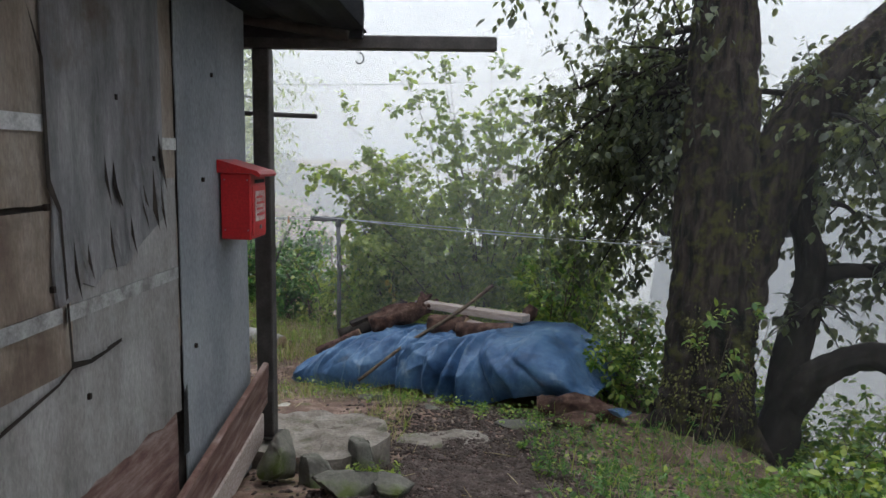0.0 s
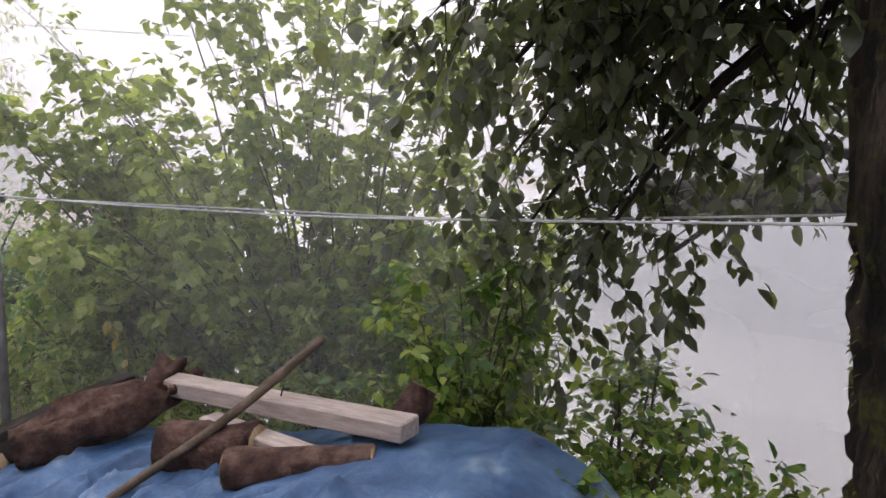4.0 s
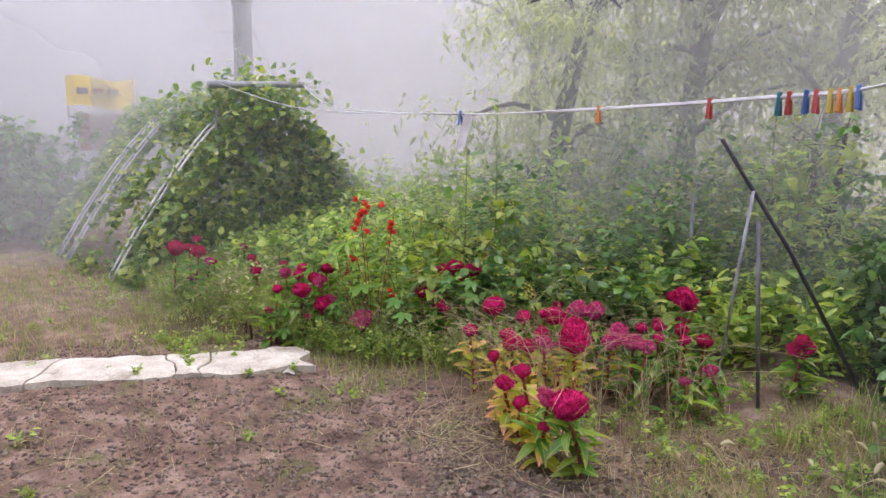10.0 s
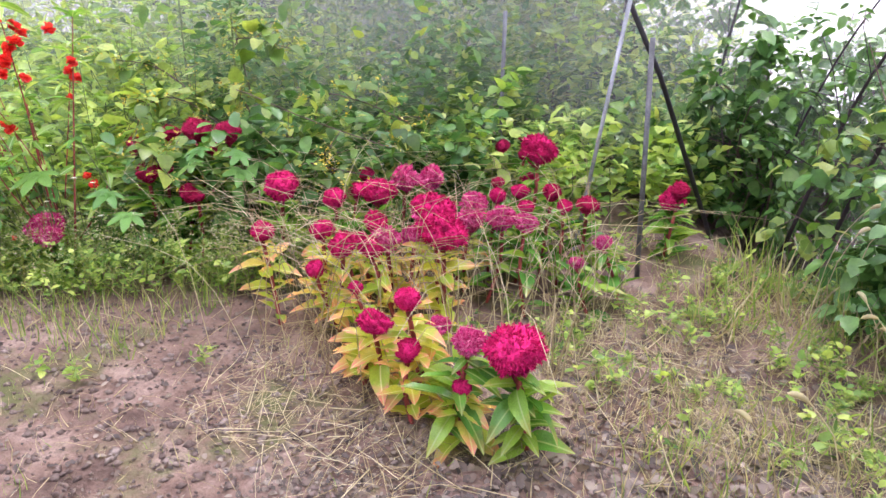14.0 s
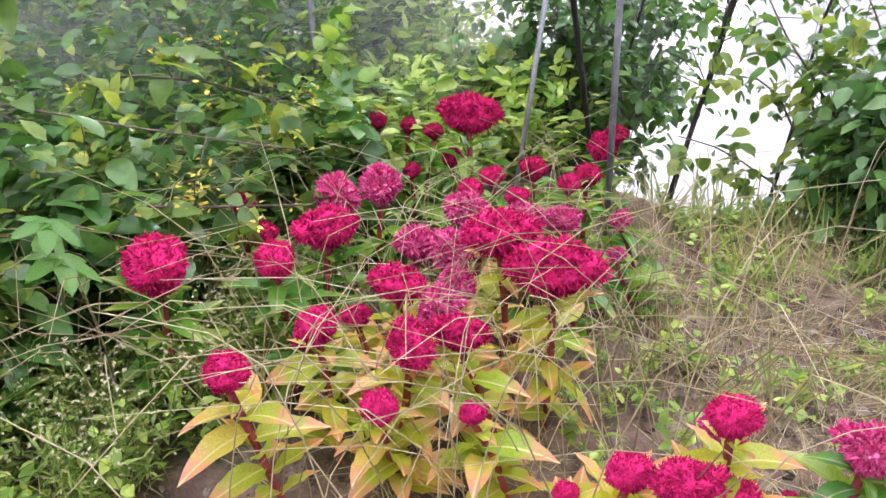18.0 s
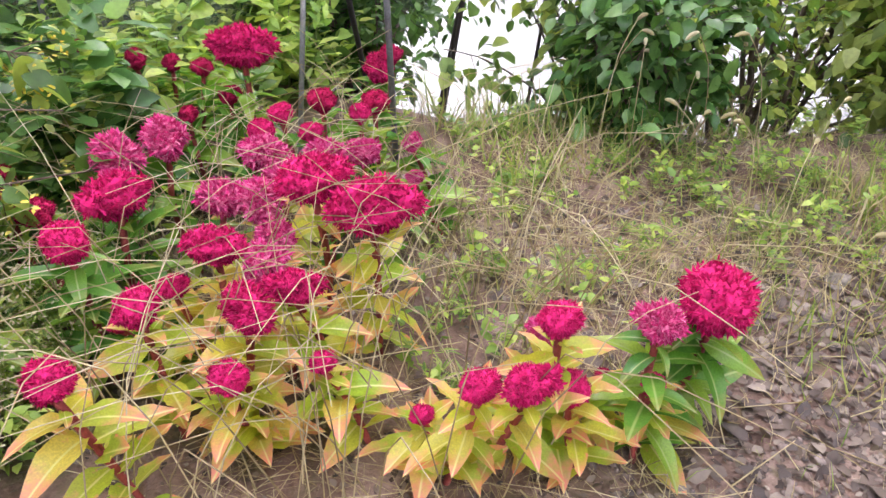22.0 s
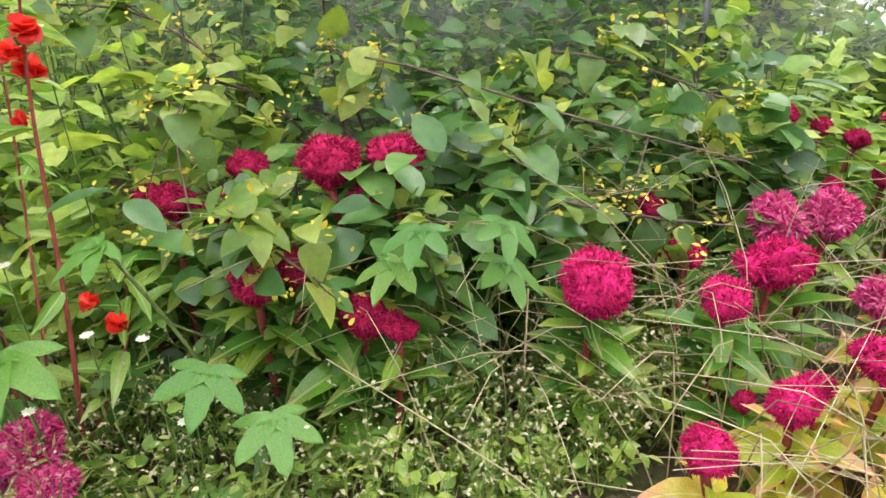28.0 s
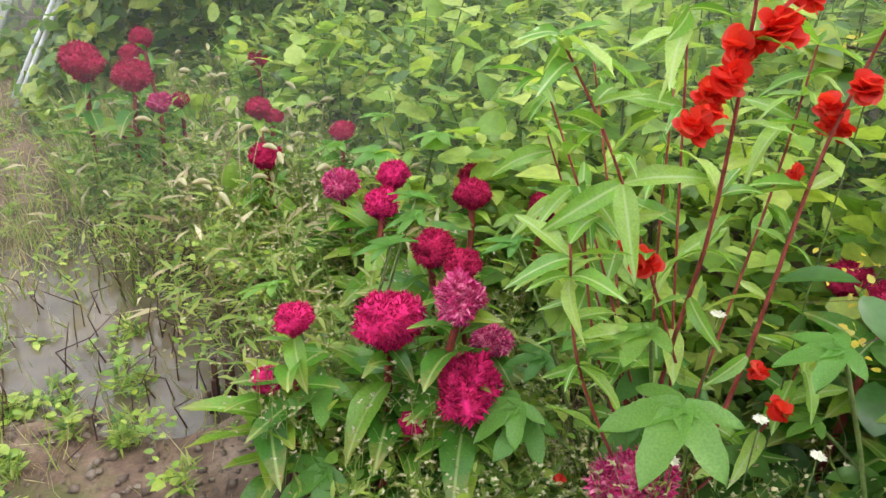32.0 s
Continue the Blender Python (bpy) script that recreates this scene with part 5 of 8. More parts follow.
        m = [(a[i] + b[i]) / 2 + (0.25 if i == 2 else 0) for i in range(3)]
        boughs.append((smooth_line([a, m, b], 9), list(np.linspace(r * 0.7, r * 0.2, 9))))
    tw = twigs_on(boughs, 20, 0.75, 0.0, 0.9, 0.12)
    tw2 = twigs_on(tw, 3, 0.4, -0.1, 0.9, 0.2)
    tagged(line_mesh("branchwork", boughs + tw, DARK_BARK, ob, 6), kind="stuff")
    heap("crown", [leaves_on(tw + tw2, 6.2, 0.096, OVATE, -0.5)], [L_DARK], ob, kind="stuff")
    # small creeper on the bark
    t = rng.uniform(0.02, 0.55, 9000)
    idx = (t * 39).astype(int)
    ang = rng.uniform(0, 2 * np.pi, 9000)
    patch = np.array([noise.noise(Vector((math.cos(g) * 1.5, math.sin(g) * 1.5, v * 9))) for g, v in zip(ang, t)]) > 0.02
    t, idx, ang = t[patch], idx[patch], ang[patch]
    m = len(t)
    cen = np.array(trunk)[idx]
    r = np.array(rr)[idx] * 1.02
    pl = cen + np.stack([r * np.cos(ang), r * np.sin(ang), rng.uniform(-0.1, 0.1, m)], 1)
    ax = np.stack([np.cos(ang), np.sin(ang), rng.uniform(-1.6, 0.0, m)], 1)
    heap("creeper", [many(OVATE, pl, ax, rng.uniform(0.014, 0.036, m))], [L_MOSS], ob, "small creeper leaves on the bark")


big_tree()


def second_tree():
    ob = thing("tree", "dark leaning tree with a crooked low limb over the water", "tree")
    bark_tube("trunk", smooth_line([(3.57, 7.36, -0.4), (3.68, 7.47, 0.2), (3.776, 7.566, 0.618), (3.848, 7.70, 1.036), (4.03, 7.84, 1.573), (4.07, 7.89, 1.93), (4.0, 8.1, 2.6), (4.3, 8.5, 3.4)], 60), np.linspace(0.20, 0.09, 60), DARK_BARK, ob, 40, 2.0)
    low = smooth_line([(3.80, 7.55, 0.62), (3.86, 7.43, 0.85), (3.96, 7.35, 1.03), (4.16, 7.17, 1.23), (4.33, 7.04, 1.27), (4.50, 6.90, 1.24), (4.62, 6.88, 1.35), (4.74, 6.89, 1.62), (4.86, 6.87, 1.95), (5.05, 6.82, 2.22), (5.43, 6.80, 2.63)], 60)
    bark_tube("limb", low, np.interp(np.linspace(0, 1, 60), [0, 0.15, 0.3, 0.5, 0.6, 0.8, 1], [0.15, 0.13, 0.10, 0.125, 0.095, 0.085, 0.05]), DARK_BARK, ob, 28, 5.0)
    tube("limb", smooth_line([(4.72, 6.88, 1.60), (5.19, 6.80, 1.50), (5.85, 6.75, 1.33)], 10), list(np.linspace(0.055, 0.03, 10)), DARK_BARK, ob, 10, 0.2, 6.0)
    tube("limb", smooth_line([(4.05, 7.87, 1.82), (4.35, 7.82, 1.90), (4.66, 7.77, 1.90)], 10), list(np.linspace(0.10, 0.055, 10)), DARK_BARK, ob, 12, 0.3, 8.0)
    tube("limb", smooth_line([(3.5, 10.95, 2.0), (4.1, 10.3, 2.05), (4.7, 9.5, 2.2), (4.4, 8.7, 2.65)], 14), list(np.linspace(0.15, 0.12, 14)), DARK_BARK, ob, 14, 0.15, 7.0, "broken-off thick limb stub")
    boughs = []
    for a, b in (((4.1, 8.2, 3.0), (5.2, 9.2, 3.2)), ((4.15, 8.5, 3.6), (3.2, 10.2, 3.5)), ((5.0, 6.85, 2.1), (5.6, 7.0, 2.4)), ((4.0, 7.9, 2.5), (5.0, 8.6, 2.2)), ((5.2, 6.8, 2.4), (5.8, 6.0, 2.7)), ((4.6, 7.78, 1.92), (5.3, 7.4, 2.3)), ((4.5, 7.8, 1.95), (4.9, 7.3, 1.6)),
                 ((4.6, 9.6, 2.2), (3.0, 10.4, 2.5)), ((4.4, 9.9, 2.15), (3.0, 9.7, 1.7)), ((5.2, 6.8, 1.5), (5.8, 6.2, 1.2)), ((3.8, 7.5, 1.5), (4.6, 8.2, 1.5))):
        m = [(a[i] + b[i]) / 2 + (0.15 if i == 2 else 0) for i in range(3)]
        boughs.append((smooth_line([a, m, b], 8), list(np.linspace(0.04, 0.012, 8))))
    tw = twigs_on(boughs, 9, 0.6, 0.0, 0.9, 0.1)
    tw2 = twigs_on(tw, 2, 0.3, -0.1, 0.9, 0.2)
    tagged(line_mesh("branchwork", boughs + tw, DARK_BARK, ob, 5), kind="stuff")
    heap("crown", [leaves_on(tw + tw2, 9, 0.105, OVATE, -0.5)], [L_DARK], ob, kind="stuff")


second_tree()

# broad-leaved shrubs along the bank
bush("shrub", "tall broad-leaved shrub behind the wood pile", (1.0, 11.5, 0.0), ring_tips((0.9, 11.6), (1.5, 0.9), 20, 1.2, 2.6) + [(0.2, 11.2, 3.2), (-0.4, 11.3, 2.7), (0.8, 11.4, 3.5), (1.3, 11.9, 3.2), (-0.9, 11.6, 2.2), (1.8, 11.2, 3.0), (2.2, 10.9, 2.7), (0.45, 11.0, 2.9), (-0.2, 11.1, 2.3), (0.0, 10.9, 1.8), (1.2, 10.9, 2.2), (1.9, 11.6, 3.3), (1.0, 11.9, 3.7), (2.5, 11.4, 3.1), (-0.6, 11.0, 1.6), (1.5, 11.3, 3.7), (0.6, 11.2, 3.4), (2.3, 11.2, 3.6), (1.6, 11.0, 2.9), (2.0, 10.8, 3.3), (1.2, 11.5, 3.0), (0.28, 11.4, 4.35), (0.4, 11.45, 4.1), (-0.2, 11.5, 3.95), (-1.2, 11.7, 3.4), (-1.8, 11.9, 2.75), (-0.9, 11.8, 2.95), (1.0, 11.3, 4.2), (1.3, 11.2, 3.8)], L_MID, 7, 0.09, BROAD, twig=0.5, twig_count=14, thick=0.012, start=0.15)
for x, y, r, h in ((0.3, 10.75, 0.6, 0.9), (1.3, 10.6, 0.6, 1.0), (-0.5, 11.4, 0.5, 0.9), (2.1, 10.0, 0.5, 0.9), (0.9, 11.0, 0.7, 1.4)):
    bush("undergrowth", "fine-leaved green undergrowth behind the wood pile", (x, y, land1(x, y)), ring_tips((x, y), (r, r), 15, 0.25 * h, h), L_MID, 7, 0.06, OVATE, twig=0.3, twig_count=9, thick=0.007, category="undergrowth", start=0.05)
bush("shrub", "dense leafy shrub at the bank edge", (-0.5, 12.1, -0.1), ring_tips((-0.5, 12.2), (1.1, 0.8), 18, 0.7, 1.8), L_WEED, 6, 0.085, OVATE, twig=0.45, twig_count=9)
bush("shrub", "dense leafy shrub at the bank edge", (2.3, 10.6, 0.0), ring_tips((2.2, 10.6), (0.9, 0.9), 19, 0.5, 1.9), L_WEED, 6, 0.085, OVATE, twig=0.45, twig_count=9)
bush("shrub", "green leafy shrub behind the end of the wood pile", (1.95, 9.75, 0.1), ring_tips((1.9, 9.7), (0.5, 0.45), 16, 0.6, 2.1), L_WEED, 6, 0.085, OVATE, twig=0.38, twig_count=8, thick=0.012)
bush("shrub", "low leafy shrub on the bank slope", (2.6, 9.4, 0.0), ring_tips((2.5, 9.3), (0.7, 0.8), 14, 0.4, 1.25), L_WEED, 6, 0.08, OVATE, twig=0.35, twig_count=8)
for x, y, r, low, high in ((-0.3, 11.7, 0.7, 0.6, 1.9), (-1.0, 12.3, 0.5, 0.4, 1.5), (2.2, 11.3, 0.7, 0.5, 2.1)):
    bush("shrub", "dense leafy shrub behind the clothes post", (x, y, land1(x, y)), ring_tips((x, y), (r, 0.5 * r), 18, low, high), L_MID, 7, 0.10, OVATE, twig=0.42, twig_count=10, thick=0.012, start=0.1)
bush("shrub", "broad-leaved shrub overhanging the water", (-1.5, 12.9, -0.6), ring_tips((-1.4, 12.9), (1.0, 0.7), 18, 0.3, 1.9) + [(-2.2, 12.75, 0.75), (-2.3, 12.95, 1.0), (-2.1, 12.6, 0.4), (-2.5, 12.9, 0.5), (-2.55, 13.1, 0.9)], L_WEED, 3.2, 0.085, OVATE, twig=0.45, twig_count=8)
bush("shrub", "tall leafy shrub behind the clothes post", (-0.1, 12.9, -0.6), ring_tips((0.1, 12.8), (1.2, 0.8), 13, 1.4, 2.9) + [(-1.3, 11.6, 2.6), (-1.1, 11.65, 2.4), (-0.95, 11.8, 2.6), (-0.7, 12.0, 2.45), (-0.5, 12.2, 2.65), (-0.25, 12.3, 2.2), (-1.15, 11.6, 2.15), (-0.8, 11.9, 2.1), (-0.6, 12.1, 2.75), (-0.9, 12.0, 1.8), (-0.4, 12.1, 1.9), (-0.7, 12.3, 2.2)], L_MID, 8, 0.10, BROAD, twig=0.5, twig_count=11, thick=0.018)
bush("shrub", "tall thin shrub on the slope", (1.9, 12.6, -1.2), ring_tips((2.0, 12.4), (1.2, 0.8), 11, 1.2, 2.9), L_MID, 6, 0.10, BROAD, twig=0.5, twig_count=11, thick=0.018)
bush("sapling", "thin sapling with pinnate leaves beside the tree", (4.3, 5.9, -0.6), [(4.0, 5.6, 1.9), (4.6, 5.4, 1.4), (4.9, 6.0, 1.9), (4.2, 5.2, 0.9), (5.2, 5.7, 1.1), (3.7, 5.4, 1.2), (4.4, 5.9, 1.6)], L_WEED, 4.5, 0.095, OVATE, twig=0.4, twig_count=8, thick=0.012, category="sapling")
bush("sapling", "thin sapling with pinnate leaves beside the tree", (4.6, 6.9, -0.8), [(4.9, 6.6, 1.5), (5.5, 6.8, 2.0), (4.5, 6.3, 0.9), (5.2, 7.4, 1.2), (4.1, 6.5, 1.0), (4.7, 7.0, 1.9)], L_WEED, 4.5, 0.095, OVATE, twig=0.4, twig_count=8, thick=0.012, category="sapling")
bush("sapling", "tall leafy sapling overhanging the water", (5.3, 6.3, -1.5), [(5.0, 5.9, 3.0), (5.6, 6.2, 3.3), (5.9, 6.7, 2.7), (5.2, 5.5, 2.4), (5.8, 5.7, 2.9), (6.2, 6.2, 2.2), (5.5, 6.8, 3.4)], L_WEED, 6, 0.095, OVATE, twig=0.45, twig_count=9, thick=0.014, category="sapling")
bush("sapling", "young leafy shoots in front of the trunk", (2.85, 7.0, 0.5), [(2.75, 6.75, 1.75), (2.95, 6.8, 1.55), (3.2, 6.7, 1.65)], L_WEED, 3, 0.075, OVATE, twig=0.2, twig_count=4, thick=0.008, category="sapling")
for x, y, r, h in ((3.4, 5.2, 0.7, 0.35), (4.0, 6.2, 0.6, 0.5), (4.6, 5.4, 0.7, 0.6), (4.2, 7.6, 0.7, 1.0), (3.7, 8.6, 0.7, 1.1), (2.6, 8.4, 0.5, 0.9)):
    z = land1(x, y)
    bush("undergrowth", "leafy green undergrowth round the tree foot", (x, y, z), ring_tips((x, y), (r, r), 13, z + 0.3 * h, z + h), L_WEED, 6, 0.07, OVATE, twig=0.32, twig_count=8, thick=0.008, category="undergrowth")


def thin_trees():
    """Slim trunks on the bank behind the flowers."""
    for k, (x, y, lean, h, r, mat) in enumerate(((-4.62, 15.4, 0.06, 1.9, 0.04, DARK_BARK), (-5.0, 15.9, -0.05, 1.9, 0.045, DARK_BARK), (-3.75, 14.6, 0.10, 1.8, 0.014, DARK_BARK), 
                                               (-3.35, 14.4, 0.4, 1.9, 0.010, DARK_BARK), (-3.15, 13.75, 0.35, 1.7, 0.013, DARK_BARK), (-2.95, 14.2, 0.5, 2.3, 0.016, DARK_BARK), (-2.5, 13.9, 0.3, 2.0, 0.012, DARK_BARK))):
        z = land1(x, y)
        ob = thing("slender_tree", "slim dark tree on the bank behind the flowers", "tree")
        pts = smooth_line([(x, y, z - 0.1), (x + lean * 0.4, y, z + h * 0.35), (x + lean * 0.9, y + 0.1, z + h * 0.7), (x + lean * 1.6, y + 0.1, z + h)], 12)
        rr = list(np.linspace(r, r * 0.45, 12))
        tube("trunk", pts, rr, mat, ob, 10, 0.2, k)
        tw = twigs_on([(pts, rr)], 16, 0.6, 0.15, 0.8, 0.25)
        tw2 = twigs_on(tw, 3, 0.4, -0.1)
        tagged(line_mesh("branchwork", tw, DARK_BARK, ob), kind="stuff")
        heap("crown", [leaves_on(tw + tw2, 3.2, 0.075, OVATE, -0.4)], [L_DEEP], ob, kind="stuff")


thin_trees()
for x, y, r, h, leaf in ((-5.2, 15.6, 0.9, 2.1, L_MID), (-6.6, 16.2, 1.0, 2.2, L_WEED), (-4.4, 15.7, 0.6, 1.6, L_DEEP), (-3.5, 15.9, 0.5, 0.9, L_DEEP), (-8.4, 16.6, 1.1, 2.3, L_WEED), (-10.2, 16.5, 1.1, 2.1, L_WEED), (-3.9, 14.9, 0.35, 0.5, L_DEEP), (-2.45, 13.0, 0.35, 1.0, L_DEEP), (-3.35, 14.6, 0.45, 1.6, L_DEEP), (-3.0, 15.2, 0.5, 1.9, L_DEEP), (-2.7, 15.9, 0.5, 2.3, L_DEEP)):
    z = land1(x, y)
    bush("shrub", "green shrub on the bank behind the weeds", (x, y, z), ring_tips((x, y), (r, r * 0.8), 14, z + 0.35 * h, z + h), leaf, 6, 0.10, OVATE, twig=0.4, twig_count=8, thick=0.012)

bush("sapling", "slender sapling leaning out over the water", (-2.1, 13.4, -0.5), [(-3.05, 13.65, 0.62), (-2.75, 13.55, 0.72), (-2.45, 13.4, 0.62), (-2.1, 13.3, 0.75), (-2.6, 13.35, 0.22), (-2.2, 13.15, 0.2), (-1.8, 13.2, 0.5), (-3.15, 13.7, 0.3), (-2.5, 13.5, 1.1), (-2.9, 13.7, 1.2)], L_WEED, 3.2, 0.085, BROAD, twig=0.3, twig_count=7, thick=0.010, category="sapling", bow=0.5)
bush("undergrowth", "low green growth along the edge of the bank", (-2.9, 13.2, -0.35), ring_tips((-2.7, 13.2), (0.75, 0.25), 22, -0.2, 0.12), L_WEED, 5, 0.06, OVATE, twig=0.2, twig_count=7, thick=0.005, category="undergrowth")


WISP = leaf_shape(0.34, 0.15, 0.3, (0.0, 0.45, 1.0), (0.0, 1.0, 0.0))


def far_tree(x, y, h, w, lean, leaf, n=19, label="willow tree with mist haze put into its pale leaves", size=0.165):
    z = land1(x, y) if beyond(x, y) < 2 else -3.0
    ob = thing("willow_tree", label, "tree")
    pts = smooth_line([(x, y, z - 0.1), (x + lean * 0.3, y, z + h * 0.4), (x + lean * 0.8, y + 0.2, z + h * 0.75), (x + lean, y + 0.2, z + h)], 12)
    rr = list(np.linspace(0.17, 0.05, 12))
    tube("trunk", pts, rr, DARK_BARK, ob, 10, 0.15, x)
    boughs = []
    for k in range(n):
        t = rng.uniform(0.12, 1.0)
        a = np.array(pts[int(t * 11)])
        d = round_dirs(1, -0.1, 0.7)[0]
        b = a + d * np.array([w, w, 0.5 * h]) * rng.uniform(0.5, 1.0)
        boughs.append((smooth_line([a, (a + b) / 2 + np.array([0, 0, 0.25]), b], 7), list(np.linspace(0.06, 0.015, 7))))
    tw = twigs_on(boughs, 13, 1.0, -0.1, 0.8, 0.1)
    tw2 = twigs_on(tw, 4, 0.6, -0.3, 0.8, 0.2)
    tagged(line_mesh("branchwork", boughs, DARK_BARK, ob), kind="stuff")
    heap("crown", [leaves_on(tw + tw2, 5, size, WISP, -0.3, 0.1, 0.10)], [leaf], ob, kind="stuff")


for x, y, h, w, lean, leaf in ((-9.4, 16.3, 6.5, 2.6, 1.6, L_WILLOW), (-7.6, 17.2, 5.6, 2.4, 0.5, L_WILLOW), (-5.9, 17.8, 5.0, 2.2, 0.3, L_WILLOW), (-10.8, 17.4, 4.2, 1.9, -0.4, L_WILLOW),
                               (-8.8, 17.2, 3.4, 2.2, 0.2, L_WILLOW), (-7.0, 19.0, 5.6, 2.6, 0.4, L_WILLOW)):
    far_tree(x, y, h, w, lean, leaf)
for x, y in ((-15.6, 9.0), (-16.2, 7.6), (-16.6, 9.9), (-17.0, 8.6), (-19.0, 13.6)):
    bush("hedge_bush", "dark rounded bush at the far end of the yard", (x, y, land1(x, y)), ring_tips((x, y), (1.3, 0.9), 20, 0.5, 2.3), L_DEEP, 8, 0.14, OVATE, twig=0.6, twig_count=8, category="bush")


# ---- clothes line, trellis, pole, banner ----
def clothes_post():
    ob = thing("clothes_post", "grey steel clothes-line post with a pipe crossbar", "post")
    x, y = -1.17, 11.10
    tube("upright", [(x, y, land1(x, y) - 0.1), (x + 0.012, y, 1.0), (x, y, 1.93)], 0.030, POST_STEEL, ob, 14)
    tube("crossbar", [(-1.52, 10.96, 1.985), (-1.10, 11.13, 1.963)], 0.034, POST_STEEL, ob, 14)
    tube("pipe_mouth", [(-1.535, 10.954, 1.9855), (-1.515, 10.962, 1.985)], 0.040, POST_STEEL, ob, 14)
    # The pipe is solid: a black disc replaces the shade inside its mouth.
    tube("pipe_hole", [(-1.540, 10.952, 1.9856), (-1.536, 10.954, 1.9855)], 0.030, WIRE, ob, 12)
    tube("clamp", [(x, y, 1.86), (x, y, 1.99)], 0.042, POST_STEEL, ob, 12)
    tube("wire_tie", [(-1.36 + 0.05 * math.cos(a), 11.02 + 0.02 * math.cos(a), 1.98 + 0.045 * math.sin(a)) for a in np.linspace(0, 6.2, 14)], 0.006, WIRE, ob, 5)


clothes_post()

LINE_A = [(-10.46, 11.62, 2.52), (-8.2, 11.78, 2.10), (-5.44, 11.86, 1.925), (-4.11, 11.865, 1.893), (-3.0, 11.80, 1.888), (-2.6, 11.72, 1.90), (-1.49, 10.97, 2.00)]
LINE_B = [(-10.55, 12.76, 2.60), (-8.3, 12.2, 2.14), (-5.6, 11.875, 1.93), (-4.11, 11.875, 1.90), (-3.0, 11.81, 1.895), (-2.6, 11.74, 1.90), (-1.14, 11.12, 1.95)]
LINE_C = [(-1.49, 10.97, 2.02), (-0.1, 10.45, 1.96), (1.2, 9.73, 1.95), (2.78, 7.85, 2.08)]
LINE_D = [(-1.14, 11.12, 1.97), (0.4, 10.75, 1.93), (1.9, 9.9, 1.93), (3.0, 8.05, 2.10)]
for pts in (LINE_A, LINE_B, LINE_C, LINE_D):
    ob = thing("clothes_line", "thin white clothes line strung across the yard", "line", "clothes lines")
    tube("cord", smooth_line(pts, 60), 0.0055, ROPE, ob, 6)


def peg(at, mat, label, tilt):
    ob = thing("clothes_peg", label, "clothes peg", "pegs on the line", at=at)
    for s in (-1, 1):
        o = part("jaw", box((-0.008, -0.005, -0.075), (0.008, 0.005, 0.026), 0.002), mat, ob)
        o.matrix_basis = pose(0, 0.006 * s, 0, 8 * s + tilt, tilt * 0.6, 0)
    tube("spring", [(-0.008, 0, -0.005), (0.008, 0, -0.005)], 0.005, GALV, ob, 6)


PEG_COLOURS = {"red": (0.45, 0.05, 0.04), "blue": (0.05, 0.14, 0.42), "orange": (0.6, 0.22, 0.04), "green": (0.05, 0.22, 0.14), "yellow": (0.55, 0.42, 0.06), "teal": (0.03, 0.16, 0.2)}
PEG_MATS = {k: rough_mat("peg_" + k, [(0.3, tuple(c * 0.8 for c in v)), (0.7, v)], 20, 90, 0.5) for k, v in PEG_COLOURS.items()}
curve_a = smooth_line(LINE_A, 200)


def on_line(x):
    return min(curve_a, key=lambda p: abs(p[0] - x))


for x, c in ((-3.03, "teal"), (-3.0, "red"), (-2.925, "blue"), (-2.88, "red"), (-2.82, "yellow"), (-2.785, "orange"), (-2.74, "yellow"), (-2.70, "blue"), (-3.39, "red"), (-4.11, "orange"), (-5.44, "blue"), (-1.95, "orange")):
    p = on_line(x)
    peg((p[0], p[1], p[2] - 0.004), PEG_MATS[c], c + " plastic clothes peg on the line", rng.uniform(-15, 15))
rag = thing("plastic_scrap", "white plastic scrap hanging from the line", "plastic scrap")
v, f = [], []
for i in range(7):
    for j in range(4):
        v.append((-5.42 + 0.035 * j + 0.02 * noise.noise(Vector((i, j, 3))) - 0.02 * i, 11.87 + 0.03 * noise.noise(Vector((i * 0.7, j * 0.7, 1))), 1.915 - 0.042 * i))
for i in range(6):
    for j in range(3):
        q = i * 4 + j
        f.append((q, q + 1, q + 5, q + 4))
under(new("sheet", mesh_of("sheet", v, f, WHITE_PLASTIC, True)), rag)


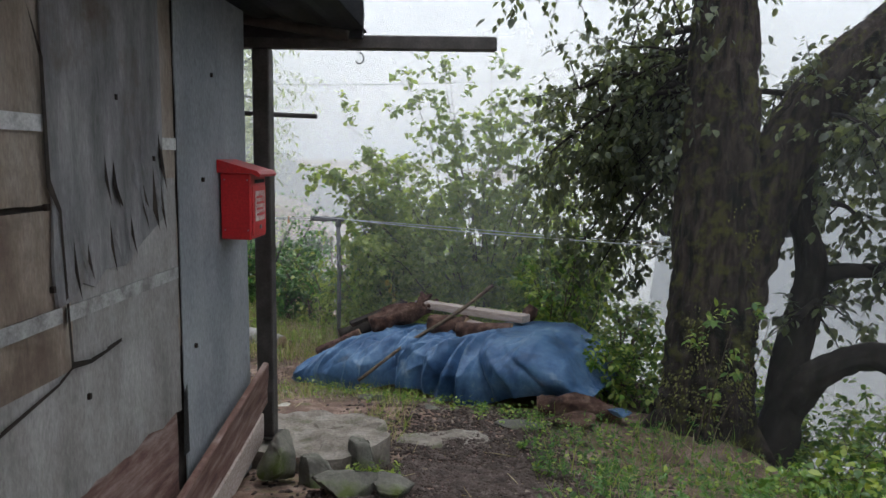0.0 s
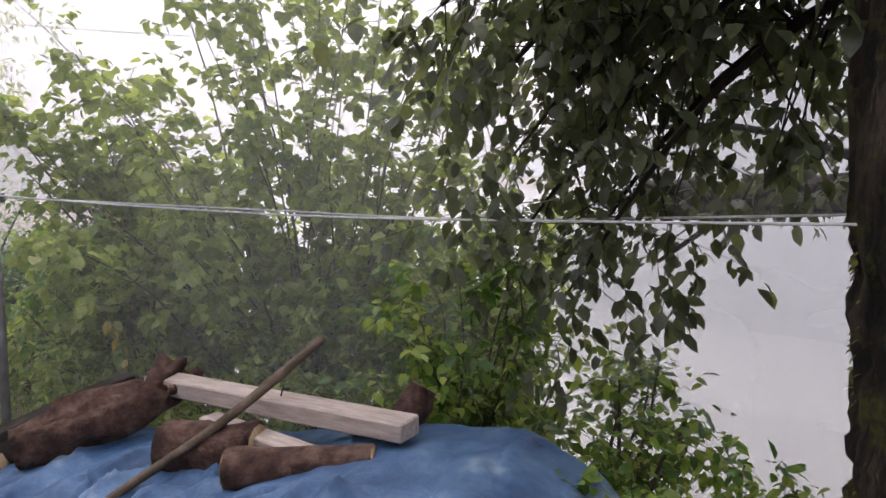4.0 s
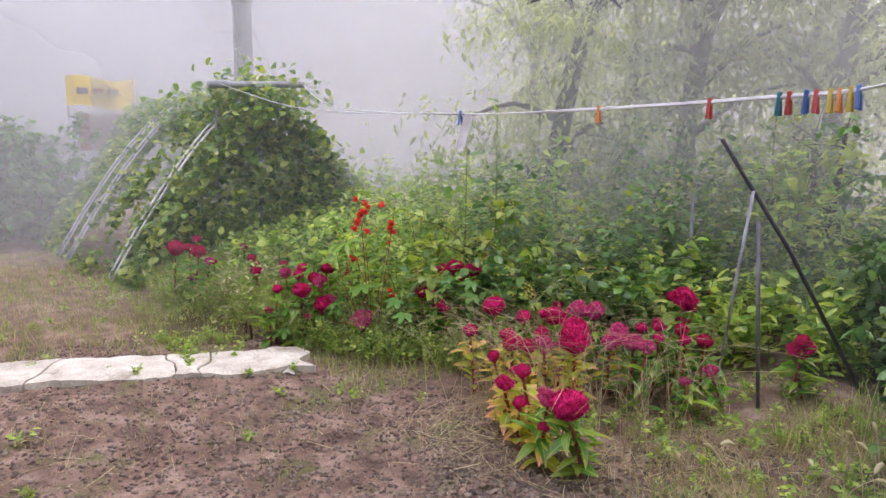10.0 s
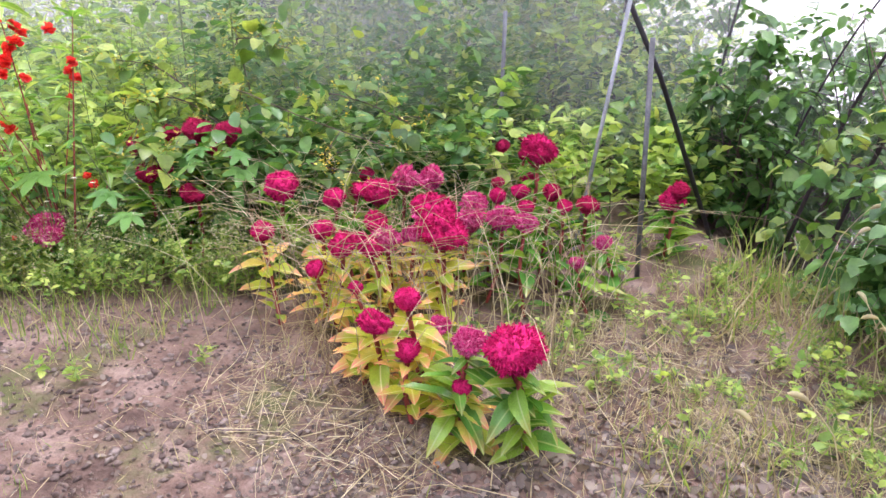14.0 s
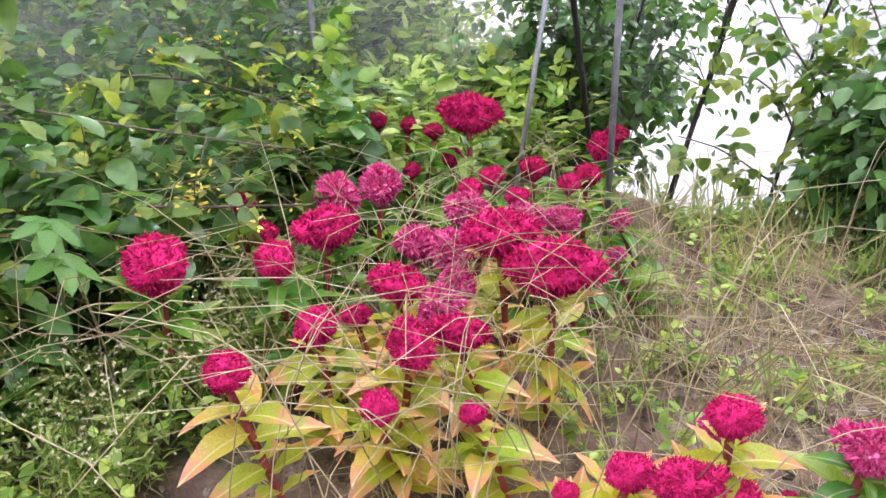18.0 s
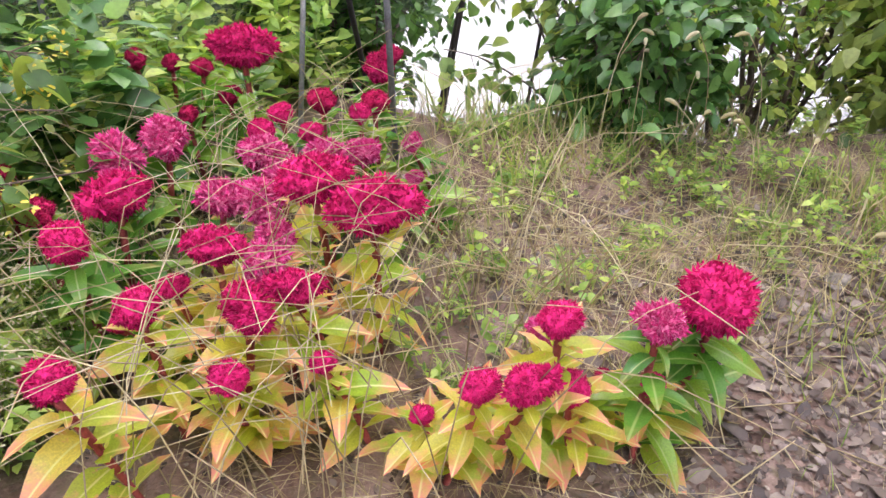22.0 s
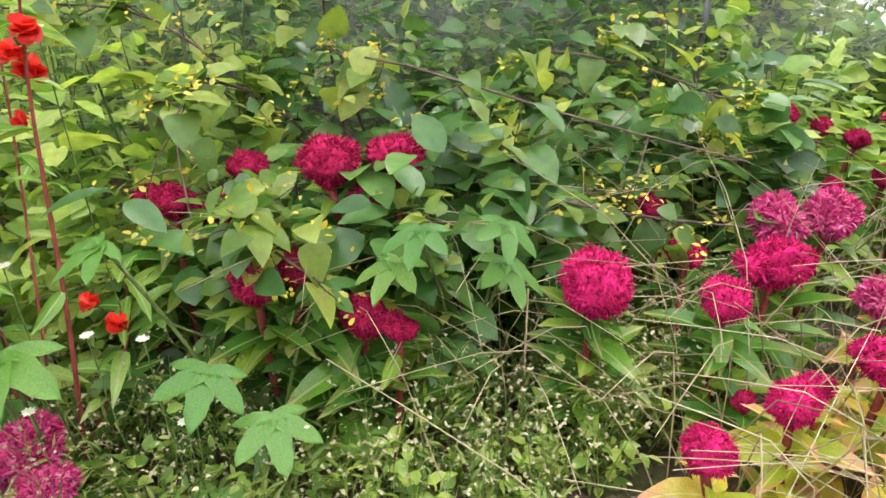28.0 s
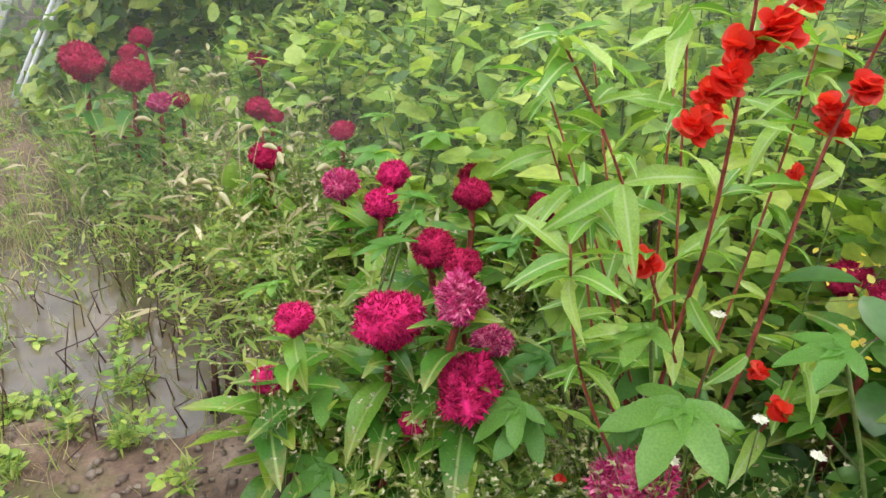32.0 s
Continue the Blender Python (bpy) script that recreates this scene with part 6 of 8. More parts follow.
def trellis():
    ob = thing("hoop_trellis", "white plastic hoop frame overgrown with climbing vines", "trellis")

    def shell(x, off, grow=1.0):
        """A point of the tunnel's skin: off runs from -1 (yard side) to 1."""
        y0 = np.interp(x, [-16.5, -13.5, -12.0, -10.5, -9.8], [11.6, 11.75, 11.9, 12.1, 12.3])
        return np.stack([x, y0 + 1.9 * off * grow, 2.35 * np.maximum(0, 1 - np.abs(off) ** 1.4) * grow], -1)

    off = np.linspace(-1, 1, 31)
    for x in (-10.5, -12.6, -13.2):
        for dx, dz in ((0.0, 0.0), (-0.13, 0.02)):
            pts = shell(np.full(31, x + dx), off)
            tube("hoop", [(p[0], p[1], p[2] + dz + 0.07) for p in pts], 0.016, WHITE_PLASTIC, ob, 8)
    tube("ridge_pole", [tuple(shell(np.array(x), np.array(0.0))) for x in (-10.3, -11.5, -13.0, -15.0)], 0.02, GALV, ob, 8)
    tube("cross_pipe", [(-10.42, 11.46, 2.50), (-10.55, 12.80, 2.58)], 0.045, GALV, ob, 12)
    tube("cross_post", [(-10.45, 12.1, 0.0), (-10.45, 12.1, 2.54)], 0.028, GALV, ob, 10)
    tube("side_post", [(-10.45, 11.5, 0.0), (-10.45, 11.55, 2.2)], 0.014, GALV, ob, 8)
    n = 15000
    x, o = rng.uniform(-15.5, -10.0, n), rng.uniform(-1.0, 1.0, n)
    thin = np.array([noise.noise(Vector((u * 1.2, v * 2.0, 5))) for u, v in zip(x, o)])
    keep = (o > -0.30) | (thin > -0.10)
    x, o = x[keep], o[keep]
    pl = shell(x, o, 1.0)
    pl[:, 2] += np.where(o > -0.3, rng.normal(0.03, 0.09, len(x)) + 0.10 * np.sin(4 * x), rng.normal(-0.04, 0.07, len(x)))
    pl[:, 0] += rng.normal(0, 0.06, len(x))
    m = 4200
    e_o, e_r = rng.uniform(-0.95, 1.0, m), np.sqrt(rng.uniform(0, 1, m))
    pl2 = shell(np.full(m, -10.35), e_o, 1.0) * np.array([1, 1, 1.0])
    pl2[:, 2] *= e_r
    pl2[:, 0] += rng.uniform(-0.5, 0.3, m)
    k = 600
    pl3 = np.stack([rng.normal(-10.85, 0.2, k), rng.normal(12.35, 0.45, k), 2.3 + rng.gamma(2.0, 0.09, k)], 1)
    pl = np.concatenate([pl, pl2, pl3])
    ax = np.stack([rng.normal(0.5, 0.6, len(pl)), rng.normal(-0.4, 0.7, len(pl)), rng.normal(-0.25, 0.45, len(pl))], 1)
    heap("vines", [many(BROAD, pl, ax, rng.uniform(0.06, 0.14, len(pl)))], [L_WEED], ob, "climbing vines with broad leaves", kind="stuff")


trellis()


def utility_pole():
    ob = thing("utility_pole", "grey concrete utility pole in the mist", "utility pole")
    x, y = -17.0, 14.1
    tube("shaft", [(x, y, -0.2), (x, y, 4.95), (x, y, 10)], [0.23, 0.205, 0.16], CONCRETE, ob, 20)
    tube("band", [(x, y, 4.9), (x, y, 5.04)], 0.225, STEEL, ob, 20)
    tube("conduit", [(x + 0.15, y - 0.2, 0), (x + 0.15, y - 0.18, 9)], 0.025, WIRE, ob, 8)
    for pts in ([(x, y, 5.0), (-16.0, 15.2, 2.6)], [(x, y, 6.6), (-4.0, 24.0, 7.0)], [(x, y, 5.0), (2.0, 26.0, 5.6)], [(x, y, 7.2), (-30.0, 6.0, 7.0)]):
        w = thing("cable", "thin dark cable from the utility pole", "cable")
        a, b = np.array(pts[0]), np.array(pts[1])
        tube("wire", [tuple(a + (b - a) * t - np.array([0, 0, 0.5 * math.sin(math.pi * t)])) for t in np.linspace(0, 1, 14)], 0.012, WIRE, w, 5)


utility_pole()


def banner():
    ob = thing("banner", "yellow cloth banner hung on a frame across the road", "banner")
    x0 = -16.9
    v, f = [], []
    for i in range(13):
        for j in range(6):
            v.append((x0 + 0.05 * math.sin(i), 10.50 + 1.28 * i / 12, 3.12 - 0.58 * j / 5 + 0.04 * math.sin(i * 0.6) - 0.03 * i / 12))
    for i in range(12):
        for j in range(5):
            q = i * 6 + j
            f.append((q, q + 6, q + 7, q + 1))
    under(new("cloth", mesh_of("cloth", v, f, YELLOW, True)), ob)
    for k in range(3):
        part("bar", box((x0 + 0.06, 10.68 + 0.28 * k, 2.78), (x0 + 0.075, 10.88 + 0.28 * k, 2.90), 0), RED_PLANK, ob)
    for y in (10.53, 11.74):
        tube("leg", [(x0 - 0.05, y, -0.1), (x0 - 0.05, y, 3.11)], 0.022, GALV, ob, 8)
    part("lower_board", box((x0 - 0.15, 10.7, 1.66), (x0 - 0.06, 11.65, 2.42), 0.01), RED_PLANK, ob)


banner()


def stakes():
    rows = (("garden_stake", "thin dark leaning garden stake", [(-3.50, 13.88, 0.0), (-3.83, 13.42, 1.0), (-4.15, 13.07, 1.74)], 0.014, WIRE),
            ("garden_stake", "grey pipe stake leaning behind the flowers", [(-4.15, 13.17, 0.0), (-4.06, 13.17, 0.7), (-3.97, 13.18, 1.4)], 0.011, GALV),
            ("garden_stake", "grey upright pipe stake behind the flowers", [(-3.75, 13.03, 0.0), (-3.80, 12.98, 1.22)], 0.013, POST_STEEL),
            ("garden_stake", "grey upright pipe stake behind the flowers", [(-4.95, 13.9, -0.1), (-4.95, 13.9, 1.3)], 0.014, POST_STEEL),
            ("cut_stump", "short broken stake at the bank edge", [(-2.2, 13.3, -0.4), (-2.12, 13.3, 0.05)], 0.022, DARK_BARK))
    for name, label, pts, r, mat in rows:
        ob = thing(name, label, "stake")
        tube("shaft", pts, r, mat, ob, 10)


stakes()


# ---- cockscomb flowers ----
BRISTLE = (np.array([(-0.17, 0, 0), (0.17, 0, 0), (0.12, 0.6, 0.05), (-0.12, 0.6, 0.05), (0.0, 1.0, 0.28)], np.float32), np.array([(0, 1, 2), (0, 2, 3), (3, 2, 4)], np.int32))


def crest_mesh(name, wide, deep, lumps, mat, seed, ragged=0.13):
    """A velvety crest of unit radius on a short neck, folded like a brain and covered in bristles."""
    bm = bmesh.new()
    bmesh.ops.create_icosphere(bm, subdivisions=4, radius=1)
    o = Vector((seed * 2.3, seed * 4.1, seed))
    for v in bm.verts:
        d = v.co.normalized()
        r = 0.93 + lumps * 0.8 * noise.noise(d * 1.5 + o) - 0.20 * abs(noise.noise(d * 2.4 + o)) - 0.10 * abs(noise.noise(d * 6.5 + o))
        c = d * r
        if d.z < 0:
            k = max(0.16, 1 - 0.98 * (-d.z) ** 0.9)
            c.x, c.y, c.z = c.x * (0.45 + 0.55 * k), c.y * (0.45 + 0.55 * k), c.z * 0.9
        v.co = Vector((c.x * wide, c.y * deep, c.z * 0.86))
    bm.normal_update()
    core_v = np.array([tuple(v.co) for v in bm.verts], np.float32)
    core_f = np.array([[v.index for v in f.verts] for f in bm.faces], np.int32)
    nrm = np.array([tuple(v.normal) for v in bm.verts])
    bm.free()
    n = 3000
    pick = rng.integers(0, len(core_v), n)
    pos = core_v[pick] + rng.normal(0, 0.035, (n, 3)) - 0.03 * nrm[pick]
    ax = nrm[pick] + rng.normal(0, 0.5, (n, 3))
    bv, bf = many(BRISTLE, pos, ax, rng.uniform(0.7, 1.6, n) * ragged * 1.05, rng.normal(0, 1, (n, 3)))
    return mesh_of(name, np.concatenate([core_v, bv]), np.concatenate([core_f, bf + len(core_v)]), mat, True)


HEADS = {"round": [crest_mesh("crest", 1.0, 0.9, 0.25, CREST, k) for k in (1, 2)], "fan": [crest_mesh("crest", 1.3, 0.72, 0.4, CREST, k, 0.16) for k in (3, 4)],
         "pink": [crest_mesh("crest", 1.1, 0.85, 0.55, CREST_PINK, k, 0.26) for k in (5, 6)], "dark": [crest_mesh("crest", 1.05, 0.85, 0.3, CREST_DARK, k) for k in (7, 8)]}


def leaf_object_mesh(name, width, droop, wave, mat, seed):
    v, f, rows = [], [], 8
    for i in range(rows + 1):
        s = i / rows
        w = width * (math.sin(math.pi * min(1, s * 0.98 + 0.02)) ** 0.75) * (1.12 - 0.5 * s)
        z = 0.10 * s - droop * s * s
        tw = wave * noise.noise(Vector((s * 3, seed, 0)))
        for k, u in enumerate((-1, -0.5, 0, 0.5, 1)):
            edge = 0.10 * w * abs(u) * 2 + wave * 0.35 * noise.noise(Vector((s * 6, u * 2, seed))) * abs(u)
            v.append((u * w / 2 + tw * 0.1, s, z + edge + tw * u * 0.2))
    for i in range(rows):
        for k in range(4):
            q = i * 5 + k
            f.append((q, q + 1, q + 6, q + 5))
    return mesh_of(name, v, f, mat, True)


CEL_LEAVES = {"green": [leaf_object_mesh("leaf", 0.34 + 0.05 * k, 0.15 + 0.2 * k, 0.12, L_CEL_G, k) for k in range(3)],
              "yellow": [leaf_object_mesh("leaf", 0.42 + 0.06 * k, 0.05 + 0.22 * k, 0.22, L_CEL_Y, k + 5) for k in range(3)]}


def aim(place, direction, size, spin=0.0):
    """The pose of a leaf whose +y runs along a direction."""
    y = Vector(direction).normalized()
    x = y.cross(Vector((0, 0, 1)))
    x = x.normalized() if x.length > 1e-4 else Vector((1, 0, 0))
    z = x.cross(y)
    m = Matrix((x, y, z)).transposed().to_4x4()
    return Matrix.Translation(place) @ m @ Matrix.Rotation(spin, 4, "Y") @ Matrix.Scale(size, 4)


def cockscomb(x, y, z, r, kind, leaves, count=9, lean=0.0, length=0.19, label=None):
    names = {"round": "deep crimson", "fan": "crimson fan-shaped", "pink": "faded pink ragged", "dark": "dark red"}
    tint = "yellowing" if leaves == "yellow" else "green"
    g = land1(x, y)
    ob = thing("cockscomb", label or f"{names[kind]} cockscomb flower with {tint} leaves on a red stem", "flower", "cockscomb flowers", at=(x, y, g))
    h = z - g
    foot = Vector((rng.normal(0, 0.05) - lean * 0.1, rng.normal(0, 0.05), -0.02))
    top = Vector((0, 0, h - 0.6 * r))
    tube("stem", smooth_line([foot, foot.lerp(top, 0.55) + Vector((rng.normal(0, 0.01), rng.normal(0, 0.01), 0)), top], 7), list(np.linspace(0.009, 0.006 + 0.06 * r, 7)), STEM_RED, ob, 7)
    crest = under(new("crest", HEADS[kind][int(rng.integers(0, 2))]), ob)
    crest.matrix_basis = Matrix.Translation((0, 0, h)) @ Matrix.Rotation(rng.uniform(0, 6.28), 4, "Z") @ Matrix.Rotation(rng.normal(0, 0.16) + lean, 4, "X") @ Matrix.Scale(r, 4)
    count = int(count * (2.2 if leaves == "yellow" else 2.9))
    for k in range(count):
        t = 0.97 - 0.86 * (k / count) ** 1.2
        a = k * 2.4 + rng.uniform(-0.4, 0.4)
        p = foot.lerp(top, t)
        d = Vector((math.cos(a), math.sin(a), rng.uniform(-0.2, 0.75)))
        lf = under(new("leaf", CEL_LEAVES[leaves][int(rng.integers(0, 3))]), ob)
        lf.matrix_basis = aim(p, d, length * rng.uniform(0.65, 1.15) * (0.6 if k < 4 else 1), rng.normal(0, 0.3))
    return ob


FLOWERS = (
    # the tall clump in the middle of the bed
    (-5.32, 12.03, 0.52, 0.092, "round", "green", 13), (-5.04, 12.08, 0.49, 0.062, "round", "green", 8), (-4.91, 12.25, 0.50, 0.080, "fan", "green", 8), (-4.88, 12.46, 0.52, 0.068, "pink", "green", 6),
    (-4.74, 12.48, 0.54, 0.062, "pink", "green", 6), (-5.18, 12.55, 0.49, 0.050, "dark", "green", 7), (-5.10, 12.34, 0.46, 0.052, "dark", "green", 6), (-5.17, 12.44, 0.43, 0.042, "dark", "green", 5),
    (-5.11, 11.65, 0.44, 0.056, "round", "yellow", 9), (-4.93, 11.84, 0.42, 0.058, "round", "yellow", 9), (-4.725, 11.71, 0.43, 0.066, "fan", "yellow", 9), (-4.61, 11.74, 0.43, 0.056, "fan", "yellow", 7),
    (-4.65, 12.26, 0.43, 0.058, "pink", "yellow", 5), (-4.56, 12.17, 0.43, 0.062, "pink", "yellow", 5), (-4.73, 11.97, 0.45, 0.062, "fan", "yellow", 8), (-4.63, 11.90, 0.41, 0.055, "pink", "yellow", 6),
    (-4.46, 12.01, 0.55, 0.078, "fan", "yellow", 8), (-4.35, 11.89, 0.50, 0.095, "fan", "yellow", 12), (-4.57, 12.03, 0.40, 0.050, "pink", "yellow", 5), (-4.47, 12.44, 0.45, 0.060, "pink", "green", 5),
    (-4.30, 12.38, 0.43, 0.060, "pink", "green", 6), (-4.18, 12.37, 0.43, 0.048, "pink", "green", 6), (-4.44, 12.33, 0.41, 0.058, "pink", "yellow", 5), (-4.43, 12.62, 0.46, 0.050, "round", "green", 7),
    (-4.34, 12.69, 0.48, 0.048, "round", "green", 6), (-4.18, 12.72, 0.49, 0.056, "dark", "green", 7), (-4.08, 12.62, 0.46, 0.045, "round", "green", 6), (-4.27, 12.60, 0.43, 0.045, "round", "green", 5),
    (-3.99, 12.70, 0.46, 0.056, "dark", "green", 9), (-3.70, 13.33, 0.37, 0.085, "fan", "green", 9), (-3.66, 13.28, 0.44, 0.06, "dark", "green", 5), (-3.88, 12.62, 0.31, 0.036, "pink", "green", 6), (-3.95, 12.46, 0.25, 0.03, "pink", "green", 5),
    (-4.60, 13.00, 0.42, 0.042, "dark", "green", 8), (-4.48, 13.25, 0.51, 0.045, "dark", "green", 9), (-4.58, 13.33, 0.52, 0.045, "dark", "green", 7), (-4.71, 13.30, 0.56, 0.050, "dark", "green", 9),
    (-4.37, 13.00, 0.63, 0.098, "fan", "green", 10), (-4.43, 13.06, 0.45, 0.050, "dark", "green", 7), (-4.88, 14.05, 0.46, 0.042, "dark", "green", 6), (-4.84, 12.00, 0.35, 0.042, "round", "yellow", 6),
    (-4.98, 11.98, 0.30, 0.030, "dark", "green", 6), (-4.60, 11.62, 0.30, 0.034, "round", "yellow", 7), (-4.80, 11.62, 0.34, 0.046, "round", "yellow", 9),
    # the front clump beside the bare soil
    (-4.20, 11.31, 0.49, 0.050, "round", "yellow", 9), (-4.30, 11.26, 0.40, 0.053, "fan", "yellow", 8), (-4.37, 11.34, 0.36, 0.048, "round", "yellow", 9), (-4.18, 11.28, 0.32, 0.050, "round", "yellow", 6),
    (-3.96, 11.25, 0.26, 0.035, "round", "yellow", 8), (-4.14, 11.42, 0.36, 0.038, "pink", "yellow", 7), (-3.95, 11.27, 0.42, 0.048, "pink", "green", 7), (-3.79, 11.26, 0.43, 0.100, "round", "green", 13),
    (-4.03, 11.33, 0.24, 0.03, "dark", "yellow", 6), (-4.45, 11.45, 0.22, 0.03, "round", "yellow", 7),
    # the clump below the climbing weeds
    (-5.94, 12.15, 0.70, 0.080, "dark", "green", 10), (-5.80, 12.24, 0.69, 0.076, "dark", "green", 13), (-5.85, 12.17, 0.62, 0.055, "dark", "green", 5), (-6.02, 11.88, 0.52, 0.068, "dark", "green", 9), (-5.95, 11.94, 0.53, 0.055, "dark", "green", 6),
    (-5.79, 11.93, 0.43, 0.062, "dark", "green", 9), (-5.70, 11.90, 0.44, 0.045, "dark", "green", 5), (-6.17, 12.17, 0.66, 0.055, "dark", "green", 8), (-6.32, 12.06, 0.60, 0.055, "dark", "green", 8), (-6.26, 12.20, 0.52, 0.06, "dark", "green", 8),
    # the clump beside the puddle
    (-6.86, 11.18, 0.46, 0.084, "round", "green", 11), (-6.70, 11.30, 0.35, 0.084, "fan", "green", 11), (-7.02, 11.36, 0.53, 0.062, "dark", "green", 8), (-6.93, 11.40, 0.52, 0.05, "dark", "green", 6), (-6.75, 11.30, 0.55, 0.052, "pink", "green", 7),
    (-6.91, 10.98, 0.49, 0.046, "round", "green", 7), (-6.97, 10.92, 0.30, 0.042, "round", "green", 7), (-7.38, 11.37, 0.50, 0.060, "round", "green", 8), (-7.46, 11.44, 0.55, 0.055, "round", "green", 7), (-7.57, 11.31, 0.50, 0.050, "pink", "green", 7),
    (-7.46, 11.72, 0.50, 0.055, "dark", "green", 6), (-7.18, 11.80, 0.50, 0.055, "dark", "green", 6), (-6.40, 11.52, 0.26, 0.072, "pink", "green", 9), (-6.30, 11.47, 0.24, 0.05, "pink", "green", 6), (-6.82, 11.43, 0.36, 0.04, "pink", "green", 6),
    (-6.75, 11.19, 0.25, 0.036, "round", "green", 6), (-6.51, 12.22, 0.52, 0.062, "dark", "green", 8), (-6.37, 12.22, 0.50, 0.055, "dark", "green", 7),
    # further up the bed
    (-8.0, 11.17, 0.46, 0.062, "dark", "green", 8), (-8.06, 11.48, 0.50, 0.05, "dark", "green", 7), (-8.27, 11.22, 0.56, 0.052, "dark", "green", 7), (-8.4, 11.3, 0.48, 0.042, "dark", "green", 5), (-7.2, 11.57, 0.57, 0.055, "dark", "green", 6), (-9.0, 10.64, 0.62, 0.105, "dark", "green", 9),
    (-8.78, 10.82, 0.60, 0.085, "dark", "green", 8), (-8.86, 11.0, 0.46, 0.045, "dark", "green", 6), (-9.0, 11.38, 0.58, 0.055, "dark", "green", 7), (-8.95, 10.78, 0.30, 0.045, "dark", "green", 7), (-9.15, 10.9, 0.68, 0.06, "dark", "green", 6),
    (-9.3, 10.85, 0.58, 0.06, "dark", "green", 6), (-8.7, 10.9, 0.5, 0.045, "pink", "green", 6),
)
for rank, (x, y, z, r, kind, leaves, count) in enumerate(FLOWERS):
    # the front clump is rows 45 to 54 of the list, the tall clump the rows before it
    if rank < 44:
        x, y, z = x + 0.025, y + 0.03, z - 0.015
    elif rank < 54:
        x, y, z = x + 0.045, y + 0.05, z - 0.045
    cockscomb(x, y, z, r, kind, leaves, count, length=0.15 if leaves == "yellow" else 0.175 if rank < 54 else 0.19)


# ---- red balsam ----
BALSAM_LEAF = [leaf_object_mesh("leaf", 0.31, 0.25 + 0.25 * k, 0.16, L_BALSAM, k + 20) for k in range(3)]


def blossom_mesh(seed):
    n = 34
    ax = round_dirs(n, -0.6, 1.0)
    v, f = many(leaf_shape(1.2, 0.10, 0.25, (0, 0.3, 0.6, 0.85, 1.0), (0.3, 0.9, 1.15, 1.0, 0.6)), np.zeros((n, 3)) + rng.normal(0, 0.16, (n, 3)), ax, rng.uniform(0.5, 0.85, n))
    return mesh_of("blossom", v, f, PETAL)


BLOSSOMS = [blossom_mesh(k) for k in range(3)]


def balsam():
    g = 0.03
    ob = thing("balsam", "tall red balsam with scarlet blossoms and red stems", "flower", at=(-6.42, 11.62, g))
    stems = [[(0, 0, 0), (-0.03, -0.02, 0.40), (0.07, -0.10, 0.85), (0.10, -0.16, 1.30)], [(0.02, 0.03, 0), (0.06, 0.08, 0.45), (0.03, 0.18, 0.9), (0.09, 0.20, 1.24)], [(-0.02, 0, 0.1), (-0.14, -0.10, 0.45), (-0.20, -0.14, 0.78)],
             [(0, -0.04, 0.1), (-0.04, -0.22, 0.5), (-0.02, -0.30, 0.80)], [(0.0, 0.02, 0.1), (-0.16, 0.06, 0.5), (-0.26, 0.10, 0.95)], [(0.02, 0.0, 0.05), (0.06, 0.22, 0.3), (0.05, 0.28, 0.46)],
             [(0.0, 0.0, 0.3), (-0.10, 0.02, 0.7), (-0.16, 0.0, 1.12)], [(0.0, 0.05, 0.35), (-0.06, 0.2, 0.8), (-0.12, 0.30, 1.05)], [(0.02, -0.04, 0.5), (-0.05, -0.2, 0.9), (-0.10, -0.30, 1.1)],
             [(-0.06, 0.02, 0.2), (-0.15, -0.11, 0.65), (-0.25, -0.22, 1.0)], [(-0.09, 0.02, 0.2), (-0.22, -0.06, 0.55), (-0.36, -0.12, 0.85)], [(-0.13, 0.02, 0.2), (-0.30, 0.05, 0.58), (-0.46, 0.05, 0.98)]]
    for rank, s in enumerate(stems):
        line = smooth_line(s, 14)
        tube("stem", line, list(np.linspace(0.0062 if rank < 2 else 0.0045 if rank < 6 else 0.003, 0.002, 14)), STEM_RED, ob, 8)
        for k in range(22):
            t = 13 - int(10 * rng.random() ** 1.4)
            a = rng.uniform(0, 6.28)
            lf = under(new("leaf", BALSAM_LEAF[k % 3]), ob)
            lf.matrix_basis = aim(Vector(line[t]), (math.cos(a), math.sin(a), rng.uniform(-0.35, 0.75)), rng.uniform(0.06, 0.15), rng.normal(0, 0.5))
    for x, y, z, r in ((-6.33, 11.46, 1.10, 0.05), (-6.30, 11.50, 1.17, 0.055), (-6.35, 11.44, 1.03, 0.045), (-6.49, 11.63, 0.985, 0.045), (-6.34, 11.78, 1.06, 0.045), (-6.40, 11.83, 0.97, 0.05), (-6.43, 11.80, 0.88, 0.03),
                       (-6.42, 11.47, 0.77, 0.045), (-6.46, 11.46, 0.79, 0.03), (-6.37, 11.78, 0.48, 0.036), (-6.30, 11.76, 0.45, 0.04), (-6.32, 11.52, 1.24, 0.045), (-6.29, 11.66, 1.22, 0.045), (-6.5, 11.42, 0.22, 0.022), (-6.32, 11.44, 1.27, 0.04),
                       (-6.34, 11.49, 1.14, 0.045), (-6.36, 11.47, 1.07, 0.04), (-6.40, 11.80, 1.01, 0.04), (-6.30, 11.54, 1.21, 0.04)):
        b = under(new("blossom", BLOSSOMS[int(rng.integers(0, 3))]), ob)
        b.matrix_basis = Matrix.Translation((x + 6.42, y - 11.62, z - g)) @ Matrix.Rotation(rng.uniform(0, 6.28), 4, "Z") @ Matrix.Rotation(rng.uniform(-0.7, 0.7), 4, "X") @ Matrix.Scale(r * 0.74, 4)


balsam()


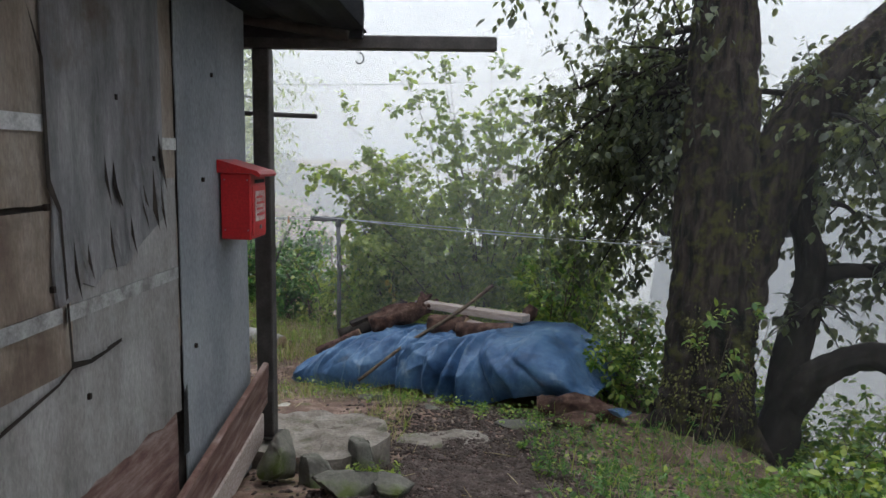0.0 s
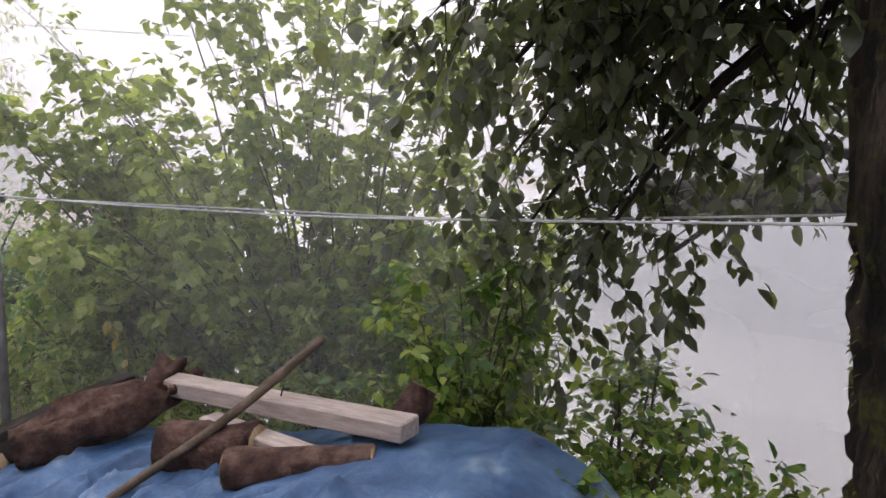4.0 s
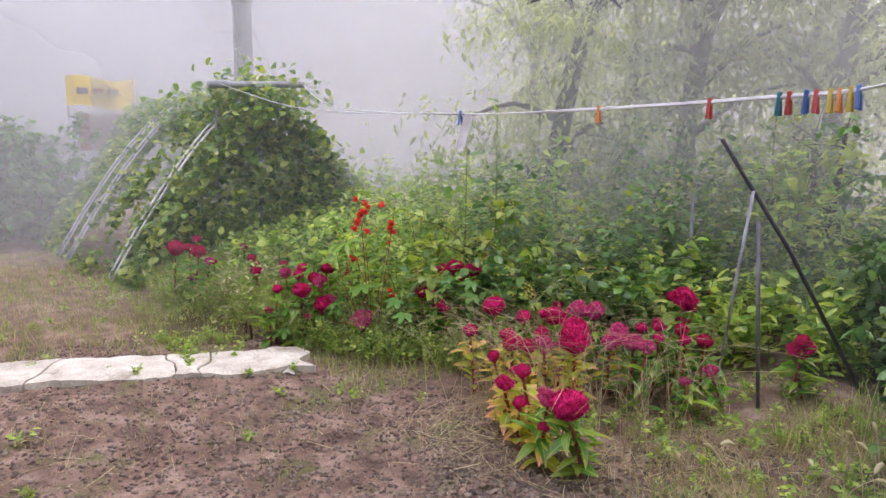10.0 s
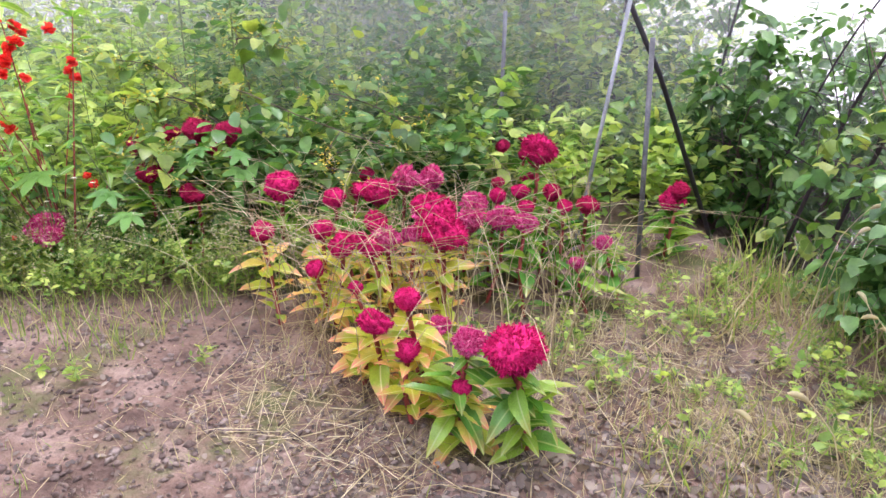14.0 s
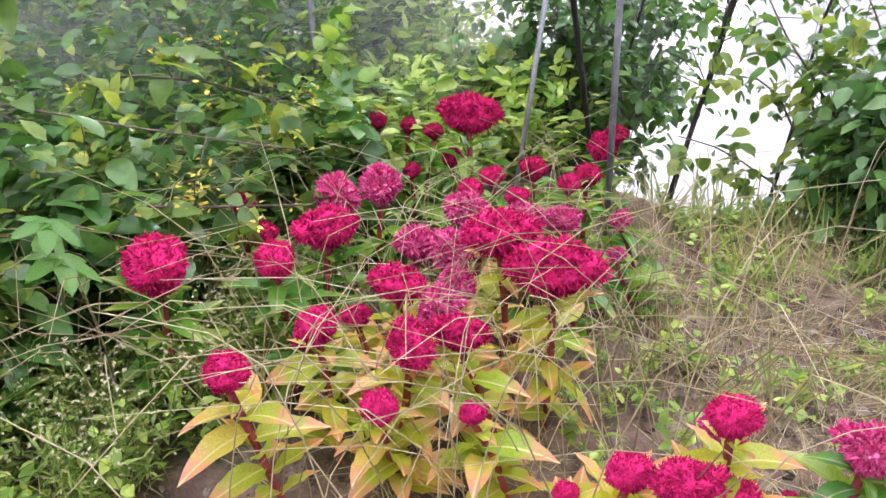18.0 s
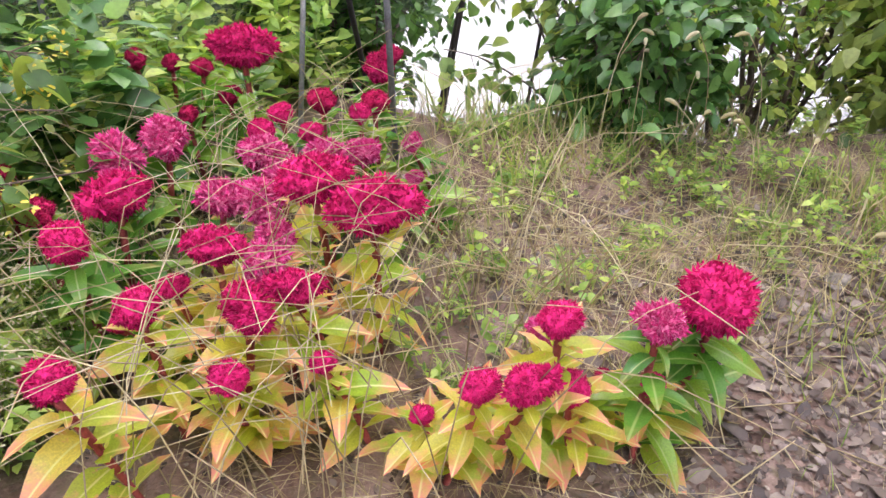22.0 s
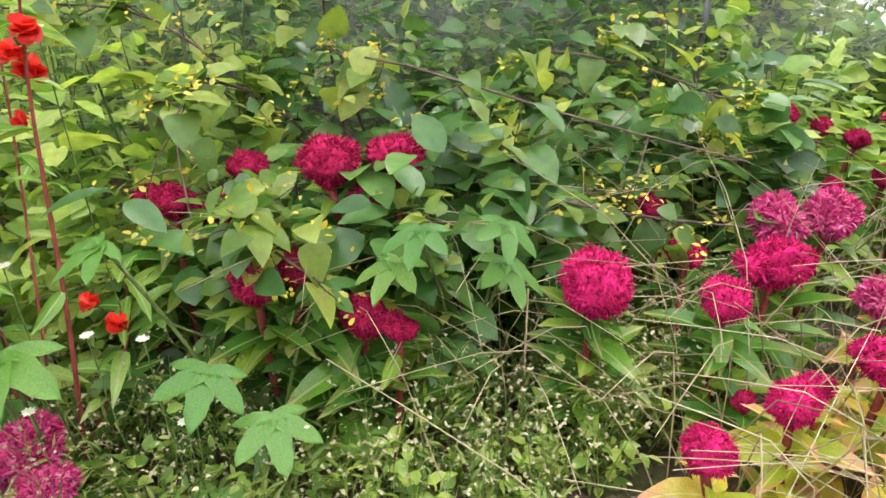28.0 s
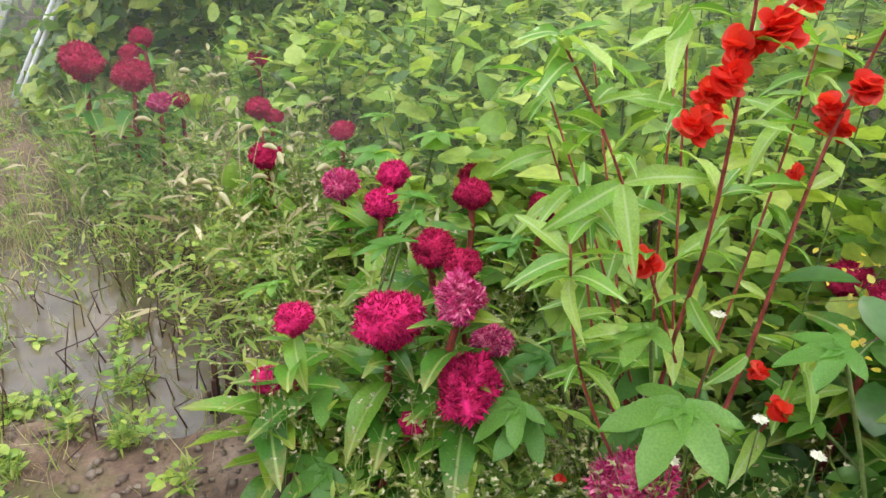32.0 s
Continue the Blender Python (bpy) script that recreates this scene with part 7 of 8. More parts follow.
def white_flower(x, y, z):
    """A small white flower on a wiry stem."""
    g = land1(x, y)
    ob = thing("white_flower", "small white flower on a wiry green stem", "flower", "small white flowers", at=(x, y, g))
    tube("stem", smooth_line([(0.02, 0.03, 0), (0.01, 0.0, 0.55 * (z - g)), (0, 0, z - g)], 7), 0.0016, STEM_GREEN, ob, 5)
    n = 9
    ang = np.linspace(0, 2 * np.pi, n, endpoint=False)
    v, f = many(OVATE, np.zeros((n, 3)), np.stack([np.cos(ang), np.sin(ang), np.full(n, 0.5)], 1), np.full(n, 0.015))
    bloom = under(new("petals", mesh_of("petals", v, f, WPETAL)), ob)
    bloom.location = (0, 0, z - g)


for x, y, z in ((-6.36, 11.60, 0.67), (-6.37, 11.84, 1.05), (-6.24, 11.62, 0.52), (-6.15, 11.66, 0.50), (-5.95, 11.7, 0.3), (-6.05, 11.6, 0.36), (-6.3, 11.5, 0.42)):
    white_flower(x, y, z)


# ---- plants with hand-shaped leaves ----
def lobed_leaf_mesh(seed):
    """A hand-shaped leaf with five pointed, finely toothed lobes."""
    vs, fs, n = [], [], 0
    for i in range(5):
        a = radians(-100 + 50 * i)
        size = (0.62, 0.9, 1.0, 0.9, 0.62)[i]
        rows = 7
        for j in range(rows + 1):
            s = j / rows
            w = 0.40 * size * (0.35 + 0.65 * math.sin(math.pi * min(1, 0.15 + 0.85 * s))) * (1 if j < rows else 0.05) * (1.06 if j % 2 else 0.94)
            z = 0.05 * s - 0.22 * s * s
            for u in (-1, 0, 1):
                x_, y_ = u * w / 2, s * size
                vs.append((x_ * math.cos(a) + y_ * math.sin(a), -x_ * math.sin(a) + y_ * math.cos(a), z + 0.05 * abs(u) + 0.02 * noise.noise(Vector((x_ * 4, y_ * 4, seed))) + 0.003 * i))
        for j in range(rows):
            for k in range(2):
                q = n + j * 3 + k
                fs.append((q, q + 1, q + 4, q + 3))
        n += (rows + 1) * 3
    return mesh_of("leaf", vs, fs, L_HIB, True)


LOBED_LEAVES = [lobed_leaf_mesh(k) for k in range(3)]


def lobed_plant(x, y, leaves):
    g = land1(x, y)
    ob = thing("lobed_weed", "young plant with large bright green hand-shaped leaves", "plant", "plants with hand-shaped leaves", at=(x, y, g))
    for lx, ly, lz, size, tilt in leaves:
        p = Vector((lx - x, ly - y, lz - g + 0.03))
        tube("stalk", smooth_line([(0, 0, 0), p * 0.5 + Vector((0, 0, 0.06)), p], 7), 0.004, STEM_GREEN, ob, 5)
        d = Vector((p.x + rng.normal(0, 0.1), p.y - 0.15, 0)).normalized() + Vector((0, 0, tilt))
        lf = under(new("leaf", LOBED_LEAVES[int(rng.integers(0, 3))]), ob)
        lf.matrix_basis = aim(p, d, size * 1.0, rng.normal(0, 0.2))


lobed_plant(-5.95, 12.0, [(-6.12, 11.82, 0.26, 0.11, -0.2), (-5.95, 11.76, 0.20, 0.10, -0.5), (-5.94, 12.05, 0.42, 0.09, -0.2), (-6.28, 11.87, 0.36, 0.09, -0.2)])
lobed_plant(-5.65, 12.3, [(-5.80, 12.16, 0.42, 0.10, -0.2), (-5.73, 12.33, 0.44, 0.09, 0.0), (-5.52, 12.33, 0.43, 0.09, 0.0), (-5.53, 12.20, 0.41, 0.085, -0.2), (-5.35, 12.42, 0.43, 0.08, 0.0)])
lobed_plant(-6.95, 11.1, [(-6.92, 11.04, 0.27, 0.14, -0.25), (-6.99, 11.24, 0.55, 0.11, -0.2), (-7.07, 10.98, 0.46, 0.10, -0.2), (-7.16, 11.38, 0.58, 0.10, -0.1), (-6.8, 11.0, 0.12, 0.13, -0.3)])
lobed_plant(-6.6, 11.6, [(-6.53, 11.66, 0.40, 0.15, -0.3), (-6.47, 11.58, 0.30, 0.12, -0.5), (-6.58, 11.38, 0.31, 0.12, -0.3), (-6.93, 11.55, 0.52, 0.10, -0.1), (-6.7, 11.5, 0.35, 0.10, -0.2), (-6.50, 11.45, 0.55, 0.08, 0)])
lobed_plant(-6.35, 12.25, [(-6.51, 12.22, 0.42, 0.11, -0.2), (-6.30, 12.10, 0.45, 0.10, -0.2), (-6.2, 12.4, 0.6, 0.11, -0.1), (-6.4, 12.0, 0.3, 0.11, -0.3)])
lobed_plant(-7.7, 11.6, [(-7.6, 11.45, 0.55, 0.11, -0.1), (-7.85, 11.4, 0.50, 0.11, -0.2), (-7.5, 11.6, 0.62, 0.10, 0), (-7.95, 11.6, 0.55, 0.10, 0)])
lobed_plant(-6.4, 11.6, [(-6.29, 11.48, 0.53, 0.16, -0.35), (-6.59, 11.36, 0.34, 0.12, -0.35), (-6.39, 11.48, 0.62, 0.12, -0.35)])
lobed_plant(-6.0, 11.8, [(-5.99, 11.62, 0.45, 0.12, -0.35), (-5.87, 11.62, 0.36, 0.12, -0.35), (-5.88, 11.9, 0.49, 0.1, -0.35), (-6.15, 11.62, 0.7, 0.1, -0.35), (-6.03, 11.62, 0.12, 0.1, -0.35)])
lobed_plant(-5.6, 12.15, [(-5.7, 11.9, 0.57, 0.11, -0.35), (-5.65, 11.9, 0.65, 0.1, -0.35), (-5.49, 12, 0.54, 0.12, -0.35), (-5.49, 12, 0.63, 0.1, -0.35)])
lobed_plant(-7.1, 11.5, [(-7.1, 11.36, 0.36, 0.12, -0.35), (-7.1, 11.36, 0.56, 0.1, -0.35)])


# ---- weeds, grass and litter ----
def weed_front(x):
    """Where the weeds begin, going north."""
    return np.interp(x, [-16, -11.9, -9.5, -7.9, -6.8, -5.6, -5.0, -4.2, -3.6, -3.0], [10.9, 11.0, 11.1, 11.3, 11.75, 12.3, 12.95, 13.6, 13.9, 14.2])


def thicket():
    n = 3400
    x = rng.uniform(-12.5, -3.6, n)
    back = rng.beta(1.0, 1.5, n) * 5.0
    y = weed_front(x) + back
    ok = beyond(x, y) < 1.5
    x, y, back = x[ok], y[ok], back[ok]
    h = np.interp(back, [0, 0.5, 1.3, 3.0, 5.0], [0.42, 0.85, 1.25, 1.5, 1.7]) * rng.uniform(0.55, 1.12, len(x)) * np.interp(x, [-12, -8.5, -7, -5, -3.6], [1.0, 1.0, 1.22, 1.18, 1.0])
    z = land(x, y)
    h = h * (0.86 + 0.55 * np.array([noise.noise(Vector((a * 1.1, b * 1.1, 4.0))) for a, b in zip(x, y)]))
    runs_a, runs_b, runs_c, band_a, band_b = [], [], [], [], []
    for i in range(len(x)):
        lean = rng.normal(0, 0.12, 2)
        p = [(x[i], y[i], z[i]), (x[i] + lean[0] * 0.4, y[i] + lean[1] * 0.4, z[i] + h[i] * 0.55), (x[i] + lean[0], y[i] + lean[1], z[i] + h[i])]
        run = (p, [0.006, 0.004, 0.002])
        # Stems in this band of x get their own, darker leaf greens.
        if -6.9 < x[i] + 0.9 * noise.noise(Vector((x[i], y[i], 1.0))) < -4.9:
            (band_a if i % 2 else band_b).append(run)
        else:
            (runs_a if i % 3 == 0 else runs_b if i % 3 == 1 else runs_c).append(run)
    tall = [([(-6.43, 12.95, 0), (-6.43, 12.97, 1.2), (-6.43, 12.98, 2.2)], [0.010, 0.007, 0.003]), ([(-6.7, 12.8, 0), (-6.75, 12.85, 1.0), (-6.8, 12.9, 1.85)], [0.01, 0.007, 0.003])]
    line_mesh("weed_stems", [r for r in runs_a + runs_b + runs_c if rng.random() < 0.2] + tall, STEM_GREEN, None, 4)
    tagged(bpy.data.objects["weed_stems"], "thin green weed stems behind the flower bed", "weeds", kind="stuff")
    heap("weed_thicket", [leaves_on(runs_a, 15, 0.085, OVATE, -0.15, 0.1), leaves_on(runs_b + tall, 20, 0.105, LANCE, 0.10, 0.1), leaves_on(runs_c, 12, 0.105, CORDATE, -0.25, 0.15), leaves_on(band_a, 11, 0.115, OVAL, -0.3, 0.1), leaves_on(band_b, 18, 0.07, OVATE, -0.2, 0.1)], [L_WEED, L_BRIGHT, L_BRIGHT, L_DEEP, L_WEED],
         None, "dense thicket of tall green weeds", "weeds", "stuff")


thicket()


def dark_edge():
    """Broad dark leaves right behind the flowers."""
    runs = []
    for _ in range(230):
        x = rng.uniform(-6.2, -4.7)
        y = weed_front(x) - 0.1 + rng.uniform(-0.15, 0.5)
        z = land1(x, y)
        h = rng.uniform(0.25, 0.8)
        runs.append(([(x, y, z), (x + rng.normal(0, 0.05), y, z + h * 0.6), (x + rng.normal(0, 0.1), y - 0.06, z + h)], [0.006, 0.004, 0.002]))
    heap("shade_leaves", [leaves_on(runs[::2], 11, 0.135, OVAL, -0.3, 0.1), leaves_on(runs[1::2], 18, 0.065, OVATE, -0.2, 0.1)], [L_DEEP, L_WEED], None, "broad dark green leaves at the back of the bed", "weeds", "stuff")


dark_edge()


def vine_weed():
    """The sprawling weed with felted leaves and small yellow flowers."""
    ob = thing("yellow_weed", "sprawling weed with felted leaves and small yellow flowers", "weed")
    arms = [[(-6.0, 12.9, 0.2), (-6.1, 12.7, 0.75), (-5.9, 12.45, 0.88), (-5.4, 12.4, 0.78), (-4.95, 12.5, 0.66)], [(-6.0, 12.9, 0.2), (-6.3, 12.5, 0.75), (-6.35, 12.2, 0.80), (-6.2, 11.95, 0.62)], [(-6.1, 12.9, 0.2), (-6.6, 12.6, 0.9), (-6.9, 12.3, 1.0)],
            [(-5.8, 12.95, 0.2), (-5.6, 12.75, 0.8), (-5.3, 12.7, 0.85), (-5.0, 12.75, 0.75)], [(-6.2, 13.0, 0.2), (-6.2, 12.8, 1.0), (-6.0, 12.6, 1.15), (-5.6, 12.6, 1.1)], [(-5.6, 12.9, 0.2), (-5.5, 12.5, 0.5), (-5.2, 12.35, 0.55), (-4.9, 12.45, 0.5)],
            [(-6.3, 12.7, 0.2), (-6.15, 12.2, 0.5), (-6.05, 11.95, 0.6), (-5.85, 11.85, 0.56)]]
    runs = [(smooth_line(a, 12), list(np.linspace(0.006, 0.0025, 12))) for a in arms]
    tw = twigs_on(runs, 14, 0.16, 0.3, 0.9, 0.25)
    tagged(line_mesh("vine_growth", runs + tw, TWIG, ob), kind="stuff")
    heap("foliage", [leaves_on(runs + tw[::2], 4.5, 0.098, HEART, -0.3, 0.2)], [L_WEED], ob, kind="stuff")
    tips = np.array([r[0][-1] for r in tw])
    pl = np.repeat(tips, 11, 0) + rng.normal(0, 0.022, (len(tips) * 11, 3))
    heap("yellow_bloom", [many(OVATE, pl, round_dirs(len(pl), -0.2, 1), rng.uniform(0.012, 0.024, len(pl)))], [YPETAL], ob, "tiny yellow florets", kind="stuff")


vine_weed()


def low_weeds():
    """Small leafy weeds along the front of the bed and on the soil."""
    spots = []
    for _ in range(430):
        t = rng.random() * 0.8
        x = rng.uniform(-7.0, -4.9) if t < 0.65 else rng.uniform(-4.3, -2.4)
        y = (weed_front(x) - rng.uniform(0.0, 0.75)) if t < 0.65 else rng.uniform(11.6, 13.2)
        spots.append((x, y, rng.uniform(0.08, 0.32 if t < 0.65 else 0.16)))
    for _ in range(170):
        a, b = rng.uniform(-9.5, -2.0), rng.uniform(6.5, 11.3)
        if noise.noise(Vector((a * 0.7, b * 0.7, 2))) > 0.05:
            spots.append((a, b, rng.uniform(0.03, 0.10)))
    for _ in range(210):
        a, b = rng.uniform(1.2, 2.9), rng.uniform(3.6, 7.2)
        if a > 1.2 + 0.35 * noise.noise(Vector((a, b, 1))):
            spots.append((a, b, rng.uniform(0.06, 0.28)))
    for _ in range(16):
        spots.append((rng.uniform(0.0, 0.5), rng.uniform(5.2, 6.0), rng.uniform(0.04, 0.12)))
    for _ in range(110):
        spots.append((rng.uniform(-3.0, 0.2), rng.uniform(11.0, 12.4), rng.uniform(0.06, 0.24)))
    for _ in range(60):
        spots.append((rng.uniform(-12.5, -8.5), rng.uniform(9.6, 11.1), rng.uniform(0.05, 0.2)))
    for _ in range(55):
        spots.append((rng.uniform(-7.9, -6.6), rng.uniform(10.15, 10.7), rng.uniform(0.02, 0.10)))
    for _ in range(230):
        x = rng.uniform(-9.7, -6.9)
        spots.append((x, weed_front(x) + rng.uniform(-0.2, 0.4), rng.uniform(0.12, 0.42)))
    for _ in range(120):
        spots.append((rng.uniform(-9.7, -8.6), rng.uniform(10.5, 11.3), rng.uniform(0.12, 0.36)))
    for _ in range(130):
        spots.append((rng.uniform(-8.6, -6.9), rng.uniform(11.0, 11.5), rng.uniform(0.15, 0.40)))
    for _ in range(50):
        spots.append((rng.uniform(-4.2, -2.3), rng.uniform(11.8, 13.6), rng.uniform(0.04, 0.14)))
    runs, tops, shaded = [], [], []
    for x, y, h in spots:
        z = land1(x, y)
        for _ in range(4):
            d = rng.normal(0, 0.35, 2) * h
            runs.append(([(x, y, z), (x + d[0] * 0.6, y + d[1] * 0.6, z + h * 0.6), (x + d[0], y + d[1], z + h * rng.uniform(0.7, 1.1))], [0.003, 0.002, 0.001]))
            tops.append(runs[-1][0][-1])
            # Weeds under the tree get darker leaf colours in place of its shade.
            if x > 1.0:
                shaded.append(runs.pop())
    heap("low_weeds", [leaves_on(runs[::3], 6, 0.040, OVATE, 0.0, 0.1, 0.008), leaves_on(runs[1::3], 10, 0.036, LANCE, 0.1, 0.1, 0.008), leaves_on(runs[2::3], 16, 0.045, NARROW, 0.3, 0.1, 0.006)], [L_BRIGHT, L_WEED, L_GRASS], None, "low leafy green weeds on the soil", "weeds", "stuff")
    heap("path_weeds", [leaves_on(shaded[::3], 6, 0.040, OVATE, 0.0, 0.1, 0.008), leaves_on(shaded[1::3], 10, 0.036, LANCE, 0.1, 0.1, 0.008), leaves_on(shaded[2::3], 14, 0.045, NARROW, 0.3, 0.1, 0.006)], [L_WEED, L_DEEP, L_DEEP], None, "low weeds beside the path, tree shade put into their darker greens", "weeds", "stuff")
    front = [p for p, (x, y, h) in zip(tops[::4], spots) if x < -4.9 and y > 11.0]
    sprays, buds = [], []
    for p in front[::2]:
        base = np.array(p) - np.array([0, 0, 0.12])
        for _ in range(3):
            top = base + np.array([rng.normal(0, 0.05), rng.normal(0, 0.05), rng.uniform(0.16, 0.30)])
            sprays.append(([tuple(base), tuple((base + top) / 2 + rng.normal(0, 0.01, 3)), tuple(top)], [0.0014, 0.0011, 0.0007]))
            for _ in range(4):
                fork = base + (top - base) * rng.uniform(0.55, 0.95)
                tip = fork + np.array([rng.normal(0, 0.03), rng.normal(0, 0.03), rng.uniform(0.01, 0.05)])
                sprays.append(([tuple(fork), tuple(tip)], [0.0008, 0.0005]))
                buds.append(tip)
    tagged(line_mesh("weed_sprays", sprays, L_GRASS, None, 3), "fine wiry flower sprays above the low weeds", "weeds", kind="stuff")
    buds = np.repeat(np.array(buds), 3, 0)
    heap("spray_buds", [many(OVATE, buds, round_dirs(len(buds), -0.2, 1), rng.uniform(0.006, 0.011, len(buds)))], [SEED], None, "tiny pale buds on the wiry sprays", "weeds", "stuff")
    front = np.repeat(np.array(front), 9, 0)
    front = front + rng.normal(0, 0.05, front.shape) + np.array([0, 0, 0.04])
    heap("tiny_flowers", [many(OVATE, front, round_dirs(len(front), 0, 1), rng.uniform(0.007, 0.013, len(front)))], [SEED], None, "tiny pale flower heads above the low weeds", "weeds", "stuff")


low_weeds()


def grass():
    px, py, hh, dry = [], [], [], []

    def sow(n, x0, x1, y0, y1, low, high, dryness, cut=-1.0, freq=0.8):
        x, y = rng.uniform(x0, x1, n), rng.uniform(y0, y1, n)
        for a, b in zip(x, y):
            if noise.noise(Vector((a * freq, b * freq, 7.0))) > cut and beyond(a, b) < 2.5 and not (-7.6 < a < -6.1 and b < 10.9 and abs((a + 6.33) - (b - 10.98) * 0.397) < 0.33):
                px.append(a), py.append(b), hh.append(rng.uniform(low, high)), dry.append(rng.random() < dryness)

    sow(4200, -4.0, -0.4, 11.4, 13.6, 0.03, 0.13, 0.78, -0.1)
    sow(1500, -4.9, -3.3, 11.2, 13.0, 0.03, 0.10, 0.85, -0.05)
    sow(3600, -2.5, 0.2, 10.3, 11.9, 0.05, 0.24, 0.55)
    sow(1500, -3.4, -2.2, 10.6, 12.0, 0.03, 0.15, 0.6)
    sow(5000, -13, -5.2, 6.0, 11.3, 0.02, 0.09, 0.6, -0.05)
    sow(4500, -5.2, -1.4, 8.0, 11.2, 0.02, 0.09, 0.75, 0.0)
    sow(15000, -14, -7.2, 7.5, 11.3, 0.03, 0.12, 0.45, -0.3)
    sow(6000, -7.0, -1.6, 7.6, 11.0, 0.015, 0.06, 0.65, -0.05, 2.2)
    sow(3000, -1.8, 0.3, 6.6, 9.2, 0.03, 0.16, 0.5, -0.1)
    sow(3500, -1.2, 3.0, 9.9, 11.6, 0.08, 0.35, 0.4)
    sow(1400, 1.3, 3.2, 2.5, 7.4, 0.04, 0.20, 0.25)
    sow(2200, -8.5, -5.3, 11.0, 11.9, 0.04, 0.15, 0.35)
    sow(2200, -10.2, -8.8, 10.5, 11.6, 0.08, 0.34, 0.45)
    sow(1300, -8.8, -7.1, 11.08, 11.7, 0.08, 0.30, 0.4)
    sow(420, -9.2, -7.2, 10.0, 11.0, 0.03, 0.12, 0.5)
    sow(900, -9.3, -8.1, 10.2, 11.05, 0.04, 0.18, 0.6)
    sow(700, -3.4, -2.0, 12.5, 13.6, 0.08, 0.28, 0.5)
    px_, py_, h_, d_ = np.array(px), np.array(py), np.array(hh), np.array(dry)
    pl = np.stack([px_, py_, land(px_, py_) - 0.005], 1)
    ax = np.stack([rng.normal(0, 0.45, len(px_)), rng.normal(0, 0.45, len(px_)), np.ones(len(px_))], 1)
    ax[d_] += rng.normal(0, 0.6, (int(d_.sum()), 3)) * np.array([1, 1, 0.2])
    side = np.stack([ax[:, 0], ax[:, 1], np.full(len(px_), 0.15)], 1) + rng.normal(0, 0.2, (len(px_), 3))
    heap("grass", [many(BLADE, pl[~d_], ax[~d_], h_[~d_] * 1.2, side[~d_]), many(BLADE, pl[d_], ax[d_], h_[d_] * 1.1, side[d_])], [L_GRASS, L_DRY], None, "patchy green and dry grass on the soil", "grass", "stuff")


grass()


def straw():
    """Flattened dry straw and seedlings over the soil beside the flowers."""
    n = 14000
    x, y = rng.uniform(-4.9, -1.6, n), rng.uniform(10.9, 13.5, n)
    wide = rng.random(n) < 0.3
    x[wide], y[wide] = rng.uniform(-9.5, 0.2, wide.sum()), rng.uniform(7.5, 11.8, wide.sum())
    keep = np.array([noise.noise(Vector((a * 1.1, b * 1.1, 3.0))) > -0.25 for a, b in zip(x, y)]) & (beyond(x, y) < 1.0) & (((x + 3.15) / 0.8) ** 2 + ((y - 11.0) / 0.6) ** 2 > 1)
    x, y = x[keep], y[keep]
    n = len(x)
    pl = np.stack([x, y, land(x, y) + rng.uniform(0.0, 0.03, n)], 1)
    ax = np.stack([rng.normal(0, 1, n), rng.normal(0, 1, n), rng.uniform(0.0, 0.45, n)], 1)
    heap("straw", [many(STALK, pl, ax, rng.uniform(0.05, 0.24, n))], [L_DRY], None, "flattened dry straw on the soil", "straw", "stuff")


straw()


def long_stalks():
    """Pale grass stalks that arch through the flower clumps, and foxtail heads."""
    runs = []
    for _ in range(330):
        t = rng.random()
        if t < 0.7:
            x, y = rng.uniform(-5.1, -3.7), rng.uniform(11.3, 12.9)
        else:
            x, y = rng.uniform(-6.4, -5.2), rng.uniform(12.0, 12.6)
        z = land1(x, y)
        a = rng.uniform(0, 6.28)
        L = rng.uniform(0.35, 0.75)
        d = np.array([math.cos(a), math.sin(a)]) * L
        h = rng.uniform(0.45, 0.72)
        runs.append((smooth_line([(x, y, z), (x + d[0] * 0.3, y + d[1] * 0.3, z + h * 0.75), (x + d[0], y + d[1], z + h * rng.uniform(0.7, 1.05))], 7), list(np.linspace(0.0022, 0.0009, 7))))
    ob = line_mesh("grass_stalks", runs, L_DRY, None, 3)
    tagged(ob, "long pale grass stalks arching over the flowers", "grass", kind="stuff")
    stems, heads = [], []
    for _ in range(150):
        t = rng.random()
        if t < 0.7:
            x, y = rng.uniform(-3.0, 0.3), rng.uniform(11.2, 12.9)
        else:
            x, y = rng.uniform(-9.3, -7.6), rng.uniform(10.9, 11.6)
        z = land1(x, y)
        h = rng.uniform(0.3, 0.62)
        a = rng.uniform(0, 6.28)
        top = np.array([x + 0.13 * math.cos(a), y + 0.13 * math.sin(a), z + h])
        tip = top + np.array([0.055 * math.cos(a), 0.055 * math.sin(a), rng.uniform(-0.03, 0.02)])
        stems.append((smooth_line([(x, y, z), (x + 0.04 * math.cos(a), y + 0.04 * math.sin(a), z + h * 0.7), tuple(top)], 6), [0.002] * 6))
        heads.append((smooth_line([tuple(top), tuple((top + tip) / 2 + np.array([0, 0, 0.008])), tuple(tip)], 6), [0.003, 0.007, 0.009, 0.009, 0.007, 0.002]))
    tagged(line_mesh("foxtail_stems", stems, L_DRY, None, 3), "thin foxtail grass stems", "grass", kind="stuff")
    tagged(line_mesh("foxtail_heads", heads, SEED, None, 6), "pale bristly foxtail seed heads", "grass", kind="stuff")


long_stalks()


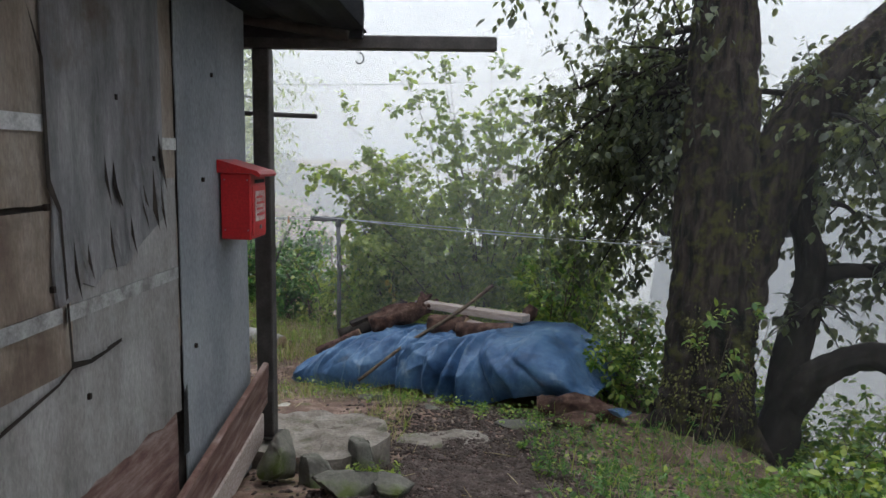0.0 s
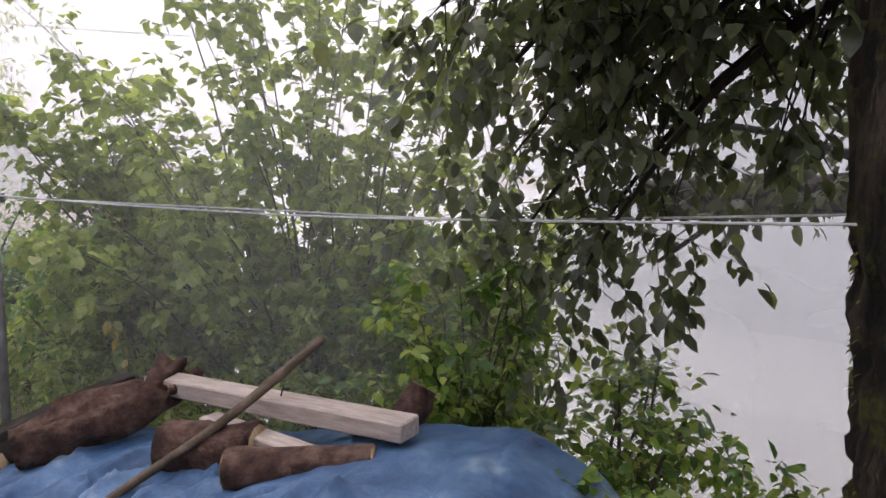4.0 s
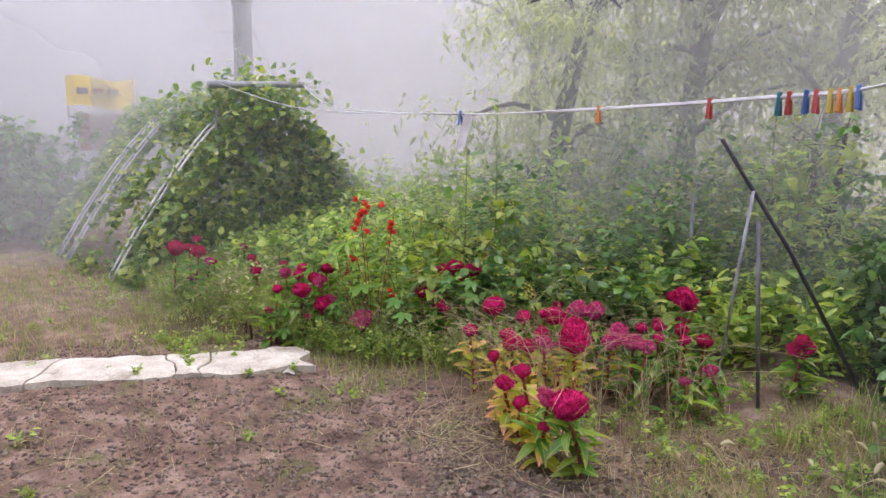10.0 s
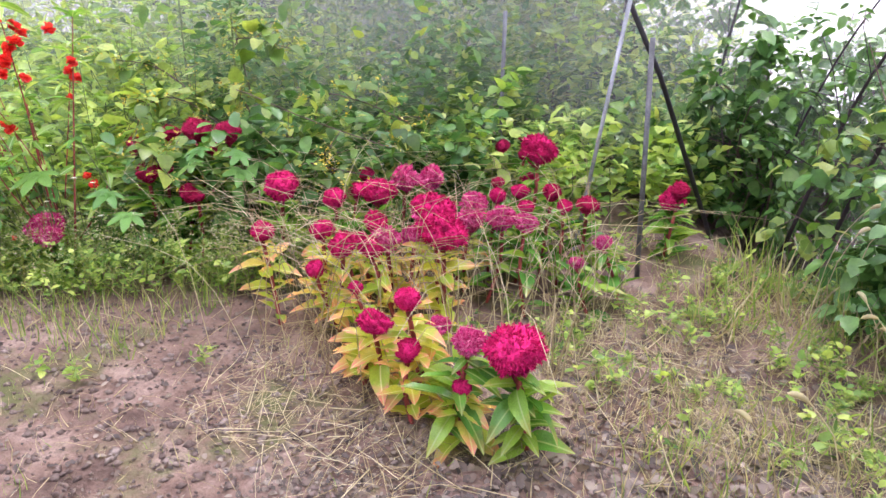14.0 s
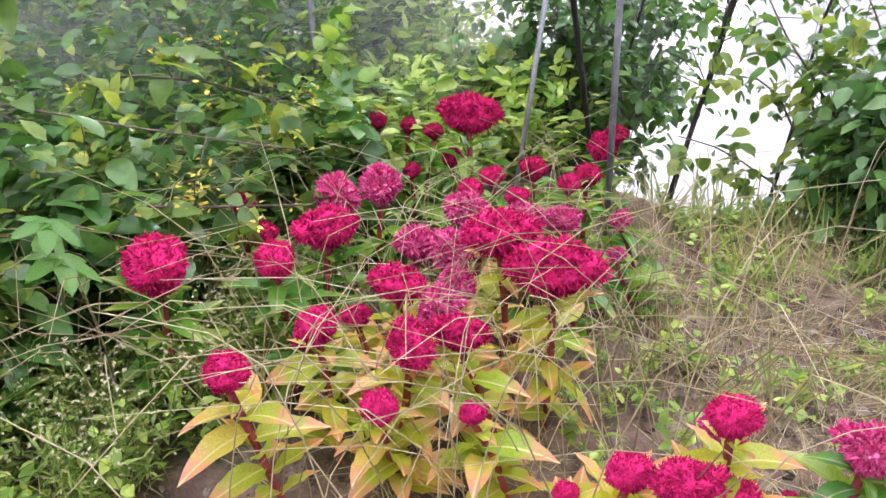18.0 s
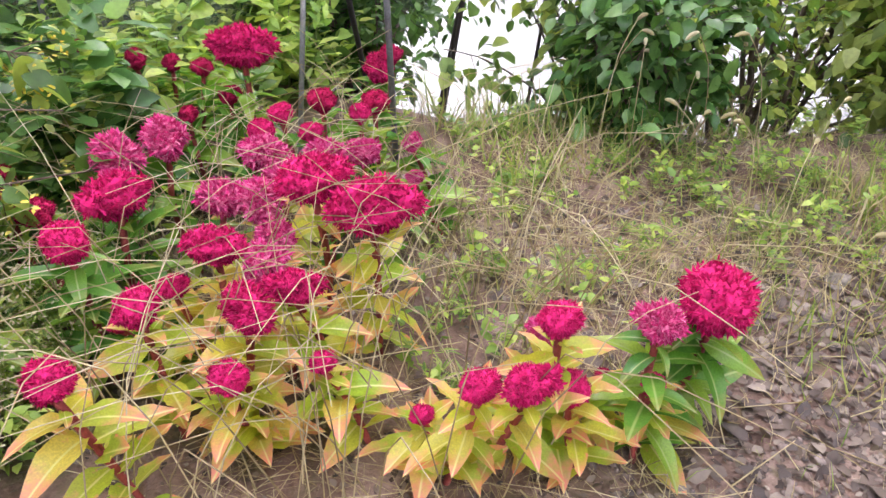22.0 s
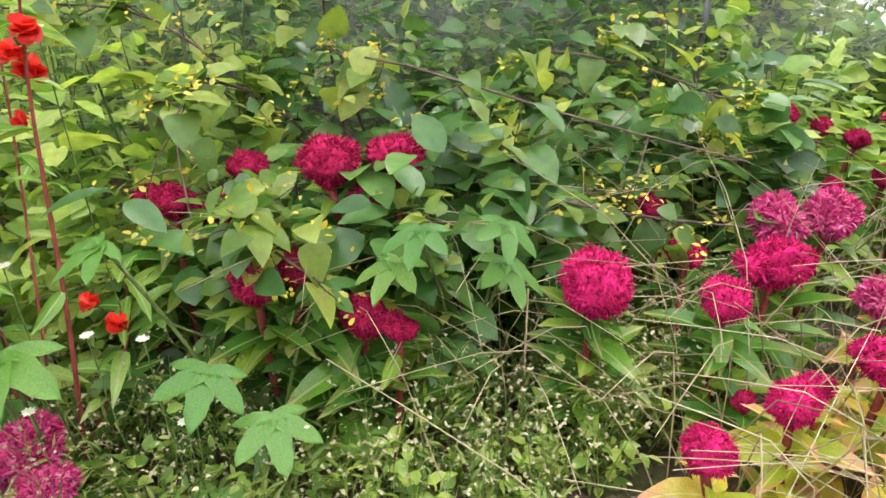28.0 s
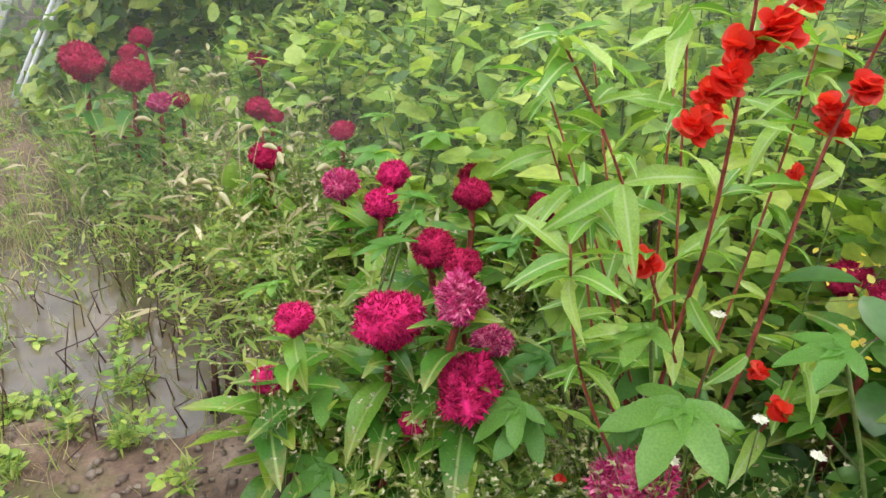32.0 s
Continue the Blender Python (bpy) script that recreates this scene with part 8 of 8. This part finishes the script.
def litter():
    n = 15000
    x, y = rng.uniform(-9.0, 2.6, n), rng.uniform(4.5, 13.2, n)
    near = rng.random(n) < 0.5
    x[near], y[near] = rng.uniform(-5.4, -2.2, near.sum()), rng.uniform(9.6, 12.6, near.sum())
    clump = rng.random(n) < 0.05
    x[clump], y[clump] = rng.normal(-4.15, 0.16, clump.sum()), rng.normal(10.88, 0.10, clump.sum())
    side = rng.random(n) < 0.22
    x[side], y[side] = rng.normal(-3.15, 0.5, side.sum()), rng.normal(11.05, 0.42, side.sum())
    keep = beyond(x, y) < 0.5
    x, y = x[keep], y[keep]
    pl = np.stack([x, y, land(x, y) + 0.006], 1)
    ax = np.stack([rng.normal(0, 1, len(x)), rng.normal(0, 1, len(x)), rng.normal(0.05, 0.2, len(x))], 1)
    heap("fallen_leaves", [many(OVATE, pl, ax, rng.uniform(0.015, 0.06, len(x)) * np.where(x < -3.9, 0.55, 1.0))], [L_FALLEN], None, "brown fallen leaves and bits of litter on the soil", "leaf litter", "stuff")
    pebble = np.array([(0.9, 0.1, 0.1), (-0.8, 0.2, -0.05), (0.1, 1.0, -0.1), (-0.1, -0.95, 0.05), (0.15, 0.1, 0.55), (0, 0, -0.5)], np.float32)
    sides = np.array([(0, 2, 4), (2, 1, 4), (1, 3, 4), (3, 0, 4), (2, 0, 5), (1, 2, 5), (3, 1, 5), (0, 3, 5)], np.int32)
    m = 30000
    gx_, gy_ = rng.normal(0.85, 0.48, m), np.clip(rng.normal(5.6, 1.1, m), 2.5, 7.7)
    far = rng.random(m) < 0.58
    gx_[far], gy_[far] = rng.uniform(-8.0, -1.2, far.sum()), rng.uniform(7.6, 11.5, far.sum())
    pl = np.stack([gx_, gy_, land(gx_, gy_) + 0.003], 1)
    ax = np.stack([rng.normal(0, 1, m), rng.normal(0, 1, m), rng.normal(0, 0.15, m)], 1)
    size = rng.uniform(0.006, 0.022, m)
    heap("gravel", [many((pebble, sides), pl[far], ax[far], (size * rng.choice([0.45, 0.6, 1.0, 1.3], m))[far])], [GRAVEL], None, "loose brown gravel and pebbles on the yard soil", "gravel", "stuff")
    heap("path_gravel", [many((pebble, sides), pl[~far], ax[~far], size[~far] * 1.5)], [CHIPS], None, "dark brown stone chips on the path", "gravel", "stuff")
    twigs = []
    for _ in range(420):
        a, b = (rng.uniform(-5.0, -2.6), rng.uniform(11.0, 13.0)) if rng.random() < 0.6 else (rng.uniform(-6, 2), rng.uniform(5, 11))
        g = rng.uniform(0, 6.28)
        L = rng.uniform(0.06, 0.24)
        z = land1(a, b) + 0.008
        twigs.append(([(a, b, z), (a + L * math.cos(g), b + L * math.sin(g), z + rng.uniform(0, 0.03))], [0.0025, 0.0015]))
    tagged(line_mesh("dry_twigs", twigs, L_DRY, None, 3), "dry twigs and straw lying on the soil", "twigs", kind="stuff")


litter()


def puddle_sticks():
    ob = thing("stubble_clump", "cluster of cut dark stems standing in the puddle", "plant stubs", at=(-7.33, 10.84, -0.03))
    for k in range(8):
        a, b = rng.normal(0, 0.05), rng.normal(0, 0.03)
        tube("stub", [(a, b, 0), (a + rng.normal(0, 0.02), b, rng.uniform(0.07, 0.17))], 0.0075, STUB, ob, 6)


puddle_sticks()


def puddle_growth():
    """Thin dead stalks and small sprouts that stand in the shallow water."""
    stalks, sprouts = [], []
    for k in range(120):
        a, b = rng.normal(-7.75, 0.42), rng.normal(10.65, 0.26)
        h = rng.uniform(0.04, 0.16)
        run = ([(a, b, -0.05), (a + rng.normal(0, 0.02), b + rng.normal(0, 0.02), h * 0.5), (a + rng.normal(0, 0.05), b + rng.normal(0, 0.05), h)], [0.003, 0.002, 0.0012])
        (stalks if k % 3 else sprouts).append(run)
    tagged(line_mesh("dead_stalks", stalks, STUB, None, 4), "thin dead brown stalks standing in the puddle", "stalks", kind="stuff")
    heap("puddle_sprouts", [leaves_on(sprouts, 9, 0.03, OVATE, 0.1, 0.2)], [L_BRIGHT], None, "small green sprouts standing in the puddle", "weeds", "stuff")


puddle_growth()


def bed_grass():
    """Leafy grass that stands round the far flowers of the bed, and the damp litter before the pile."""
    runs, dry = [], []
    for k in range(420):
        x = rng.uniform(-9.3, -6.9)
        y = np.interp(x, [-9.3, -8.0, -6.9], [10.65, 11.0, 11.25]) + rng.normal(0.12, 0.22)
        z = land1(x, y)
        h = rng.uniform(0.18, 0.46)
        lean = rng.normal(0, 0.08, 2)
        run = ([(x, y, z), (x + lean[0] * 0.4, y + lean[1] * 0.4, z + h * 0.6), (x + lean[0], y + lean[1], z + h)], [0.003, 0.002, 0.0012])
        (runs if k % 4 else dry).append(run)
    heap("bed_grass", [leaves_on(runs, 12, 0.075, NARROW, 0.1, 0.1), leaves_on(dry, 9, 0.09, NARROW, 0.1, 0.1)], [L_GRASS, L_DRY], None, "leafy grass round the far flowers of the bed", "grass", "stuff")
    n = 2600
    foot = [pile_at(a, b, 0) for a, b in zip(rng.uniform(0.3, 3.9, n), rng.normal(-0.32, 0.2, n))]
    x, y = np.array([p.x for p in foot]), np.array([p.y for p in foot])
    pl = np.stack([x, y, land(x, y) + 0.006], 1)
    heap("pile_litter", [many(OVATE, pl, rng.normal(0, 1, (n, 3)) * np.array([1, 1, 0.25]), rng.uniform(0.02, 0.07, n))], [L_FALLEN], None, "damp brown leaf litter before the wood pile", "leaf litter", "stuff")
    low = []
    for p in foot[::14]:
        z, h = land1(p.x, p.y), rng.uniform(0.03, 0.12)
        low.append(([(p.x, p.y, z), (p.x, p.y, z + h * 0.5), (p.x + rng.normal(0, 0.03), p.y, z + h)], [0.002, 0.0015, 0.001]))
    heap("pile_weeds", [leaves_on(low, 8, 0.04, OVATE, 0.0, 0.1)], [L_WEED], None, "small weeds among the litter before the wood pile", "weeds", "stuff")


bed_grass()
